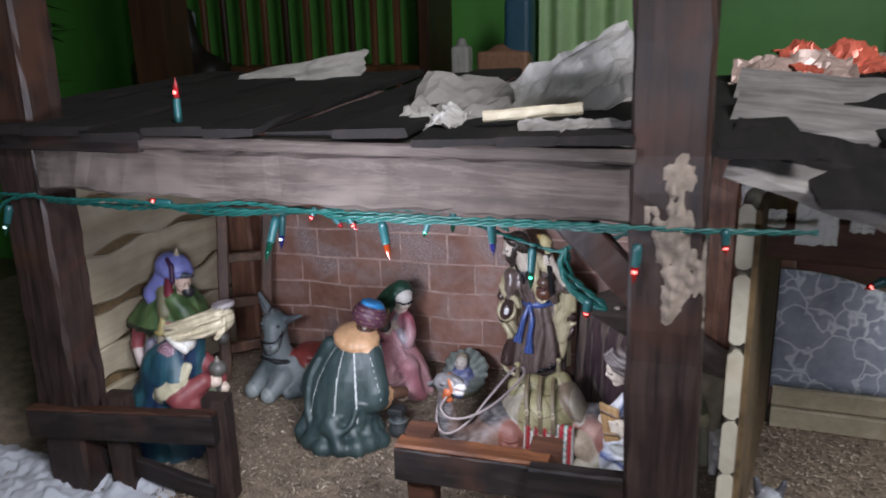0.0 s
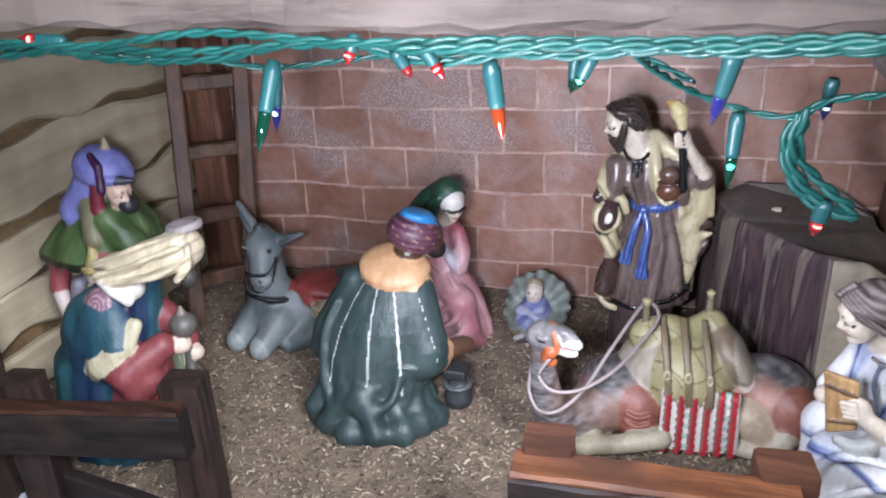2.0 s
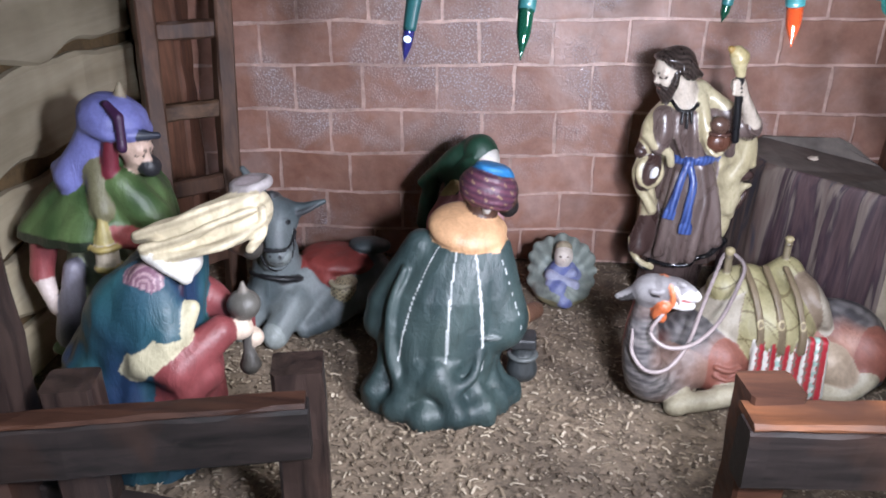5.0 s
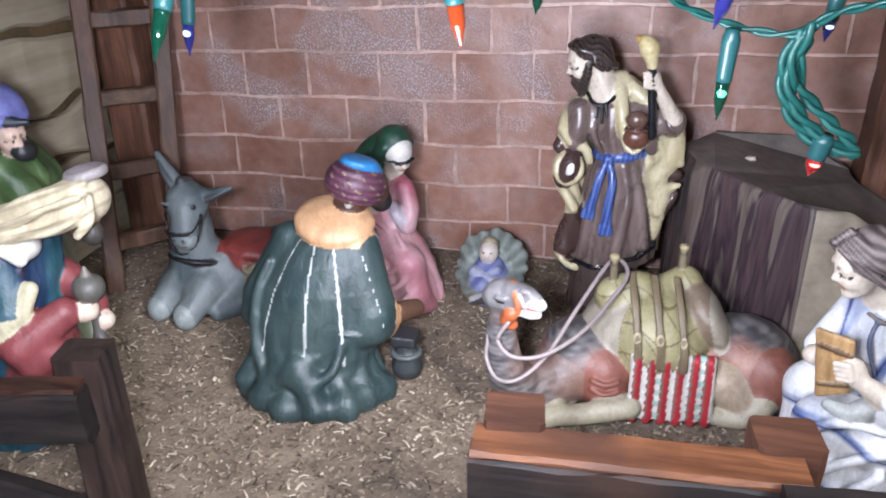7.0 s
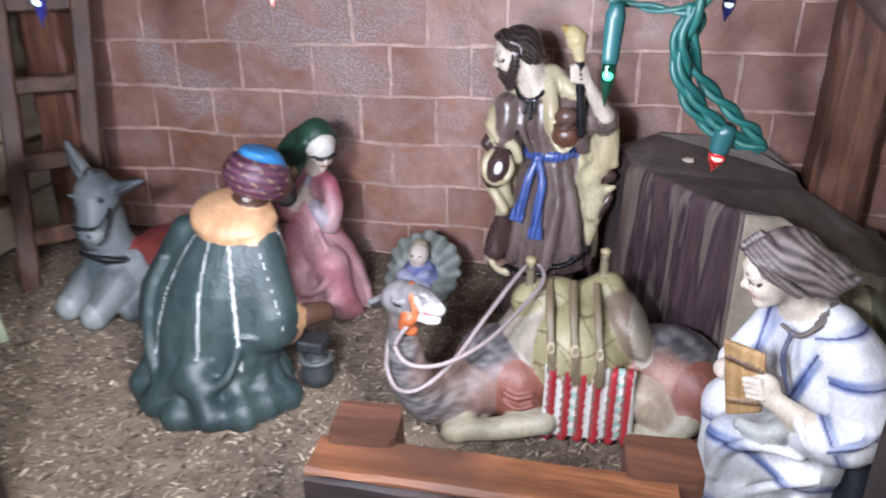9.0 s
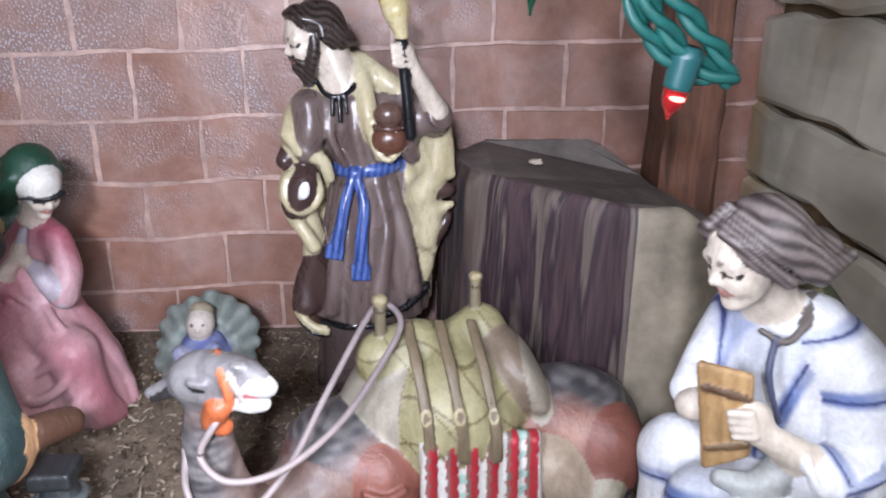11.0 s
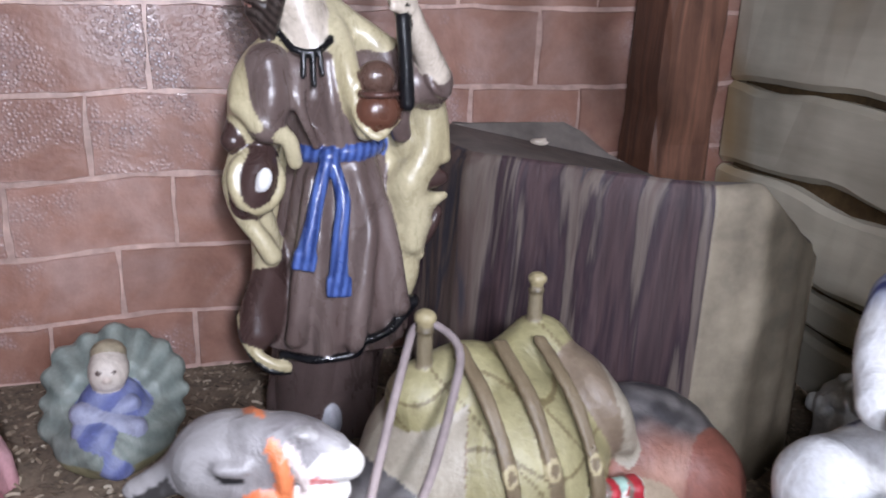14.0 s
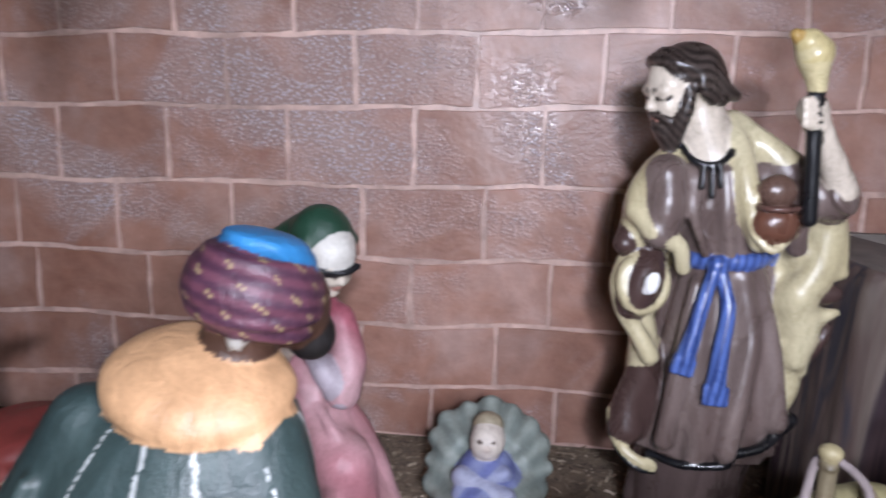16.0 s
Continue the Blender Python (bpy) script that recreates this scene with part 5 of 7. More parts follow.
def king_blue():
    x, y = -0.332, 0.850
    teal, red, cream, gold = (0.018, 0.060, 0.095), (0.205, 0.048, 0.052), (0.50, 0.46, 0.32), (0.50, 0.40, 0.22)

    def cloak(q):
        return blend((0.012, 0.030, 0.075), (0.022, 0.090, 0.105), 0.5 + 0.8 * mottle((q[0], q[1], q[2] * 0.5), 40, 11))

    def headcloth(q):
        s = np.clip(np.sin(q[2] * 620 - q[0] * 200) * 1.5 - 0.5, 0, 1)[:, None]
        return np.array((0.34, 0.29, 0.20)) * s + np.array((0.55, 0.48, 0.34)) * (1 - s)

    p = [
        robe([(0, x - 0.006, y, 0.060, 0.048), (0.01, x - 0.006, y, 0.058, 0.047), (0.04, x - 0.008, y, 0.054, 0.043), (0.08, x - 0.006, y + 0.002, 0.052, 0.039), (0.12, x + 0.012, y + 0.006, 0.038, 0.032),
              (0.15, x + 0.026, y + 0.010, 0.027, 0.025), (0.165, x + 0.034, y + 0.012, 0.014, 0.014)], cloak, 9, 0.06, 14, 0.3, 0.004, 0.4, 17, 0.02),
        cap((x + 0.022, y - 0.020, 0.135), (x + 0.024, y - 0.030, 0.095), 0.017, 0.016, cloak, 0.008),
        ell((x + 0.006, y - 0.014, 0.112), (0.034, 0.026, 0.040), cloak, 0.010, (0, 28, 0)),
        # cream lining of the sleeve and front edge
        ell((x + 0.026, y - 0.037, 0.098), (0.0220, 0.0100, 0.0120), cream, 0.003, (0, -34, 0)),
        cap((x + 0.052, y - 0.022, 0.128), (x + 0.046, y - 0.030, 0.110), 0.0050, 0.0060, cream, 0.004),
        cap((x + 0.030, y - 0.018, 0.142), (x + 0.036, y - 0.030, 0.112), 0.014, 0.012, cloak, 0.006),
        # red under-robe and sleeves
        cap((x + 0.040, y - 0.032, 0.088), (x + 0.066, y - 0.012, 0.106), 0.0155, 0.011, red, 0.004),
        cap((x + 0.046, y - 0.030, 0.074), (x + 0.056, y - 0.022, 0.080), 0.0125, 0.0125, red, 0.005),
        robe([(0.042, x + 0.040, y - 0.008, 0.020, 0.024), (0.055, x + 0.036, y - 0.012, 0.026, 0.028), (0.10, x + 0.042, y - 0.008, 0.022, 0.022)], red, 7, 0.12, 20, 0.2, 0.004),
        cap((x + 0.044, y + 0.022, 0.118), (x + 0.074, y + 0.012, 0.102), 0.012, 0.009, red, 0.003),
        ell((x + 0.076, y - 0.002, 0.104), (0.010, 0.009, 0.008), SKIN, 0.003),
        ell((x + 0.082, y + 0.008, 0.092), (0.008, 0.008, 0.007), SKIN, 0.003),
        # goblet
        cap((x + 0.080, y + 0.002, 0.074), (x + 0.080, y + 0.002, 0.080), 0.008, 0.005, (0.07, 0.065, 0.06), 0.001),
        cap((x + 0.080, y + 0.002, 0.080), (x + 0.080, y + 0.002, 0.112), 0.0035, 0.0035, (0.09, 0.085, 0.08), 0.001),
        ell((x + 0.080, y + 0.002, 0.120), (0.0120, 0.0120, 0.0105), (0.10, 0.095, 0.085), 0.001),
        cap((x + 0.080, y + 0.002, 0.130), (x + 0.080, y + 0.002, 0.137), 0.004, 0.001, (0.16, 0.14, 0.12), 0.002),
        # collar, beard, head
        ell((x + 0.026, y - 0.022, 0.145), (0.0160, 0.0110, 0.0120), lambda q: np.where((np.sin(np.hypot(q[0] - x - 0.026, q[2] - 0.147) * 1900) > 0.35)[:, None], np.array((0.36, 0.24, 0.27)), np.array((0.17, 0.085, 0.125))), 0.002, (15, 20, 0)),
        ring((x + 0.030, y - 0.018, 0.143), 0.0145, 0.0024, (0.03, 0.02, 0.045), 0.001, (65, 10, 0)),
        ell((x + 0.022, y - 0.032, 0.130), (0.0030, 0.0025, 0.0030), (0.02, 0.16, 0.15), 0.001),
        ell((x + 0.048, y - 0.012, 0.157), (0.0110, 0.0120, 0.0115), (0.60, 0.58, 0.54), 0.003),
        ell((x + 0.078, y + 0.012, 0.168), (0.0130, 0.0130, 0.0150), (0.075, 0.040, 0.026), 0.002),
        ell((x + 0.086, y + 0.012, 0.158), (0.008, 0.008, 0.009), (0.05, 0.045, 0.04), 0.002),
        # headcloth sweeping back, crown
        ell((x + 0.084, y + 0.014, 0.182), (0.0185, 0.0180, 0.0160), headcloth, 0.003, (0, -24, 0)),
        strand([(x + 0.086, y + 0.006, 0.188), (x + 0.064, y - 0.002, 0.183), (x + 0.042, y - 0.008, 0.178), (x + 0.016, y - 0.010, 0.171)], 0.0122, 0.0046, headcloth, 0.006),
        strand([(x + 0.090, y - 0.002, 0.178), (x + 0.070, y - 0.010, 0.170), (x + 0.048, y - 0.016, 0.168), (x + 0.026, y - 0.018, 0.164)], 0.0080, 0.0036, headcloth, 0.005),
        strand([(x + 0.096, y + 0.002, 0.198), (x + 0.070, y - 0.008, 0.193), (x + 0.046, y - 0.014, 0.184), (x + 0.018, y - 0.016, 0.174)], 0.0024, 0.0030, headcloth, 0.003),
        strand([(x + 0.097, y - 0.006, 0.191), (x + 0.072, y - 0.015, 0.184), (x + 0.052, y - 0.020, 0.175), (x + 0.024, y - 0.022, 0.168)], 0.0024, 0.0032, headcloth, 0.003),
        strand([(x + 0.100, y - 0.006, 0.182), (x + 0.080, y - 0.017, 0.172), (x + 0.058, y - 0.023, 0.167), (x + 0.034, y - 0.024, 0.162)], 0.0024, 0.0034, headcloth, 0.003),
        strand([(x + 0.100, y + 0.000, 0.190), (x + 0.100, y - 0.004, 0.176), (x + 0.092, y - 0.010, 0.166)], 0.0034, 0.0030, headcloth, 0.002),
        strand([(x + 0.024, y - 0.020, 0.163), (x + 0.040, y - 0.026, 0.158), (x + 0.050, y - 0.022, 0.150)], 0.0036, 0.0050, (0.66, 0.64, 0.60), 0.002),
        ring((x + 0.088, y + 0.016, 0.2005), 0.0120, 0.0030, (0.30, 0.27, 0.27), 0.001, (0, -8, 0), 1.2),
        ell((x + 0.088, y + 0.016, 0.2010), (0.0115, 0.0115, 0.0045), (0.32, 0.27, 0.28), 0.001),
    ]
    return figurine("bowing_figurine", "painted figurine bowing in a blue cloak with cream headcloth", "figurine", p, (-0.405, 0.790, 0), (-0.225, 0.905, 0.215), M_PAINT, 0.0015)


def king_tall():
    x, y = -0.392, 0.930
    green, pale, lilac = (0.040, 0.085, 0.022), (0.30, 0.34, 0.23), (0.165, 0.175, 0.42)

    def cape(q):
        t = np.clip(0.5 + 0.4 * np.sin(np.arctan2(q[1] - y, q[0] - x) * 9 + q[2] * 25) + 0.5 * mottle(q, 60, 17), 0, 1)[:, None]
        c = np.array((0.030, 0.066, 0.020)) * (1 - t) + np.array((0.085, 0.140, 0.050)) * t
        return np.where((q[2] < 0.149)[:, None], np.array((0.010, 0.016, 0.008)), c)

    p = [
        robe([(0, x, y, 0.048, 0.040), (0.06, x, y, 0.045, 0.038), (0.12, x + 0.002, y, 0.038, 0.033), (0.17, x + 0.006, y - 0.004, 0.026, 0.024), (0.19, x + 0.01, y - 0.006, 0.016, 0.016)], pale, 9, 0.10, 6, 0.1, 0.003),
        robe([(0.141, x - 0.004, y - 0.008, 0.062, 0.048), (0.150, x - 0.003, y - 0.008, 0.061, 0.047), (0.172, x + 0.006, y - 0.008, 0.049, 0.038), (0.192, x + 0.016, y - 0.010, 0.028, 0.025), (0.206, x + 0.022, y - 0.012, 0.014, 0.014)], cape, 8, 0.05, 8, 0.4, 0.002),
        cap((x + 0.032, y - 0.034, 0.185), (x + 0.052, y - 0.030, 0.160), 0.012, 0.014, cape, 0.006),
        # arm and hanging sleeve
        cap((x - 0.040, y - 0.028, 0.140), (x - 0.044, y - 0.034, 0.112), 0.010, 0.009, (0.24, 0.055, 0.060), 0.003),
        cap((x - 0.042, y - 0.036, 0.108), (x - 0.032, y - 0.042, 0.088), 0.007, 0.006, (0.50, 0.42, 0.40), 0.003),
        cap((x - 0.016, y - 0.036, 0.118), (x - 0.026, y - 0.042, 0.064), 0.008, 0.011, (0.20, 0.19, 0.24), 0.003),
        ring((x - 0.028, y - 0.043, 0.055), 0.0090, 0.0035, (0.045, 0.10, 0.03), 0.001),
        # goblet and its bearing arm
        cap((x + 0.026, y - 0.042, 0.150), (x + 0.050, y - 0.040, 0.145), 0.009, 0.008, (0.26, 0.06, 0.06), 0.003),
        cap((x + 0.021, y - 0.050, 0.128), (x + 0.021, y - 0.050, 0.142), 0.0085, 0.0090, (0.42, 0.36, 0.28), 0.001),
        ring((x + 0.021, y - 0.050, 0.144), 0.0095, 0.0022, (0.32, 0.25, 0.09), 0.001),
        ring((x + 0.021, y - 0.050, 0.128), 0.0085, 0.0020, (0.32, 0.25, 0.09), 0.001),
        cap((x + 0.021, y - 0.050, 0.148), (x + 0.020, y - 0.049, 0.166), 0.0075, 0.0015, (0.36, 0.30, 0.12), 0.001),
        cap((x + 0.020, y - 0.042, 0.168), (x + 0.018, y - 0.034, 0.195), 0.009, 0.011, (0.15, 0.14, 0.08), 0.002),
        # head, turban
        *head((x + 0.041, y - 0.026, 0.2120), 0.036, -18.0, 18.0, (0.62, 0.44, 0.35)),
        ell((x + 0.053, y - 0.026, 0.197), (0.0075, 0.0095, 0.0075), (0.022, 0.022, 0.026), 0.002),
        cap((x + 0.032, y - 0.038, 0.217), (x + 0.028, y - 0.038, 0.196), 0.0050, 0.0065, (0.16, 0.02, 0.035), 0.002),
        ell((x + 0.028, y - 0.022, 0.2300), (0.0255, 0.0230, 0.0180), lilac, 0.003, (0, 12, 0)),
        ring((x + 0.031, y - 0.023, 0.2245), 0.0205, 0.0045, lilac, 0.002, (0, 10, 0)),
        cap((x + 0.044, y - 0.044, 0.236), (x + 0.044, y - 0.046, 0.216), 0.0036, 0.0036, (0.045, 0.014, 0.050), 0.001),
        cap((x + 0.034, y - 0.040, 0.244), (x + 0.044, y - 0.044, 0.236), 0.0034, 0.0034, (0.045, 0.014, 0.050), 0.001),
        cap((x + 0.050, y - 0.034, 0.221), (x + 0.062, y - 0.026, 0.220), 0.0036, 0.0030, (0.025, 0.030, 0.045), 0.003),
        cap((x + 0.012, y - 0.026, 0.212), (x - 0.006, y - 0.032, 0.190), 0.0150, 0.0125, lilac, 0.006),
        cap((x + 0.004, y - 0.020, 0.205), (x - 0.016, y - 0.028, 0.194), 0.010, 0.006, lilac, 0.004),
        cap((x + 0.036, y - 0.022, 0.246), (x + 0.037, y - 0.022, 0.254), 0.0048, 0.0020, (0.30, 0.25, 0.17), 0.001),
    ]
    return figurine("standing_figurine", "painted figurine with lilac turban and green cape", "figurine", p, (-0.455, 0.87, 0), (-0.315, 0.98, 0.26), M_PAINT, 0.0015)


def shepherd():
    x, y = 0.317, 0.900
    white = (0.76, 0.76, 0.77)

    def cloth(v):
        """White wool with broad washed blue bands, each with a dark centre line."""
        def f(q):
            s = v(q)
            wide = np.clip(1.9 - np.abs(s) * 2.0, 0, 1) * np.clip(0.75 + 0.4 * mottle(q, 35, 52), 0.3, 1)
            line = np.clip(1.5 - np.abs(s + 0.22) * 7, 0, 1)
            base = blend(white, (0.50, 0.53, 0.60), 0.15 + 0.5 * mottle(q, 30, 53))
            return blend(blend(base, (0.13, 0.19, 0.40), wide), (0.030, 0.042, 0.15), line)
        return f

    near = lambda v, period, at: (((v - at) / period + 0.5) % 1.0 - 0.5) * period / 0.0050
    sleeve = cloth(lambda q: near((q[2] - 0.12) * 0.95 - 0.25 * (q[0] - 0.33), 0.027, 0.004))
    lap = cloth(lambda q: near(q[2] + 0.42 * (q[0] - 0.28) + 0.3 * (q[1] - 0.87) + 0.004 * np.sin(q[0] * 110), 0.046, 0.062))
    chest = cloth(lambda q: near(q[0] - 0.25 * (q[2] - 0.13), 0.026, 0.303))
    forearm = cloth(lambda q: near(q[0] + 0.5 * (q[2] - 0.09), 0.030, 0.316))

    def hair(q):
        t = np.clip(0.5 + 0.7 * np.sin(q[0] * 900 + q[2] * 1500 + 4 * np.sin(q[0] * 200 + q[2] * 150)), 0, 1)[:, None]
        return np.array((0.050, 0.038, 0.037)) * (1 - t) + np.array((0.190, 0.155, 0.145)) * t

    p = [
        # seated trunk and robe
        robe([(0, 0.306, y, 0.040, 0.040), (0.03, 0.306, y, 0.040, 0.038), (0.07, 0.310, y, 0.034, 0.032)], lap, 6, 0.06, 9, 0.3, 0.004),
        robe([(0.050, 0.314, y, 0.030, 0.030), (0.09, 0.314, y, 0.029, 0.028), (0.13, 0.308, y - 0.002, 0.027, 0.026), (0.146, 0.303, y - 0.004, 0.022, 0.021), (0.157, 0.298, y - 0.006, 0.012, 0.012)], chest, 6, 0.05, 9, 0.3, 0.004),
        ell((0.338, y - 0.012, 0.034), (0.017, 0.026, 0.042), (0.026, 0.030, 0.042), 0.003),
        # knees and shins under the cloth
        cap((0.306, y - 0.022, 0.060), (0.271, y - 0.024, 0.064), 0.0235, 0.0165, lap, 0.010),
        cap((0.306, y + 0.018, 0.062), (0.270, y + 0.012, 0.068), 0.0220, 0.0165, lap, 0.010),
        cap((0.270, y - 0.024, 0.062), (0.274, y - 0.024, 0.010), 0.0165, 0.0190, lap, 0.010),
        cap((0.269, y + 0.012, 0.066), (0.271, y + 0.010, 0.010), 0.0160, 0.0180, lap, 0.010),
        strand([(0.300, y - 0.048, 0.078), (0.278, y - 0.046, 0.080), (0.262, y - 0.042, 0.070), (0.257, y - 0.038, 0.048)], 0.0028, 0.0034, lap, 0.004),
        strand([(0.312, y - 0.046, 0.062), (0.288, y - 0.048, 0.054), (0.266, y - 0.044, 0.034), (0.258, y - 0.040, 0.012)], 0.0030, 0.0040, lap, 0.004),
        strand([(0.306, y - 0.044, 0.040), (0.292, y - 0.046, 0.026), (0.286, y - 0.044, 0.008)], 0.0034, 0.0044, lap, 0.005),
        strand([(0.294, y - 0.040, 0.092), (0.280, y - 0.042, 0.086), (0.268, y - 0.036, 0.086)], 0.0085, 0.0040, (0.36, 0.37, 0.35), 0.004),
        # wide near sleeve, bent forearm
        strand([(0.312, y - 0.014, 0.142), (0.328, y - 0.022, 0.124), (0.336, y - 0.028, 0.100)], 0.0165, 0.0195, sleeve, 0.006),
        strand([(0.334, y - 0.032, 0.090), (0.322, y - 0.040, 0.086), (0.304, y - 0.044, 0.092)], 0.0165, 0.0120, forearm, 0.005),
        strand([(0.340, y - 0.042, 0.108), (0.330, y - 0.052, 0.096), (0.312, y - 0.054, 0.090)], 0.0020, 0.0020, sleeve, 0.003),
        ring((0.300, y - 0.045, 0.095), 0.0105, 0.0020, white, 0.001, (20, 62, 10)),
        cap((0.302, y - 0.044, 0.096), (0.281, y - 0.042, 0.110), 0.0085, 0.0058, PALE, 0.002),
        ell((0.276, y - 0.040, 0.116), (0.0092, 0.0062, 0.0082), PALE, 0.003, (0, 30, 0)),
        # far sleeve and hand
        strand([(0.290, y + 0.012, 0.140), (0.276, y + 0.004, 0.124), (0.262, y - 0.010, 0.114)], 0.0125, 0.0085, chest, 0.005),
        ell((0.258, y - 0.026, 0.116), (0.0085, 0.0075, 0.0072), PALE, 0.003),
    ]
    for i in range(4):
        p.append(cap((0.272 + 0.001 * i, y - 0.046, 0.1225 - 0.0034 * i), (0.2645 + 0.0012 * i, y - 0.043, 0.1215 - 0.0036 * i), 0.0020, 0.0017, PALE, 0.001))
        p.append(cap((0.2600, y - 0.034, 0.1215 - 0.0034 * i), (0.2665, y - 0.037, 0.1200 - 0.0034 * i), 0.0020, 0.0017, PALE, 0.001))
    # pan pipes: a row of reeds bound twice
    for i in range(7):
        f = i / 6
        p.append(cap((0.2535 + 0.0190 * f, y - 0.037 - 0.002 * f, 0.140 - 0.005 * f), (0.2605 + 0.0155 * f, y - 0.037 - 0.002 * f, 0.094 + 0.006 * f), 0.0021, 0.0021, (0.38, 0.235, 0.105) if i % 2 else (0.31, 0.185, 0.080), 0.0004))
    p += [cap((0.2545, y - 0.0388, 0.1315), (0.2730, y - 0.0408, 0.1260), 0.0015, 0.0015, (0.10, 0.055, 0.030), 0.0004),
          cap((0.2590, y - 0.0388, 0.1030), (0.2745, y - 0.0408, 0.1050), 0.0015, 0.0015, (0.13, 0.075, 0.035), 0.0004),
          # neck and collar
          cap((0.296, y - 0.008, 0.150), (0.283, y - 0.016, 0.170), 0.0125, 0.0105, PALE, 0.003),
          strand([(0.282, y - 0.026, 0.149), (0.291, y - 0.030, 0.1455), (0.302, y - 0.024, 0.152), (0.310, y - 0.012, 0.158)], 0.0017, 0.0017, (0.12, 0.10, 0.09), 0.001),
          strand([(0.287, y - 0.029, 0.147), (0.284, y - 0.033, 0.132), (0.290, y - 0.036, 0.112)], 0.0016, 0.0016, (0.06, 0.07, 0.12), 0.001)]
    c, size, yaw, pitch = (0.2750, y - 0.023, 0.1815), 0.0425, 194.0, 16.0
    at = turned(c, size, yaw, pitch)
    p += head(c, size, yaw, pitch, PALE)
    p += [ell(at(-0.12, 0, 0.20), (0.0178, 0.0168, 0.0142), hair, 0.002, (0, pitch, yaw)), ell(at(-0.42, 0, -0.12), (0.0115, 0.0150, 0.0150), hair, 0.004, (0, pitch, yaw)),
          ell(at(-0.66, 0.02, -0.24), (0.0100, 0.0130, 0.0110), hair, 0.004, (0, pitch - 20, yaw))]
    for side in (-1, 1):
        for i in range(8):
            f = i / 7
            p.append(strand([at(0.36 - 0.22 * f, 0.10 * side, 0.40 + 0.10 * f), at(0.30 - 0.26 * f, 0.27 * side, 0.30 + 0.04 * f), at(0.06 - 0.26 * f, 0.36 * side, 0.16), at(-0.12 - 0.34 * f, 0.38 * side, 0.0 - 0.05 * f),
                             at(-0.28 - 0.30 * f, 0.38 * side, -0.20 + 0.05 * math.sin(i * 2.3)), at(-0.46 - 0.36 * f, 0.33 * side, -0.36 + 0.14 * f)], 0.0027, 0.0024, hair, 0.0007))
        p.append(strand([at(0.30, 0.18 * side, 0.34), at(0.22, 0.30 * side, 0.14), at(0.06, 0.34 * side, -0.04), at(-0.08, 0.36 * side, -0.20)], 0.0032, 0.0030, hair, 0.001))
    # satchel on the back, olive leather and its strap
    p += [ell((x + 0.036, y + 0.048, 0.118), (0.010, 0.020, 0.034), (0.10, 0.105, 0.06), 0.002, (20, -28, 10)),
          cap((x + 0.004, y + 0.030, 0.158), (x + 0.046, y + 0.040, 0.098), 0.0075, 0.0085, (0.34, 0.31, 0.20), 0.003),
          cap((x + 0.046, y + 0.040, 0.098), (x + 0.050, y + 0.036, 0.045), 0.0065, 0.006, (0.24, 0.23, 0.17), 0.003)]
    return figurine("seated_figurine", "painted figurine in white and blue stripes playing pan pipes", "figurine", p, (0.240, 0.835, 0), (0.379, 0.975, 0.212), M_PAINT, 0.0012, lumps=0.0002)


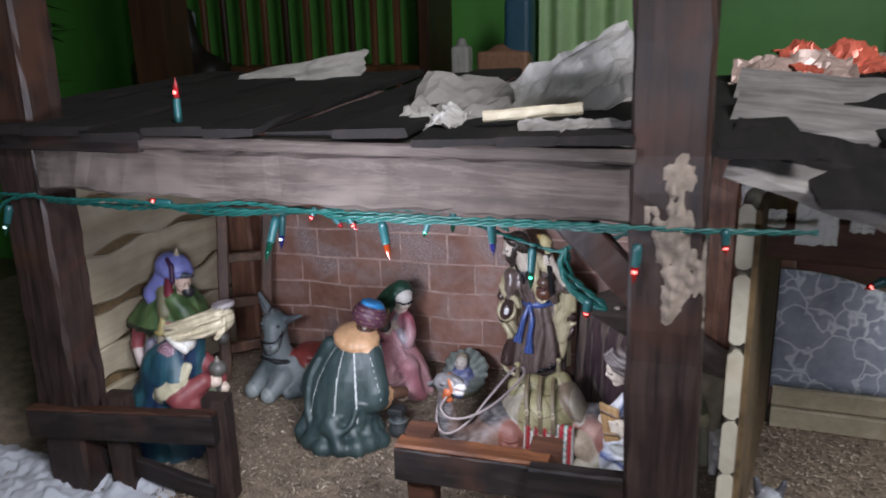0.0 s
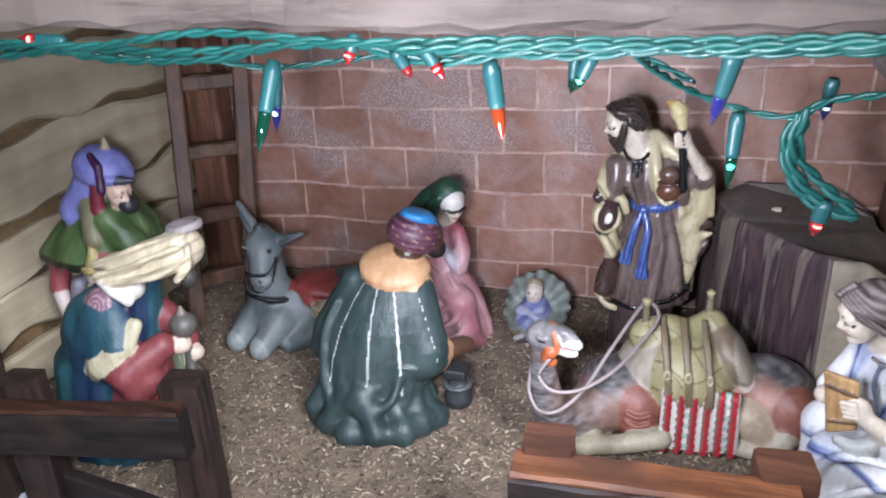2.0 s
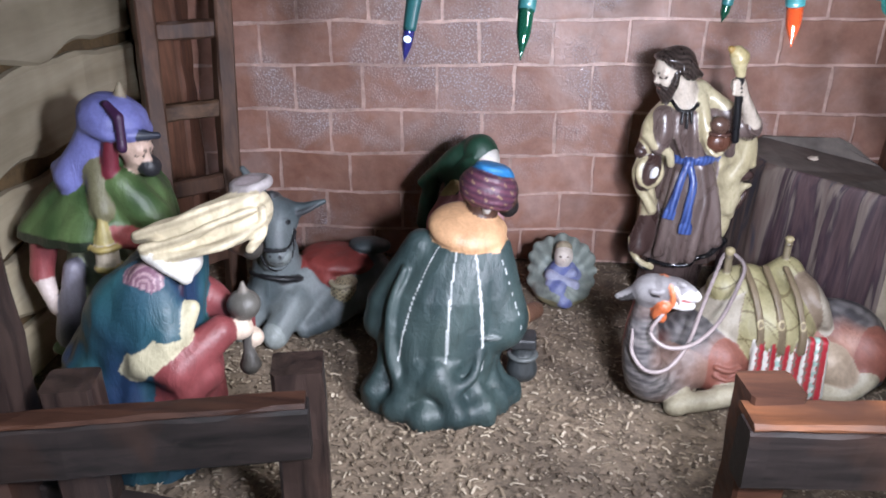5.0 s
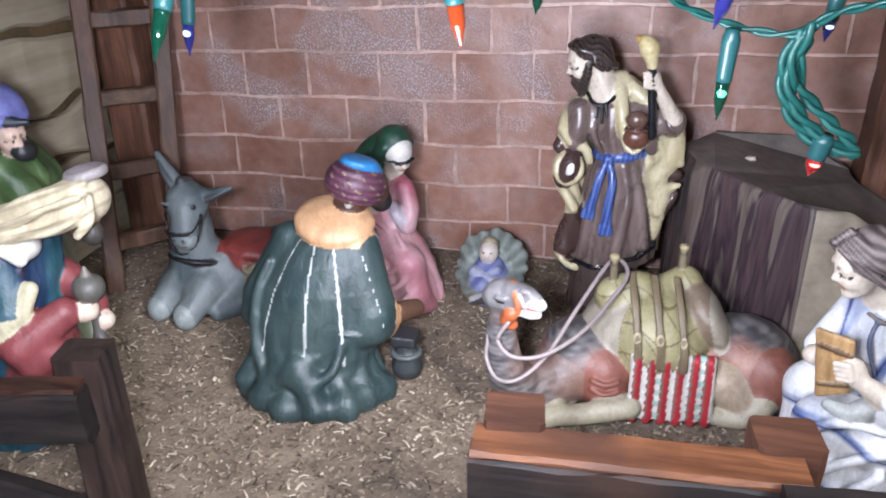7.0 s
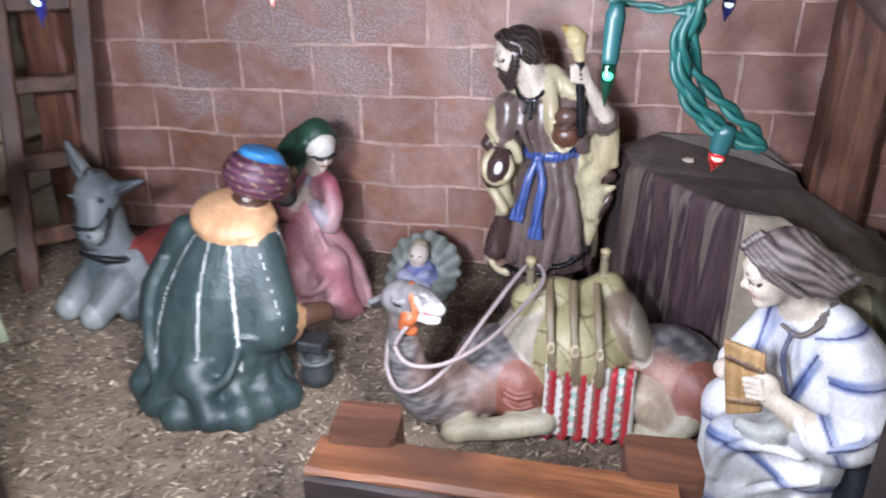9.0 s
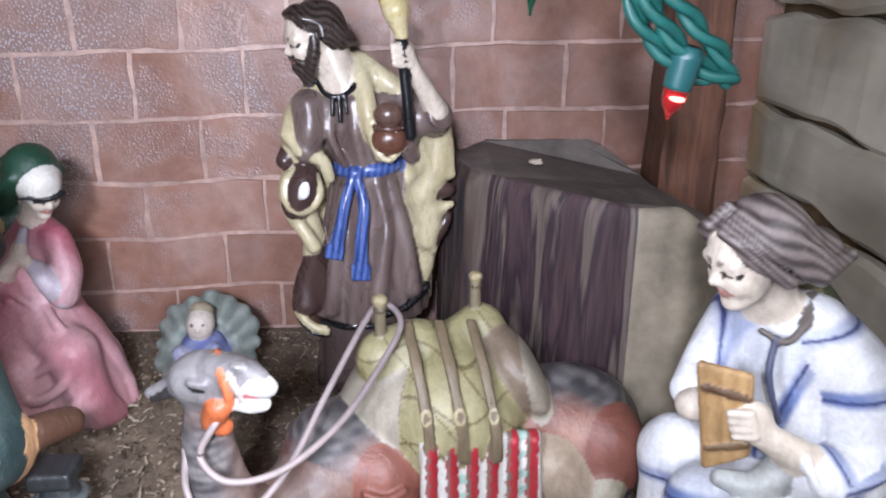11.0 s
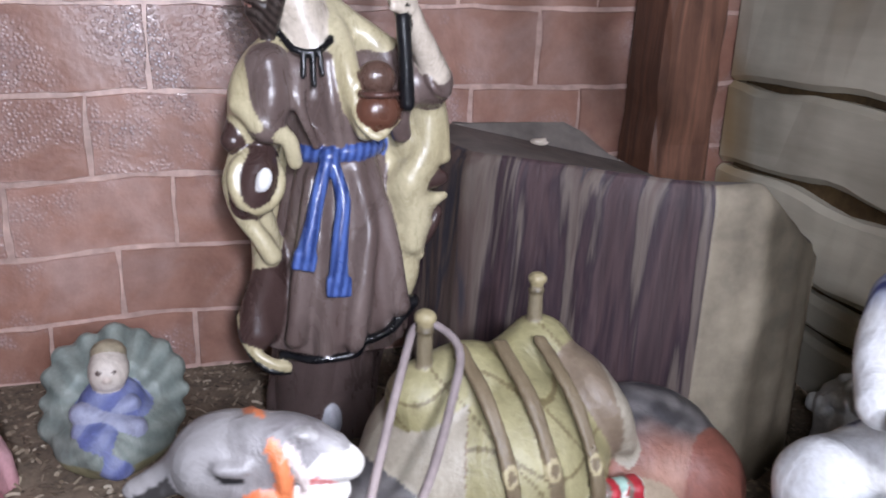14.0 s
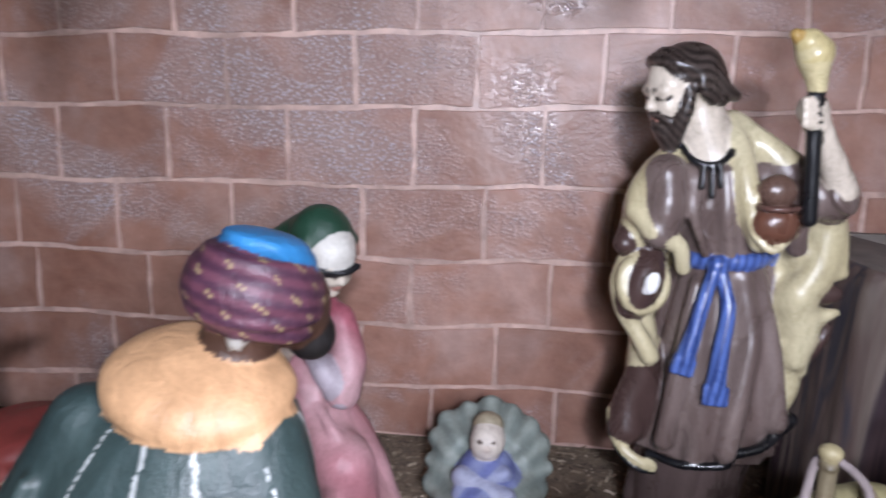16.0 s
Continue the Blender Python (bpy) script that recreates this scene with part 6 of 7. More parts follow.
def infant():
    x, y = 0.002, 1.116

    def shell(q):
        s = np.sin(np.arctan2((q[2] - 0.03) * 1.1, q[0] - x) * 17 + 40 * (q[1] - y)) + 0.6 * np.sin(q[0] * 330 + q[2] * 210)
        t = np.clip(0.5 + 0.45 * s, 0, 1)[:, None]
        c = np.array((0.170, 0.200, 0.182)) * (1 - t) + np.array((0.255, 0.285, 0.255)) * t
        return np.where((q[2] < 0.013)[:, None], np.array((0.22, 0.20, 0.115)), c)

    def swaddle(q):
        s = np.sin(q[0] * 420 - q[2] * 380)
        t = np.clip(0.5 + 0.6 * s, 0, 1)[:, None]
        return np.array((0.110, 0.130, 0.30)) * (1 - t) + np.array((0.185, 0.210, 0.37)) * t

    tilt = (-42, 0, 0)
    p = [ell((x, y - 0.004, 0.016), (0.031, 0.033, 0.020), shell, 0.003), ell((x, y + 0.010, 0.033), (0.034, 0.010, 0.033), shell, 0.004, tilt)]
    for i in range(13):
        a = math.pi * (-0.28 + 1.56 * i / 12)
        r = 0.0050 + 0.0014 * math.sin(i * 2.4)
        p.append(cap((x + 0.022 * math.cos(a), y - 0.002 + 0.012 * math.sin(a), 0.032 + 0.016 * math.sin(a)), (x + (0.032 + 0.001 * (i % 3)) * math.cos(a), y + 0.006 + 0.020 * math.sin(a), 0.033 + 0.025 * math.sin(a)), r, r * 0.95, shell, 0.004))
    p += [
        ell((x, y - 0.012, 0.030), (0.0180, 0.0135, 0.0200), swaddle, 0.003, tilt),
        cap((x - 0.004, y - 0.024, 0.022), (x + 0.002, y - 0.032, 0.012), 0.0120, 0.0080, swaddle, 0.004),
        cap((x - 0.014, y - 0.020, 0.036), (x + 0.012, y - 0.026, 0.028), 0.0050, 0.0050, (0.30, 0.31, 0.42), 0.002),
        cap((x - 0.013, y - 0.024, 0.028), (x + 0.010, y - 0.018, 0.038), 0.0045, 0.0045, (0.24, 0.26, 0.40), 0.002),
        ell((x, y - 0.010, 0.0535), (0.0098, 0.0095, 0.0118), (0.55, 0.48, 0.42), 0.002, tilt),
        ell((x - 0.0036, y - 0.0188, 0.0560), (0.0013, 0.0010, 0.0008), (0.10, 0.07, 0.06), 0.0003),
        ell((x + 0.0036, y - 0.0188, 0.0560), (0.0013, 0.0010, 0.0008), (0.10, 0.07, 0.06), 0.0003),
        ell((x + 0.000, y - 0.0196, 0.0475), (0.0017, 0.0010, 0.0007), (0.28, 0.12, 0.10), 0.0003),
        ell((x + 0.000, y - 0.004, 0.0600), (0.0088, 0.0085, 0.0070), (0.30, 0.25, 0.17), 0.001, tilt),
        ell((x + 0.000, y - 0.0205, 0.0525), (0.0016, 0.0018, 0.0018), (0.55, 0.46, 0.40), 0.002),
        ell((x + 0.002, y - 0.036, 0.012), (0.005, 0.003, 0.005), (0.5, 0.44, 0.4), 0.001),
    ]
    return figurine("infant_figurine", "small painted figurine of an infant in a pale green manger", "figurine", p, (-0.045, 1.070, 0), (0.048, 1.160, 0.078), M_PAINT_MATT, 0.0010)


def donkey():
    x, y = -0.281, 1.030

    def coat(q):
        t = np.clip(0.5 + 0.7 * mottle(q, 60, 31), 0, 1)[:, None]
        return np.array((0.070, 0.090, 0.097)) * (1 - t) + np.array((0.185, 0.210, 0.212)) * t

    pale = (0.25, 0.28, 0.275)
    p = [
        # body lying towards the wall, thick upright neck
        cap((x + 0.008, y + 0.004, 0.034), (x + 0.070, y + 0.040, 0.034), 0.032, 0.032, coat, 0.01),
        ell((x + 0.078, y + 0.040, 0.034), (0.032, 0.030, 0.034), coat, 0.01),
        cap((x - 0.002, y + 0.004, 0.034), (x + 0.004, y - 0.004, 0.108), 0.027, 0.0175, coat, 0.014),
        # head: broad brow, cheeks, drooping muzzle
        ell((x + 0.008, y - 0.010, 0.121), (0.0205, 0.0190, 0.0185), coat, 0.006),
        cap((x + 0.010, y - 0.018, 0.114), (x + 0.0135, y - 0.032, 0.094), 0.0160, 0.0120, coat, 0.006),
        ell((x + 0.0140, y - 0.034, 0.092), (0.0120, 0.0090, 0.0105), pale, 0.003),
        ell((x + 0.0095, y - 0.0425, 0.0945), (0.0014, 0.0012, 0.0018), (0.03, 0.03, 0.035), 0.0006),
        ell((x + 0.0175, y - 0.0425, 0.0945), (0.0014, 0.0012, 0.0018), (0.03, 0.03, 0.035), 0.0006),
        cap((x + 0.0085, y - 0.0415, 0.0880), (x + 0.0190, y - 0.0415, 0.0880), 0.0008, 0.0008, (0.06, 0.06, 0.065), 0.0004),
        # tall ear, and one held out sideways, each with a dark strip along it
        strand([(x - 0.004, y - 0.004, 0.132), (x - 0.014, y - 0.002, 0.148), (x - 0.024, y + 0.002, 0.162)], 0.0082, 0.0030, coat, 0.003),
        strand([(x - 0.007, y - 0.0105, 0.138), (x - 0.014, y - 0.0085, 0.148), (x - 0.020, y - 0.0045, 0.156)], 0.0034, 0.0016, (0.055, 0.06, 0.065), 0.001),
        strand([(x + 0.024, y - 0.006, 0.126), (x + 0.038, y - 0.006, 0.130), (x + 0.052, y - 0.004, 0.135)], 0.0076, 0.0022, coat, 0.003),
        strand([(x + 0.029, y - 0.0120, 0.1255), (x + 0.037, y - 0.0115, 0.128), (x + 0.046, y - 0.008, 0.132)], 0.0030, 0.0014, (0.055, 0.06, 0.065), 0.001),
        strand([(x + 0.004, y - 0.010, 0.141), (x + 0.006, y + 0.008, 0.128), (x + 0.008, y + 0.016, 0.085)], 0.0052, 0.0060, (0.05, 0.052, 0.055), 0.003),
        # folded forelegs with pale round knees
        cap((x - 0.016, y - 0.014, 0.034), (x - 0.026, y - 0.030, 0.014), 0.0155, 0.0130, coat, 0.008),
        cap((x + 0.020, y - 0.018, 0.034), (x + 0.008, y - 0.040, 0.014), 0.0155, 0.0130, coat, 0.008),
        ell((x - 0.027, y - 0.035, 0.013), (0.0115, 0.0115, 0.0130), pale, 0.004),
        ell((x + 0.007, y - 0.045, 0.013), (0.0115, 0.0115, 0.0130), pale, 0.004),
        strand([(x + 0.068, y + 0.006, 0.030), (x + 0.050, y - 0.010, 0.018), (x + 0.032, y - 0.024, 0.010)], 0.0190, 0.0090, coat, 0.008),
        # harness
        ring((x + 0.002, y + 0.002, 0.056), 0.0275, 0.0020, BLACK, 0.001, (-16, 6, 0)),
        strand([(x - 0.0105, y - 0.022, 0.112), (x - 0.002, y - 0.038, 0.101), (x + 0.012, y - 0.0430, 0.1005), (x + 0.025, y - 0.038, 0.102), (x + 0.028, y - 0.022, 0.112)], 0.0013, 0.0013, BLACK, 0.0006),
        strand([(x - 0.0105, y - 0.022, 0.112), (x + 0.000, y - 0.036, 0.086), (x + 0.014, y - 0.042, 0.080), (x + 0.026, y - 0.034, 0.088), (x + 0.028, y - 0.022, 0.112)], 0.0012, 0.0012, BLACK, 0.0006),
        strand([(x - 0.0125, y - 0.016, 0.116), (x - 0.012, y + 0.002, 0.118)], 0.0012, 0.0012, BLACK, 0.0006),
        ell((x - 0.0055, y - 0.0265, 0.1215), (0.0026, 0.0020, 0.0022), BLACK, 0.0008),
        ell((x + 0.0225, y - 0.0255, 0.1215), (0.0026, 0.0020, 0.0022), BLACK, 0.0008),
        cap((x - 0.009, y - 0.0270, 0.1245), (x - 0.001, y - 0.0285, 0.1245), 0.0011, 0.0011, coat, 0.001),
        cap((x + 0.018, y - 0.0280, 0.1245), (x + 0.026, y - 0.0260, 0.1245), 0.0011, 0.0011, coat, 0.001),
        # red saddle cloth with a drooping corner, dark bundle on top
        ell((x + 0.054, y + 0.032, 0.062), (0.036, 0.034, 0.011), (0.20, 0.035, 0.030), 0.002, (0, 6, 25)),
        strand([(x + 0.036, y + 0.010, 0.062), (x + 0.048, y + 0.002, 0.054), (x + 0.060, y + 0.004, 0.046)], 0.0080, 0.0070, (0.22, 0.040, 0.034), 0.004),
        ell((x + 0.086, y + 0.044, 0.072), (0.022, 0.016, 0.007), (0.05, 0.065, 0.07), 0.002, (0, 8, 20)),
        # basket
        cap((x + 0.066, y - 0.002, 0.024), (x + 0.066, y - 0.002, 0.044), 0.0095, 0.0120, lambda q: np.where((np.sin(q[2] * 1400) * np.sin(np.arctan2(q[1] - y, q[0] - x - 0.066) * 14) > -0.25)[:, None], np.array((0.40, 0.34, 0.22)), np.array((0.10, 0.075, 0.04))), 0.001),
        ring((x + 0.066, y - 0.002, 0.052), 0.0115, 0.0022, (0.40, 0.35, 0.24), 0.001),
    ]
    return figurine("donkey_figurine", "small painted grey donkey figurine with red saddle cloth", "figurine", p, (-0.345, 0.972, 0), (-0.168, 1.108, 0.170), M_PAINT_MATT, 0.0013)


def camel():
    red = (0.235, 0.085, 0.060)

    def fur(q):
        fine = mottle((q[0] * 0.7, q[1], q[2] * 2.2), 170, 21)
        return blend((0.062, 0.058, 0.062), (0.200, 0.185, 0.182), 0.5 + 0.75 * fine)

    def hide(q):
        skin = blend((0.190, 0.062, 0.042), (0.350, 0.190, 0.140), 0.5 + 0.8 * mottle(q, 48, 22))
        up = (q[2] - 0.052) * 60 + 1.2 * mottle(q, 38, 23) + 0.7 * np.clip((q[0] - 0.245) * 60, -1, 1) + 1.6 * np.clip((0.135 - q[0]) * 40, 0, 1) * (q[2] > 0.030)
        return blend(skin, fur(q), 0.5 + up)

    def throat(q):
        return blend(fur(q), (0.25, 0.145, 0.110), 0.25 + 0.7 * mottle(q, 40, 24) + (q[0] - 0.062) * 22)

    def face(q):
        return blend((0.125, 0.115, 0.118), (0.235, 0.225, 0.225), 0.5 + 0.6 * mottle(q, 70, 26))

    pale, cream, muzzle = (0.38, 0.34, 0.245), (0.34, 0.30, 0.235), (0.52, 0.50, 0.48)

    def fringe(q):
        s = (q[0] * 95 + 0.3 + 0.035 * np.sin(q[2] * 900)) % 1.0
        row = np.floor(q[0] * 95 + 0.3)
        c = np.where((s < 0.40)[:, None], np.array((0.60, 0.58, 0.53)), np.array((0.36, 0.030, 0.036)))
        c = np.where(((s > 0.44) & (s < 0.58))[:, None], np.array((0.16, 0.125, 0.10)), c)
        c = np.where(((s < 0.40) & (row % 3 == 1) & (np.sin(q[2] * 650) > 0.2))[:, None], np.array((0.30, 0.44, 0.38)), c)
        tassel = (q[2] < 0.016) & ((s > 0.62) | (s < 0.05)) | (q[2] > 0.044) & (s > 0.60)
        return np.where(tassel[:, None], np.array((0.38, 0.022, 0.034)), c)

    def canvas(q):
        line = np.abs(((q[2] * 46 + 0.22 * np.sin(q[0] * 120)) % 1.0) - 0.5) < 0.035
        cross = np.abs(((q[2] * 30 + q[0] * 34) % 1.0) - 0.5) < 0.022
        c = blend((0.25, 0.222, 0.110), (0.335, 0.300, 0.165), 0.5 + 0.6 * mottle(q, 45, 27))
        return np.where((line | cross)[:, None], np.array((0.150, 0.118, 0.055)), c)

    p = [
        # reclining body
        cap((0.105, 0.968, 0.034), (0.225, 0.990, 0.034), 0.033, 0.034, hide, 0.01),
        ell((0.235, 0.985, 0.036), (0.042, 0.036, 0.038), hide, 0.01),
        ell((0.160, 0.984, 0.058), (0.046, 0.030, 0.040), hide, 0.01),
        # chest, then the neck rising and turning back
        strand([(0.104, 0.960, 0.030), (0.082, 0.944, 0.022), (0.064, 0.926, 0.026), (0.053, 0.913, 0.048), (0.049, 0.908, 0.076), (0.050, 0.906, 0.108)], 0.0270, 0.0088, throat, 0.008),
        strand([(0.043, 0.916, 0.104), (0.039, 0.916, 0.074), (0.044, 0.920, 0.042), (0.060, 0.930, 0.018)], 0.0026, 0.0044, red, 0.004),
        # head: skull, cheek, drooping lips, open mouth
        ell((0.0500, 0.9030, 0.1195), (0.0145, 0.0122, 0.0126), face, 0.006, (0, 8, 0)),
        strand([(0.0550, 0.9005, 0.1212), (0.0634, 0.8971, 0.1241), (0.0701, 0.8946, 0.1241)], 0.0110, 0.0084, face, 0.004),
        strand([(0.0690, 0.8915, 0.1235), (0.0740, 0.8898, 0.1232), (0.0800, 0.8880, 0.1228)], 0.0050, 0.0044, muzzle, 0.002),
        strand([(0.0580, 0.8960, 0.1285), (0.0680, 0.8925, 0.1292), (0.0765, 0.8900, 0.1270)], 0.0062, 0.0040, face, 0.003),
        strand([(0.0670, 0.8922, 0.1140), (0.0720, 0.8905, 0.1132), (0.0775, 0.8888, 0.1148)], 0.0042, 0.0034, muzzle, 0.002),
        strand([(0.0668, 0.8912, 0.1220), (0.0727, 0.8891, 0.1208), (0.0777, 0.8879, 0.1216)], 0.0032, 0.0026, (0.50, 0.15, 0.15), 0.001),
        ell((0.0685, 0.8879, 0.1325), (0.0032, 0.0022, 0.0016), (0.25, 0.24, 0.24), 0.001, (0, 10, 0)),
        strand([(0.0416, 0.9055, 0.1187), (0.0332, 0.9064, 0.1136), (0.0265, 0.9072, 0.1111)], 0.0058, 0.0028, face, 0.003),
        strand([(0.0382, 0.9022, 0.1157), (0.0332, 0.9026, 0.1124), (0.0281, 0.9038, 0.1098)], 0.0030, 0.0016, (0.02, 0.018, 0.018), 0.001),
        strand([(0.0483, 0.8911, 0.1224), (0.0517, 0.8904, 0.1212), (0.0546, 0.8907, 0.1220)], 0.0012, 0.0012, BLACK, 0.0006),
        strand([(0.0475, 0.8904, 0.1245), (0.0517, 0.8894, 0.1241), (0.0554, 0.8897, 0.1245)], 0.0018, 0.0018, face, 0.001),
        # orange bridle with its grey strap
        ring((0.0605, 0.8988, 0.1216), 0.0120, 0.0016, (0.45, 0.13, 0.05), 0.001, (0, 80, 14)),
        ring((0.0647, 0.8975, 0.1216), 0.0119, 0.0010, (0.42, 0.36, 0.34), 0.001, (0, 74, 14)),
        strand([(0.0584, 0.8904, 0.1119), (0.0550, 0.8938, 0.1044), (0.0584, 0.8959, 0.1002)], 0.0054, 0.0046, (0.40, 0.10, 0.035), 0.002),
        # folded legs and feet
        cap((0.078, 0.940, 0.016), (0.090, 0.922, 0.010), 0.012, 0.010, pale, 0.006),
        strand([(0.086, 0.914, 0.009), (0.106, 0.918, 0.010), (0.126, 0.924, 0.012), (0.148, 0.930, 0.016)], 0.0080, 0.0095, pale, 0.004),
        cap((0.072, 0.936, 0.009), (0.098, 0.938, 0.010), 0.0085, 0.0080, pale, 0.004),
        ell((0.085, 0.912, 0.008), (0.010, 0.0075, 0.0085), pale, 0.002),
        ell((0.126, 0.946, 0.028), (0.021, 0.016, 0.026), red, 0.006),
        strand([(0.118, 0.930, 0.036), (0.128, 0.928, 0.034), (0.138, 0.932, 0.036)], 0.0020, 0.0020, red, 0.002),
        strand([(0.118, 0.930, 0.028), (0.128, 0.927, 0.026), (0.138, 0.931, 0.028)], 0.0020, 0.0020, red, 0.002),
        cap((0.218, 0.955, 0.032), (0.236, 0.948, 0.016), 0.018, 0.012, (0.36, 0.28, 0.20), 0.008),
        strand([(0.248, 0.944, 0.022), (0.232, 0.940, 0.010), (0.212, 0.942, 0.009)], 0.0085, 0.0070, pale, 0.004),
        strand([(0.258, 0.946, 0.020), (0.246, 0.940, 0.012)], 0.0030, 0.0026, (0.03, 0.03, 0.035), 0.001),
        ell((0.252, 0.962, 0.034), (0.022, 0.020, 0.028), red, 0.008),
        # cream pad, brown rim and the olive pack over the hump
        ell((0.156, 0.984, 0.057), (0.053, 0.042, 0.041), cream, 0.003, (0, -4, 8)),
        ell((0.161, 0.981, 0.059), (0.0475, 0.0425, 0.0395), (0.20, 0.145, 0.095), 0.002, (0, -6, 8)),
        ell((0.164, 0.978, 0.058), (0.0430, 0.0455, 0.0415), canvas, 0.002, (0, -4, 8)),
        strand([(0.128, 0.976, 0.090), (0.146, 0.980, 0.094), (0.164, 0.984, 0.091), (0.182, 0.989, 0.100)], 0.0150, 0.0140, canvas, 0.006),
        ell((0.198, 0.980, 0.080), (0.0140, 0.0290, 0.0260), (0.20, 0.15, 0.105), 0.004, (0, -26, 6)),
        ell((0.2045, 0.981, 0.077), (0.0105, 0.0300, 0.0270), cream, 0.002, (0, -26, 6)),
        block((0.178, 0.9375, 0.034), (0.032, 0.0040, 0.028), fringe, 0.001, (-8, 0, 6), 0.003),
    ]
    for i in range(6):
        p.append(cap((0.151 + i * 0.0108, 0.9350 + 0.001 * i, 0.058), (0.150 + i * 0.0112, 0.9310 + 0.0012 * i, 0.010), 0.0038, 0.0048, fringe, 0.002))
        p.append(cap((0.150 + i * 0.0112, 0.9305 + 0.0012 * i, 0.013), (0.150 + i * 0.0112, 0.9295 + 0.0012 * i, 0.006), 0.0022, 0.0040, (0.36, 0.022, 0.034), 0.001))
    for i, sx in enumerate((0.146, 0.163, 0.180)):
        strap = (0.165, 0.125, 0.075)
        line = [(sx - 0.006, 0.974, 0.1105), (sx - 0.003, 0.954, 0.1000), (sx, 0.9415, 0.086), (sx + 0.003, 0.9345, 0.069), (sx + 0.004, 0.9330, 0.052)]
        p.append(strand(line, 0.0018, 0.0018, strap, 0.0008))
        p.append(strand([(a + 0.0026, b, c) for a, b, c in line], 0.0016, 0.0016, strap, 0.0008))
        p.append(ring((sx + 0.0030, 0.9355, 0.076), 0.0034, 0.0009, (0.40, 0.34, 0.20), 0.0005, (72, 0, 0), 1.0, 0.75))
    for kx, ky, kz in ((0.1270, 0.974, 0.124), (0.1790, 0.988, 0.131)):
        p += [cap((kx, ky, 0.100), (kx, ky, kz - 0.004), 0.0036, 0.0030, (0.16, 0.13, 0.08), 0.001), ell((kx, ky, kz), (0.0042, 0.0042, 0.0030), (0.30, 0.25, 0.14), 0.001), ring((kx, ky, kz - 0.005), 0.0030, 0.0009, (0.09, 0.07, 0.04), 0.0005)]
    return figurine("camel_figurine", "painted resting camel figurine with olive packs and red fringe", "figurine", p, (0.012, 0.872, 0), (0.285, 1.03, 0.136), M_PAINT, 0.0012, lumps=0.0003)


def rein():
    pts = smooth_path([(0.0580, 0.8880, 0.108), (0.0500, 0.8860, 0.092), (0.0620, 0.8800, 0.083), (0.0840, 0.8870, 0.083), (0.108, 0.912, 0.090), (0.128, 0.944, 0.104), (0.1375, 0.964, 0.114), (0.1330, 0.978, 0.1185), (0.1250, 0.979, 0.1185), (0.1170, 0.966, 0.112), (0.1000, 0.934, 0.092), (0.0840, 0.904, 0.072), (0.0660, 0.8860, 0.060), (0.0500, 0.8860, 0.058), (0.0400, 0.8960, 0.068), (0.0400, 0.9020, 0.086)])
    return tagged(part("camel_rein", tube(pts, 0.0017, 7), plain("grey_rein_cord", (0.25, 0.205, 0.20), 0.5, scale=200), smooth=True), "thin grey cord rein looped round the camel's saddle knob", "rein")


def lamb():
    x, y = 0.388, 1.004
    wool = (0.62, 0.60, 0.58)
    p = [ell((x, y, 0.028), (0.018, 0.026, 0.022), wool, 0.004), cap((x, y, 0.03), (x - 0.006, y - 0.016, 0.046), 0.010, 0.009, wool, 0.005), ell((x - 0.008, y - 0.022, 0.050), (0.008, 0.011, 0.008), wool, 0.003),
         cap((x - 0.014, y - 0.014, 0.054), (x - 0.020, y - 0.014, 0.050), 0.003, 0.002, wool, 0.002), cap((x, y - 0.014, 0.054), (x + 0.006, y - 0.014, 0.050), 0.003, 0.002, wool, 0.002)]
    p += [cap((x + sx, y + sy, 0.0), (x + sx * 0.8, y + sy * 0.8, 0.02), 0.005, 0.006, wool, 0.003) for sx in (-0.010, 0.010) for sy in (-0.016, 0.016)]
    rng = random.Random(2)
    for i in range(40):
        a, b = rng.uniform(0, 6.28), rng.uniform(-0.3, 1.3)
        p.append(ell((x + 0.018 * math.cos(a) * math.cos(b), y + 0.026 * math.sin(a) * math.cos(b), 0.028 + 0.022 * math.sin(b)), (0.0042,) * 3, wool, 0.001))
    return figurine("lamb_figurine", "tiny white painted lamb figurine beside the plank side", "figurine", p, (0.362, 0.965, 0), (0.416, 1.04, 0.066), M_PAINT_MATT, 0.0012)


joseph()
mary()
king_green()
blue = king_blue()
blue.matrix_world = Matrix.Translation((0.006, -0.015, 0)) @ Matrix.Diagonal((1, 1, 1.06, 1))
tall = king_tall()
tall.matrix_world = Matrix.Translation((0.010, -0.006, 0)) @ Matrix.Diagonal((1, 1, 1.05, 1))
shepherd()
infant()
donkey()
camel()
rein()
lamb()


# ---- fairy lights ----
lights = thing("fairy_light_string", "green fairy light string draped under the front beam", "fairy lights")


def cable(points, turns=190.0, gap=0.0013, r=0.0013):
    path = smooth_path(points, 14)
    s, walked = 0.0, [0.0]
    for a, b in zip(path, path[1:]):
        s += (b - a).length
        walked.append(s)
    for k in range(2):
        out = []
        for i, p in enumerate(path):
            d = (path[min(i + 1, len(path) - 1)] - path[max(i - 1, 0)]).normalized()
            u = d.cross(Vector((0.1, 0.3, 0.95)))
            u = u.normalized() if u.length > 0.05 else Vector((1, 0, 0))
            v = u.cross(d)
            a = walked[i] * turns + k * math.pi
            out.append(p + gap * (math.cos(a) * u + math.sin(a) * v))
        part("cable", tube(out, r, 6), M_WIRE, lights, smooth=True)


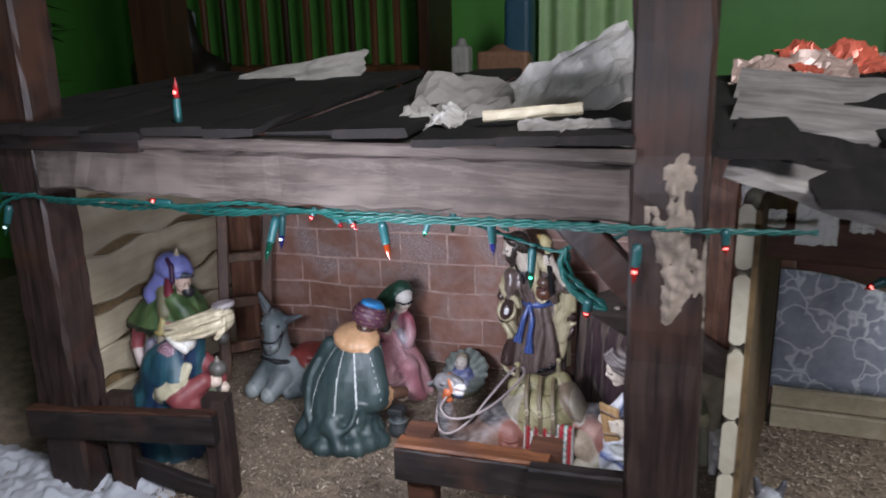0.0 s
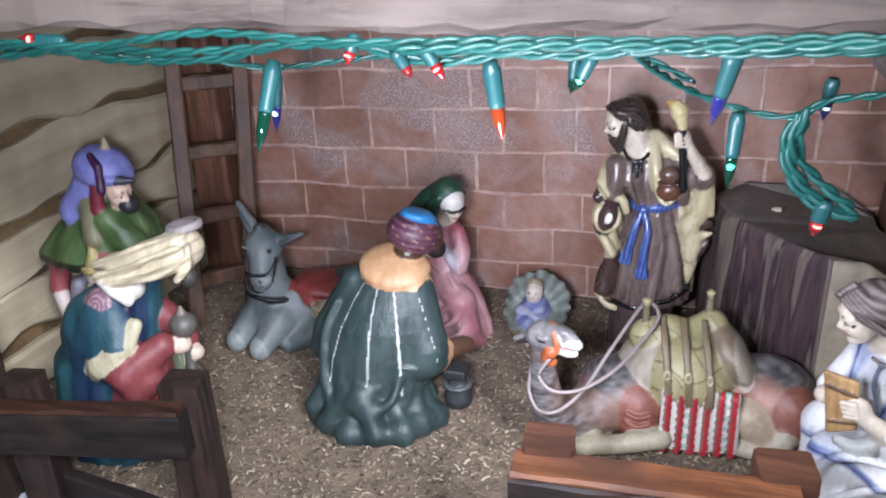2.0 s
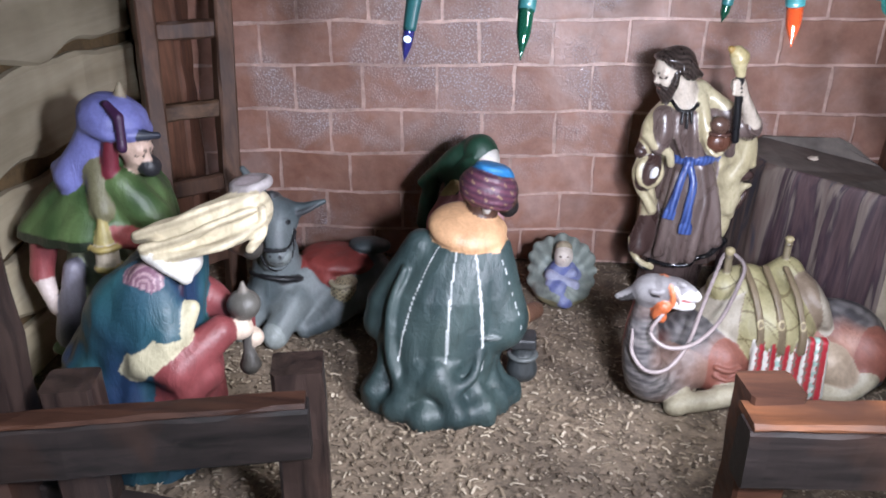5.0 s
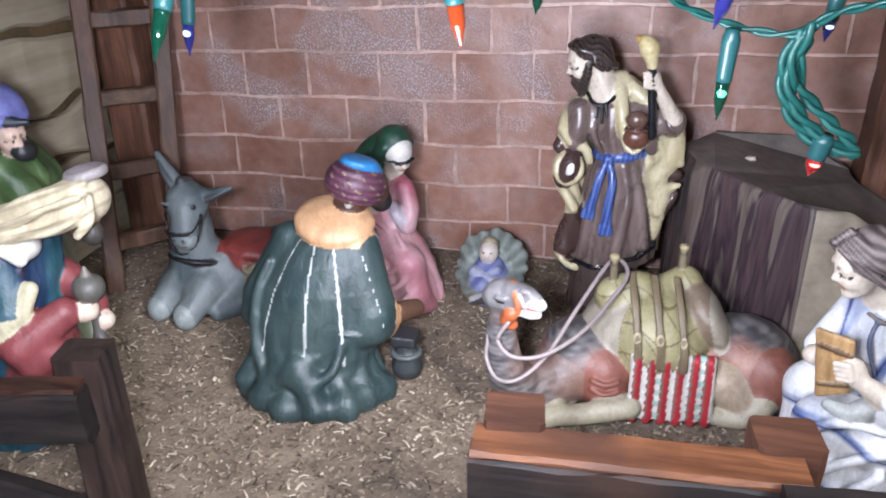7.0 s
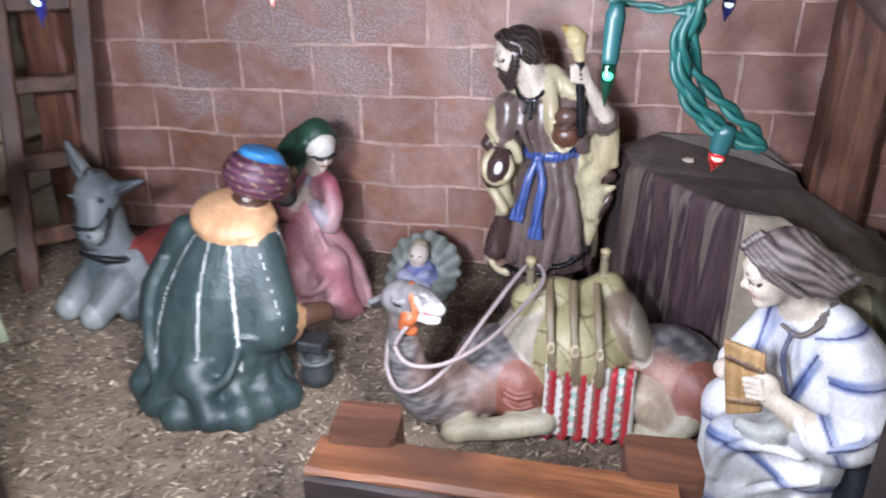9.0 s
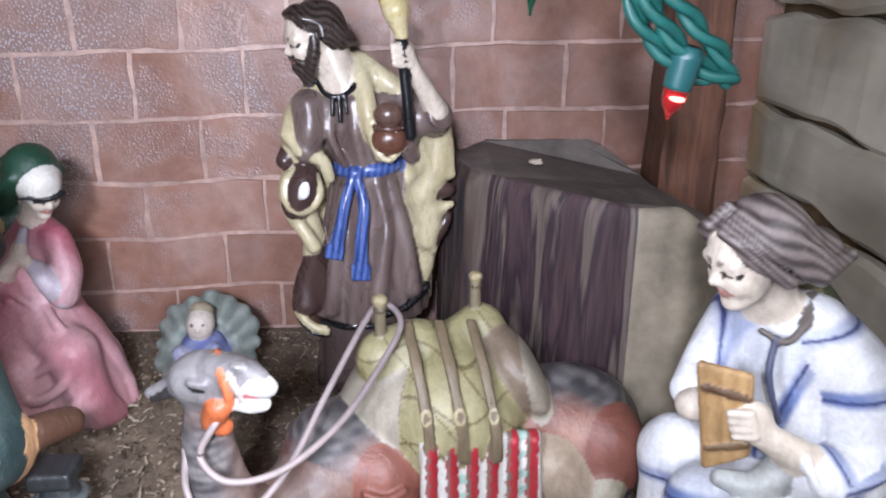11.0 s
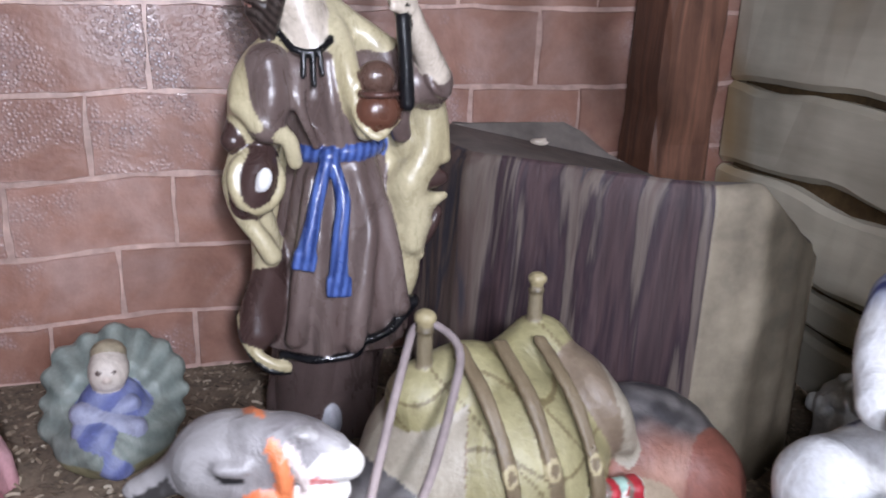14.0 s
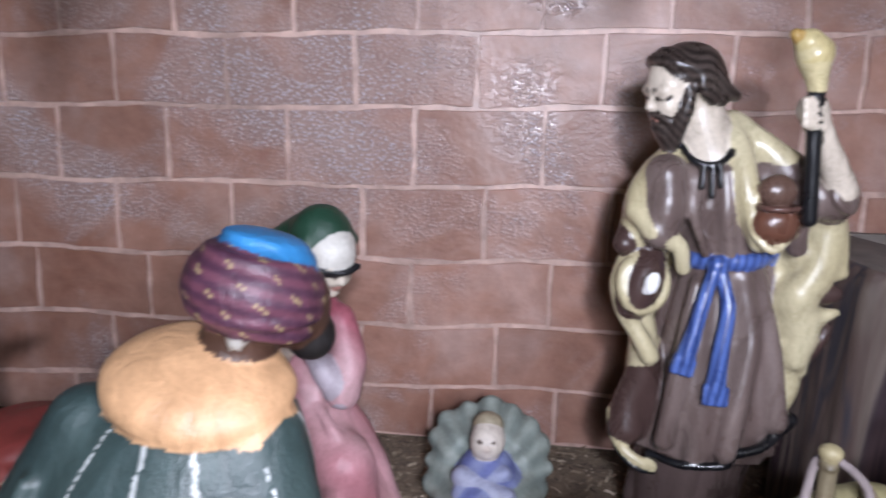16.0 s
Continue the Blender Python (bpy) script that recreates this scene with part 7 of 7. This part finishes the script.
def bulb(top, tip, colour, lit="", big=1.0):
    top, tip = Vector(top), Vector(tip)
    d = tip - top
    mid = top + d * 0.56

    def collar(f):
        return big * (0.0048 - 0.0008 * f if f > 0.12 else 0.0036)

    def glass(f):
        return big * max(0.0004, 0.0036 * (1 - 0.25 * f) * (1 - max(0, (f - 0.45) / 0.55) ** 1.3))
    n = 12
    sk = part("socket", tube([top + (mid - top) * i / n for i in range(n + 1)], collar, 10), M_SOCKET, lights, smooth=True)
    part("bulb", tube([mid + (tip - mid) * i / n for i in range(n + 1)], glass, 10), M_BULB.get(colour, M_BULB["green"]), sk, colour + " glass bulb", True)
    if lit:
        # pushed through the glass on the camera's side so that the glow shows
        c = mid + (tip - mid) * 0.16 + Vector((0, -0.0018 * big, 0))
        part("glow", tube([c + (tip - mid) * 0.24 * i / 8 for i in range(9)], lambda f: big * 0.0025 * math.sqrt(max(0.02, 1 - (2 * f - 1) ** 2)), 8), M_LIT[lit], sk, "glowing spot on the near side of the bulb", True)


def draped(x0, x1, y, z, sag, seed, n=12):
    return [(x0 + (x1 - x0) * i / n, y + 0.006 * noise.noise((i * 1.7, seed, 0)), z + sag * noise.noise((i * 0.9, seed, 4.0)) + 0.010 * (i / n - 0.5)) for i in range(n + 1)]


cable(draped(-0.46, 0.44, 0.698, 0.386, 0.008, 1.0))
cable(draped(-0.44, 0.36, 0.706, 0.380, 0.010, 2.0))
cable(draped(-0.40, 0.34, 0.716, 0.377, 0.012, 3.0))
cable(draped(0.02, 0.42, 0.690, 0.388, 0.006, 4.0))
cable([(0.120, 0.735, 0.378), (0.128, 0.80, 0.356), (0.150, 0.845, 0.334), (0.178, 0.855, 0.322), (0.205, 0.850, 0.319), (0.216, 0.848, 0.325), (0.228, 0.835, 0.334), (0.262, 0.80, 0.348), (0.30, 0.765, 0.372)])
cable([(0.212, 0.850, 0.322), (0.206, 0.858, 0.300), (0.216, 0.866, 0.272), (0.236, 0.872, 0.254), (0.252, 0.874, 0.252), (0.250, 0.871, 0.258), (0.236, 0.866, 0.270), (0.216, 0.860, 0.292), (0.214, 0.852, 0.318)], gap=0.0019, r=0.0021)
cable([(0.216, 0.846, 0.326), (0.209, 0.852, 0.304), (0.216, 0.860, 0.280), (0.236, 0.868, 0.259), (0.255, 0.872, 0.249)], gap=0.0019, r=0.0021)
cable([(-0.20, 0.74, 0.372), (-0.15, 0.80, 0.356), (-0.122, 0.828, 0.347), (-0.05, 0.85, 0.352), (0.02, 0.87, 0.350), (0.072, 0.886, 0.347), (0.11, 0.87, 0.352), (0.150, 0.845, 0.340)])
cable([(-0.36, 0.70, 0.385), (-0.40, 0.694, 0.375), (-0.43, 0.692, 0.345), (-0.445, 0.694, 0.33)])

bulb((-0.060, 0.719, 0.372), (-0.064, 0.698, 0.328), "green", "", 1.0)
bulb((-0.122, 0.828, 0.345), (-0.130, 0.832, 0.301), "blue", "white", 1.0)
bulb((0.054, 0.728, 0.372), (0.059, 0.732, 0.331), "orange", "", 1.05)
bulb((0.104, 0.728, 0.376), (0.094, 0.738, 0.356), "green", "green", 0.8)
bulb((0.167, 0.725, 0.380), (0.160, 0.757, 0.337), "blue", "", 1.0)
bulb((0.072, 0.888, 0.346), (0.069, 0.891, 0.320), "green", "", 0.9)
bulb((0.177, 0.846, 0.322), (0.175, 0.847, 0.273), "green", "green", 1.05)
bulb((0.230, 0.872, 0.338), (0.228, 0.878, 0.311), "blue", "white", 0.95)
bulb((0.236, 0.868, 0.262), (0.232, 0.872, 0.236), "red", "red", 1.3)
bulb((-0.176, 0.702, 0.383), (-0.206, 0.700, 0.386), "red", "red", 0.9)
bulb((-0.006, 0.704, 0.388), (-0.010, 0.700, 0.374), "red", "red", 0.8)
bulb((0.026, 0.706, 0.384), (0.037, 0.708, 0.366), "red", "red", 0.8)
bulb((0.012, 0.708, 0.380), (0.018, 0.714, 0.366), "red", "", 0.8)
bulb((0.305, 0.686, 0.378), (0.303, 0.684, 0.344), "red", "red", 1.0)
bulb((0.372, 0.688, 0.394), (0.374, 0.690, 0.372), "red", "red", 0.8)
bulb((-0.392, 0.690, 0.372), (-0.404, 0.688, 0.335), "green", "white", 1.0)
bulb((0.516, 0.838, 0.318), (0.498, 0.836, 0.308), "red", "red", 1.0)
bulb((-0.166, 0.716, 0.464), (-0.166, 0.718, 0.512), "red", "red", 0.9)


# ---- papers on the roof, outside of the stable ----
def crumpled(name, label, centre, size, material, seed, rise=0.03, rot=0.0, tilt=(0, 0)):
    bm = bmesh.new()
    bmesh.ops.create_grid(bm, x_segments=22, y_segments=18, size=0.5)
    m = pose(*centre, tilt[0], tilt[1], rot)
    for v in bm.verts:
        u, w = v.co.x, v.co.y
        edge = 1 + 0.12 * noise.noise((u * 4, w * 4, seed))
        h = rise * (0.6 * abs(noise.noise((u * 2.2, w * 2.2, seed))) + 0.35 * abs(noise.noise((u * 5, w * 5, seed + 3))) + 0.12 * noise.noise((u * 13, w * 13, seed)))
        v.co = m @ Vector((u * size[0] * edge, w * size[1] * edge, h))
    ob = part(name, bm, material)
    md = ob.modifiers.new("thickness", "SOLIDIFY")
    md.thickness = 0.0012
    return tagged(ob, label, "paper", "papers on the roof")


M_PAPER = plain("grey_brown_rock_paper", (0.225, 0.205, 0.185), 0.8, vary=0.35, scale=28, relief=0.3)
M_KRAFT = plain("light_paper", (0.33, 0.31, 0.28), 0.8, vary=0.18, scale=24, relief=0.2)
crumpled("crumpled_paper", "crumpled grey rock-print paper lying on the roof", (0.17, 0.86, 0.462), (0.24, 0.22), M_PAPER, 1.0, 0.075, 12, (14, 0))
crumpled("crumpled_paper", "crumpled pale paper sheet standing up on the roof", (0.222, 0.86, 0.494), (0.135, 0.080), M_KRAFT, 6.0, 0.035, 8, (58, -26))
crumpled("crumpled_paper", "pale paper scrap lying on the roof edge", (0.095, 0.765, 0.464), (0.07, 0.04), M_KRAFT, 9.0, 0.03, -8, (20, 0))
crumpled("crumpled_paper", "folded pale paper on the roof edge", (0.225, 0.722, 0.462), (0.065, 0.030), M_PAPER, 12.0, 0.016, 3, (40, 0))
crumpled("crumpled_paper", "folded pale paper on the roof edge", (0.282, 0.722, 0.462), (0.060, 0.032), M_PAPER, 13.0, 0.016, -4, (40, 0))
crumpled("crumpled_paper", "dull white paper strip leaning on the far roof", (-0.295, 1.19, 0.482), (0.23, 0.05), M_KRAFT, 15.0, 0.02, 4, (66, -10))
board_between("flat_stick", (0.155, 0.742, 0.474), (0.245, 0.752, 0.482), 0.010, 0.004, M_PLANK, seed=31)
tagged(bpy.data.objects["flat_stick"], "flat pale wooden stick lying on the papers", "stick")

M_BARKSHEET = wood("grey_bark_sheet", (0.12, 0.108, 0.102), (0.30, 0.27, 0.25), "x", 0.8, (0.6, 0.85))
side_roof = thing("side_roof", "layered grey bark sheets over the outer shed", "roof", kind="structure")
for i, (a, b, w) in enumerate((((0.372, 0.742, 0.440), (0.62, 0.715, 0.372), 0.05), ((0.372, 0.80, 0.456), (0.66, 0.78, 0.396), 0.06), ((0.372, 0.90, 0.468), (0.72, 0.88, 0.420), 0.09), ((0.372, 1.06, 0.474), (0.80, 1.04, 0.440), 0.14))):
    board_between("bark_sheet", a, b, w, 0.012, M_BARKSHEET if i != 1 else M_ROOFWOOD, side_roof, seed=40 + i, up=(0, 1, 0.25), wob=0.005)
for i in range(7):
    crumpled("foil_leaf", "shiny red and copper wrapping scrap on the roof", (0.44 + 0.06 * i, 1.20 + 0.05 * (i % 3), 0.482 + 0.010 * (i % 2)), (0.15, 0.10), plain("copper_foil", (0.60, 0.13, 0.08), 0.28, 0.3, vary=0.5, scale=40) if i % 2 else plain("pale_foil", (0.42, 0.30, 0.25), 0.35, 0.2, vary=0.3, scale=40), 20.0 + i, 0.05, 25 * i, (18, 0))


def stone_panel():
    """Stiff card printed with grey paving; pale lines between the stones."""
    m, nt, b = nodes_of("stone_print_card", 0.6)
    v = nt.nodes.new("ShaderNodeTexVoronoi")
    v.feature = "DISTANCE_TO_EDGE"
    v.inputs["Scale"].default_value = 22.0
    warp = noise_node(nt, mapping(nt), 25.0, 2.0)
    nt.links.new(mixed(nt, 0.06, mapping(nt), warp.outputs["Color"]), v.inputs["Vector"])
    n = noise_node(nt, mapping(nt), 40.0, 4.0)
    body = ramp(nt, n.outputs["Fac"], [(0.3, (0.27, 0.29, 0.36)), (0.7, (0.42, 0.44, 0.52))])
    nt.links.new(mixed(nt, ramp(nt, v.outputs["Distance"], [(0.015, (1, 1, 1)), (0.06, (0, 0, 0))]), body, (0.68, 0.70, 0.73)), b.inputs["Base Color"])
    bm = bmesh.new()
    bmesh.ops.create_grid(bm, x_segments=24, y_segments=10, size=0.5)
    for q in bm.verts:
        u, w = q.co.x + 0.5, q.co.y + 0.5
        top = 0.224 - 0.075 * u ** 1.2 + 0.004 * math.sin(u * 9)
        q.co = Vector((0.448 + 0.345 * u, 1.170 + 0.008 * math.sin(u * 6), 0.048 + (top - 0.048) * w))
    ob = part("stone_print_panel", bm, m, smooth=True)
    ob.modifiers.new("thickness", "SOLIDIFY").thickness = 0.004
    return tagged(ob, "grey blue card panel printed with crazy paving", "panel")


stone_panel()
shed = thing("shed_wall", "low cream boarded wall of the outer shed", "wall", kind="structure")
board_between("plank", (0.450, 1.150, 0.045), (0.82, 1.150, 0.047), 0.028, 0.012, M_PLANK, shed, seed=101)
board_between("plank", (0.450, 1.146, 0.015), (0.82, 1.146, 0.016), 0.030, 0.012, M_PLANK, shed, seed=103)
board_between("shed_beam", (0.388, 0.862, 0.350), (0.76, 0.862, 0.338), 0.042, 0.03, M_REDWOOD, seed=105)
tagged(bpy.data.objects["shed_beam"], "reddish brown beam over the outer shed", "beam")


for i, (x, z, w, h) in enumerate(((0.395, 0.385, 0.020, 0.034), (0.452, 0.374, 0.036, 0.050), (0.415, 0.372, 0.020, 0.016), (0.49, 0.368, 0.020, 0.010))):
    crumpled("paper_scrap", "torn white paper scrap hanging under the bark roof", (x, 0.835, z), (w, h), plain("white_scrap", (0.5, 0.48, 0.45), 0.8, vary=0.15, scale=50), 30.0 + i, 0.012, 0, (80, 0))
sheep_p = [ell((0.432, 0.795, 0.052), (0.022, 0.018, 0.040), (0.20, 0.21, 0.235), 0.01), ell((0.432, 0.790, 0.095), (0.013, 0.013, 0.015), (0.26, 0.27, 0.29), 0.008),
           cap((0.422, 0.792, 0.104), (0.418, 0.792, 0.118), 0.005, 0.003, (0.06, 0.06, 0.07), 0.002), cap((0.440, 0.792, 0.104), (0.444, 0.792, 0.118), 0.005, 0.003, (0.06, 0.06, 0.07), 0.002),
           robe([(0.0, 0.432, 0.795, 0.024, 0.02), (0.05, 0.432, 0.795, 0.022, 0.018)], (0.20, 0.21, 0.235), 6, 0.08, 10)]
figurine("grey_figurine", "grey painted animal figurine standing outside the post", "figurine", sheep_p, (0.402, 0.765, 0), (0.462, 0.82, 0.125), M_PAINT_MATT, 0.002)


def cotton():
    bm = bmesh.new()
    bmesh.ops.create_grid(bm, x_segments=110, y_segments=60, size=0.5)
    for v in bm.verts:
        x, y = -0.455 + v.co.x * 0.43, 0.650 + v.co.y * 0.24
        fall = max(0, min(1, (0.5 - abs(v.co.x)) * 6)) * max(0, min(1, (0.5 - abs(v.co.y)) * 6))
        h = 0.010 + 0.010 * noise.noise((x * 18, y * 18, 0)) + 0.009 * noise.noise((x * 45, y * 45, 3)) + 0.006 * noise.noise((x * 120, y * 120, 5))
        v.co = Vector((x + 0.006 * noise.noise((x * 40, y * 40, 7)), y + 0.006 * noise.noise((x * 40, y * 40, 9)), h * fall - 0.004 * (1 - fall)))
    return tagged(part("cotton_snow", bm, plain("white_cotton_wool", (0.36, 0.37, 0.40), 0.95, vary=0.12, scale=160, relief=0.8), smooth=True), "tufted white cotton wool snow before the fence", "snow")


cotton()

# ---- the room around ----
M_GREEN = plain("green_wall_paint", (0.085, 0.29, 0.050), 0.5, vary=0.2, scale=6, relief=0.05)
M_FURN = wood("dark_furniture_wood", (0.018, 0.009, 0.006), (0.07, 0.032, 0.018), "z", 0.15, (0.3, 0.5))
M_FURN2 = wood("orange_brown_furniture_wood", (0.07, 0.028, 0.012), (0.17, 0.075, 0.032), "z", 0.15, (0.35, 0.6))
slab("table_top", (-1.25, 0.30, -0.06), (1.35, 1.95, -0.006), M_FURN, "dark wooden table carrying the whole scene", "table", "")
slab("room_wall_far", (-4.2, 3.6, -0.8), (3.2, 3.7, 1.8), M_GREEN, "bright green painted room wall", "wall")
slab("room_wall_left", (-4.3, -2.0, -0.8), (-4.2, 3.7, 1.8), M_GREEN, "green painted side wall of the room", "wall")
slab("room_wall_right", (3.2, -2.0, -0.8), (3.3, 3.7, 1.8), M_GREEN, "green painted side wall of the room", "wall")
slab("room_wall_near", (-4.3, -2.1, -0.8), (3.3, -2.0, 1.8), M_GREEN, "green painted wall behind the viewer", "wall")
slab("room_ceiling", (-4.3, -2.1, 1.8), (3.3, 3.7, 1.9), plain("white_ceiling_paint", (0.6, 0.6, 0.58), 0.8, scale=8), "white plastered room ceiling", "ceiling")
slab("room_floor", (-4.3, -2.1, -0.9), (3.3, 3.7, -0.8), plain("brown_floor_tiles", (0.14, 0.09, 0.07), 0.4, scale=6), "brown tiled room floor", "floor")


def legs_for_table():
    t = bpy.data.objects["table_top"]
    for x in (-1.15, 1.25):
        for y in (0.4, 1.85):
            board_between("leg", (x, y, -0.80), (x, y, -0.058), 0.07, 0.07, M_FURN, t, seed=int(x * 10 + y), up=(1, 0, 0))


legs_for_table()


def shelf_unit(x0, x1, y, z0, z1, label, boards=2, bars=12):
    s = thing("shelf_unit", label, "shelf", ((x0 + x1) / 2, y, z0))
    cx = (x0 + x1) / 2
    def put(name, lo, hi, mat):
        bm = bmesh.new()
        bmesh.ops.create_cube(bm, size=1)
        bmesh.ops.transform(bm, matrix=Matrix.Translation([(a + b) / 2 for a, b in zip(lo, hi)]) @ Matrix.Diagonal((*[b - a for a, b in zip(lo, hi)], 1)), verts=bm.verts)
        bmesh.ops.bevel(bm, geom=bm.edges, offset=0.006, segments=1, affect="EDGES")
        part(name, bm, mat, s)
    h = z1 - z0
    w = (x1 - x0) / 2
    for sx in (-w, w - 0.05):
        put("side_panel", (sx, -0.15, 0), (sx + 0.05, 0.15, h), M_FURN)
    for k in range(boards + 1):
        put("shelf_board", (-w + 0.05, -0.15, h * k / boards - (0.04 if k == boards else 0)), (w - 0.05, 0.15, h * k / boards + 0.04 - (0.04 if k == boards else 0)), M_FURN2)
    for k in range(bars):
        bx = -w + 0.08 + (2 * w - 0.16) * k / max(1, bars - 1)
        put("baluster", (bx - 0.015, -0.05, 0.04), (bx + 0.015, -0.02, h - 0.04), M_FURN2 if k % 3 else M_FURN)
    return s


shelf_unit(-2.35, -0.85, 3.35, -0.8, 0.95, "dark wooden shelf unit with slats in the far room", 3, 13)
shelf_unit(0.95, 2.0, 3.35, -0.8, 0.9, "dark wooden cabinet in the far room", 2, 5)
shelf_unit(-0.80, 0.35, 3.0, -0.8, 0.36, "low dark sideboard in the far room", 1, 0)


# pleated sheet whose pale colour stands for the highlight on the green wall
def curtain():
    bm = bmesh.new()
    rings = []
    for i in range(40):
        u = i / 39
        y = 3.5 + 0.03 * math.sin(u * 22)
        rings.append([bm.verts.new((-0.45 + 0.42 * u, y, z)) for z in (-0.7, 0.0, 0.7, 1.5)])
    for a, b in zip(rings, rings[1:]):
        for k in range(3):
            bm.faces.new((a[k], b[k], b[k + 1], a[k + 1]))
    ob = part("curtain", bm, plain("pale_green_wall_highlight", (0.45, 0.65, 0.33), 0.6, vary=0.15, scale=20), smooth=True)
    ob.modifiers.new("thickness", "SOLIDIFY").thickness = 0.004
    return tagged(ob, "pale green pleated sheet painted as a bright highlight on the far wall", "curtain")


curtain()


def clutter(name, label, category, place, size, colour, seed):
    p = [block((0, 0, size[2] / 2), (size[0] / 2, size[1] / 2, size[2] / 2), colour, 0.004, None, min(size) * 0.15), ell((0, 0, size[2]), (size[0] * 0.3, size[1] * 0.3, size[2] * 0.25), tuple(c * 0.7 for c in colour), 0.01)]
    ob = figurine(name, label, category, p, (-size[0] / 2, -size[1] / 2, 0), (size[0] / 2, size[1] / 2, size[2] * 1.3), M_PAINT, max(size) / 26)
    ob.location = place
    return ob


clutter("ornament", "small pale ornament on the far sideboard", "ornament", (-0.62, 2.95, 0.36), (0.07, 0.06, 0.13), (0.5, 0.48, 0.45), 1)
clutter("ornament", "brown and white ornament on the far sideboard", "ornament", (-0.45, 2.95, 0.36), (0.20, 0.08, 0.11), (0.35, 0.18, 0.11), 2)
clutter("ornament", "blue vase on the far sideboard", "vase", (-0.40, 2.98, 0.36), (0.10, 0.10, 0.30), (0.03, 0.10, 0.16), 3)
clutter("pillow", "dull white cushion lying in the far room", "cushion", (0.95, 2.6, 0.30), (0.35, 0.14, 0.26), (0.42, 0.42, 0.40), 4)
clutter("seat_block", "dark red armchair in the far room", "armchair", (0.95, 2.6, -0.80), (0.9, 0.6, 1.08), (0.05, 0.018, 0.014), 5)
clutter("lantern", "small white and silver lantern on the shelf", "lantern", (-2.06, 3.12, 0.50), (0.16, 0.10, 0.16), (0.45, 0.48, 0.55), 6)
clutter("lantern_stand", "dark cabinet under the lantern", "cabinet", (-2.06, 3.10, -0.8), (0.5, 0.16, 1.26), (0.02, 0.014, 0.012), 7)


def plant(place, seed):
    ob = thing("potted_plant", "dark leafy houseplant against the green wall", "plant", place)
    rng = random.Random(seed)
    part("stem", tube([(0.01 * math.sin(i), 0, i * 0.07) for i in range(14)], 0.012, 6), plain("green_stem", (0.05, 0.08, 0.03), 0.6), ob, smooth=True)
    bm = bmesh.new()
    for i in range(90):
        a, e, l = rng.uniform(0, 6.28), rng.uniform(-0.5, 0.9), rng.uniform(0.12, 0.26)
        o = Vector((0, 0, rng.uniform(0.3, 0.95)))
        d = Vector((math.cos(a) * math.cos(e), math.sin(a) * math.cos(e), math.sin(e)))
        s = Vector((-math.sin(a), math.cos(a), 0)) * l * 0.16
        q = [bm.verts.new(o + d * l * f + s * w + Vector((0, 0, -0.1 * f * f * l))) for f, w in ((0, 0), (0.4, 1), (1, 0), (0.4, -1))]
        bm.faces.new(q)
    part("leaves", bm, plain("dark_leaf", (0.014, 0.040, 0.014), 0.4), ob)
    pot = tube([(0, 0, -0.8 + 0.08 * i) for i in range(11)], lambda f: 0.12 + 0.03 * f, 14)
    part("pot", pot, M_FURN, ob, smooth=True)
    return ob


plant((-2.55, 2.7, 0.0), 3)
slab("dark_pillar", (-1.38, 2.05, -0.8), (-1.26, 2.17, 1.8), M_FURN, "dark upright wooden pillar in the room", "pillar")

lay_bricks()
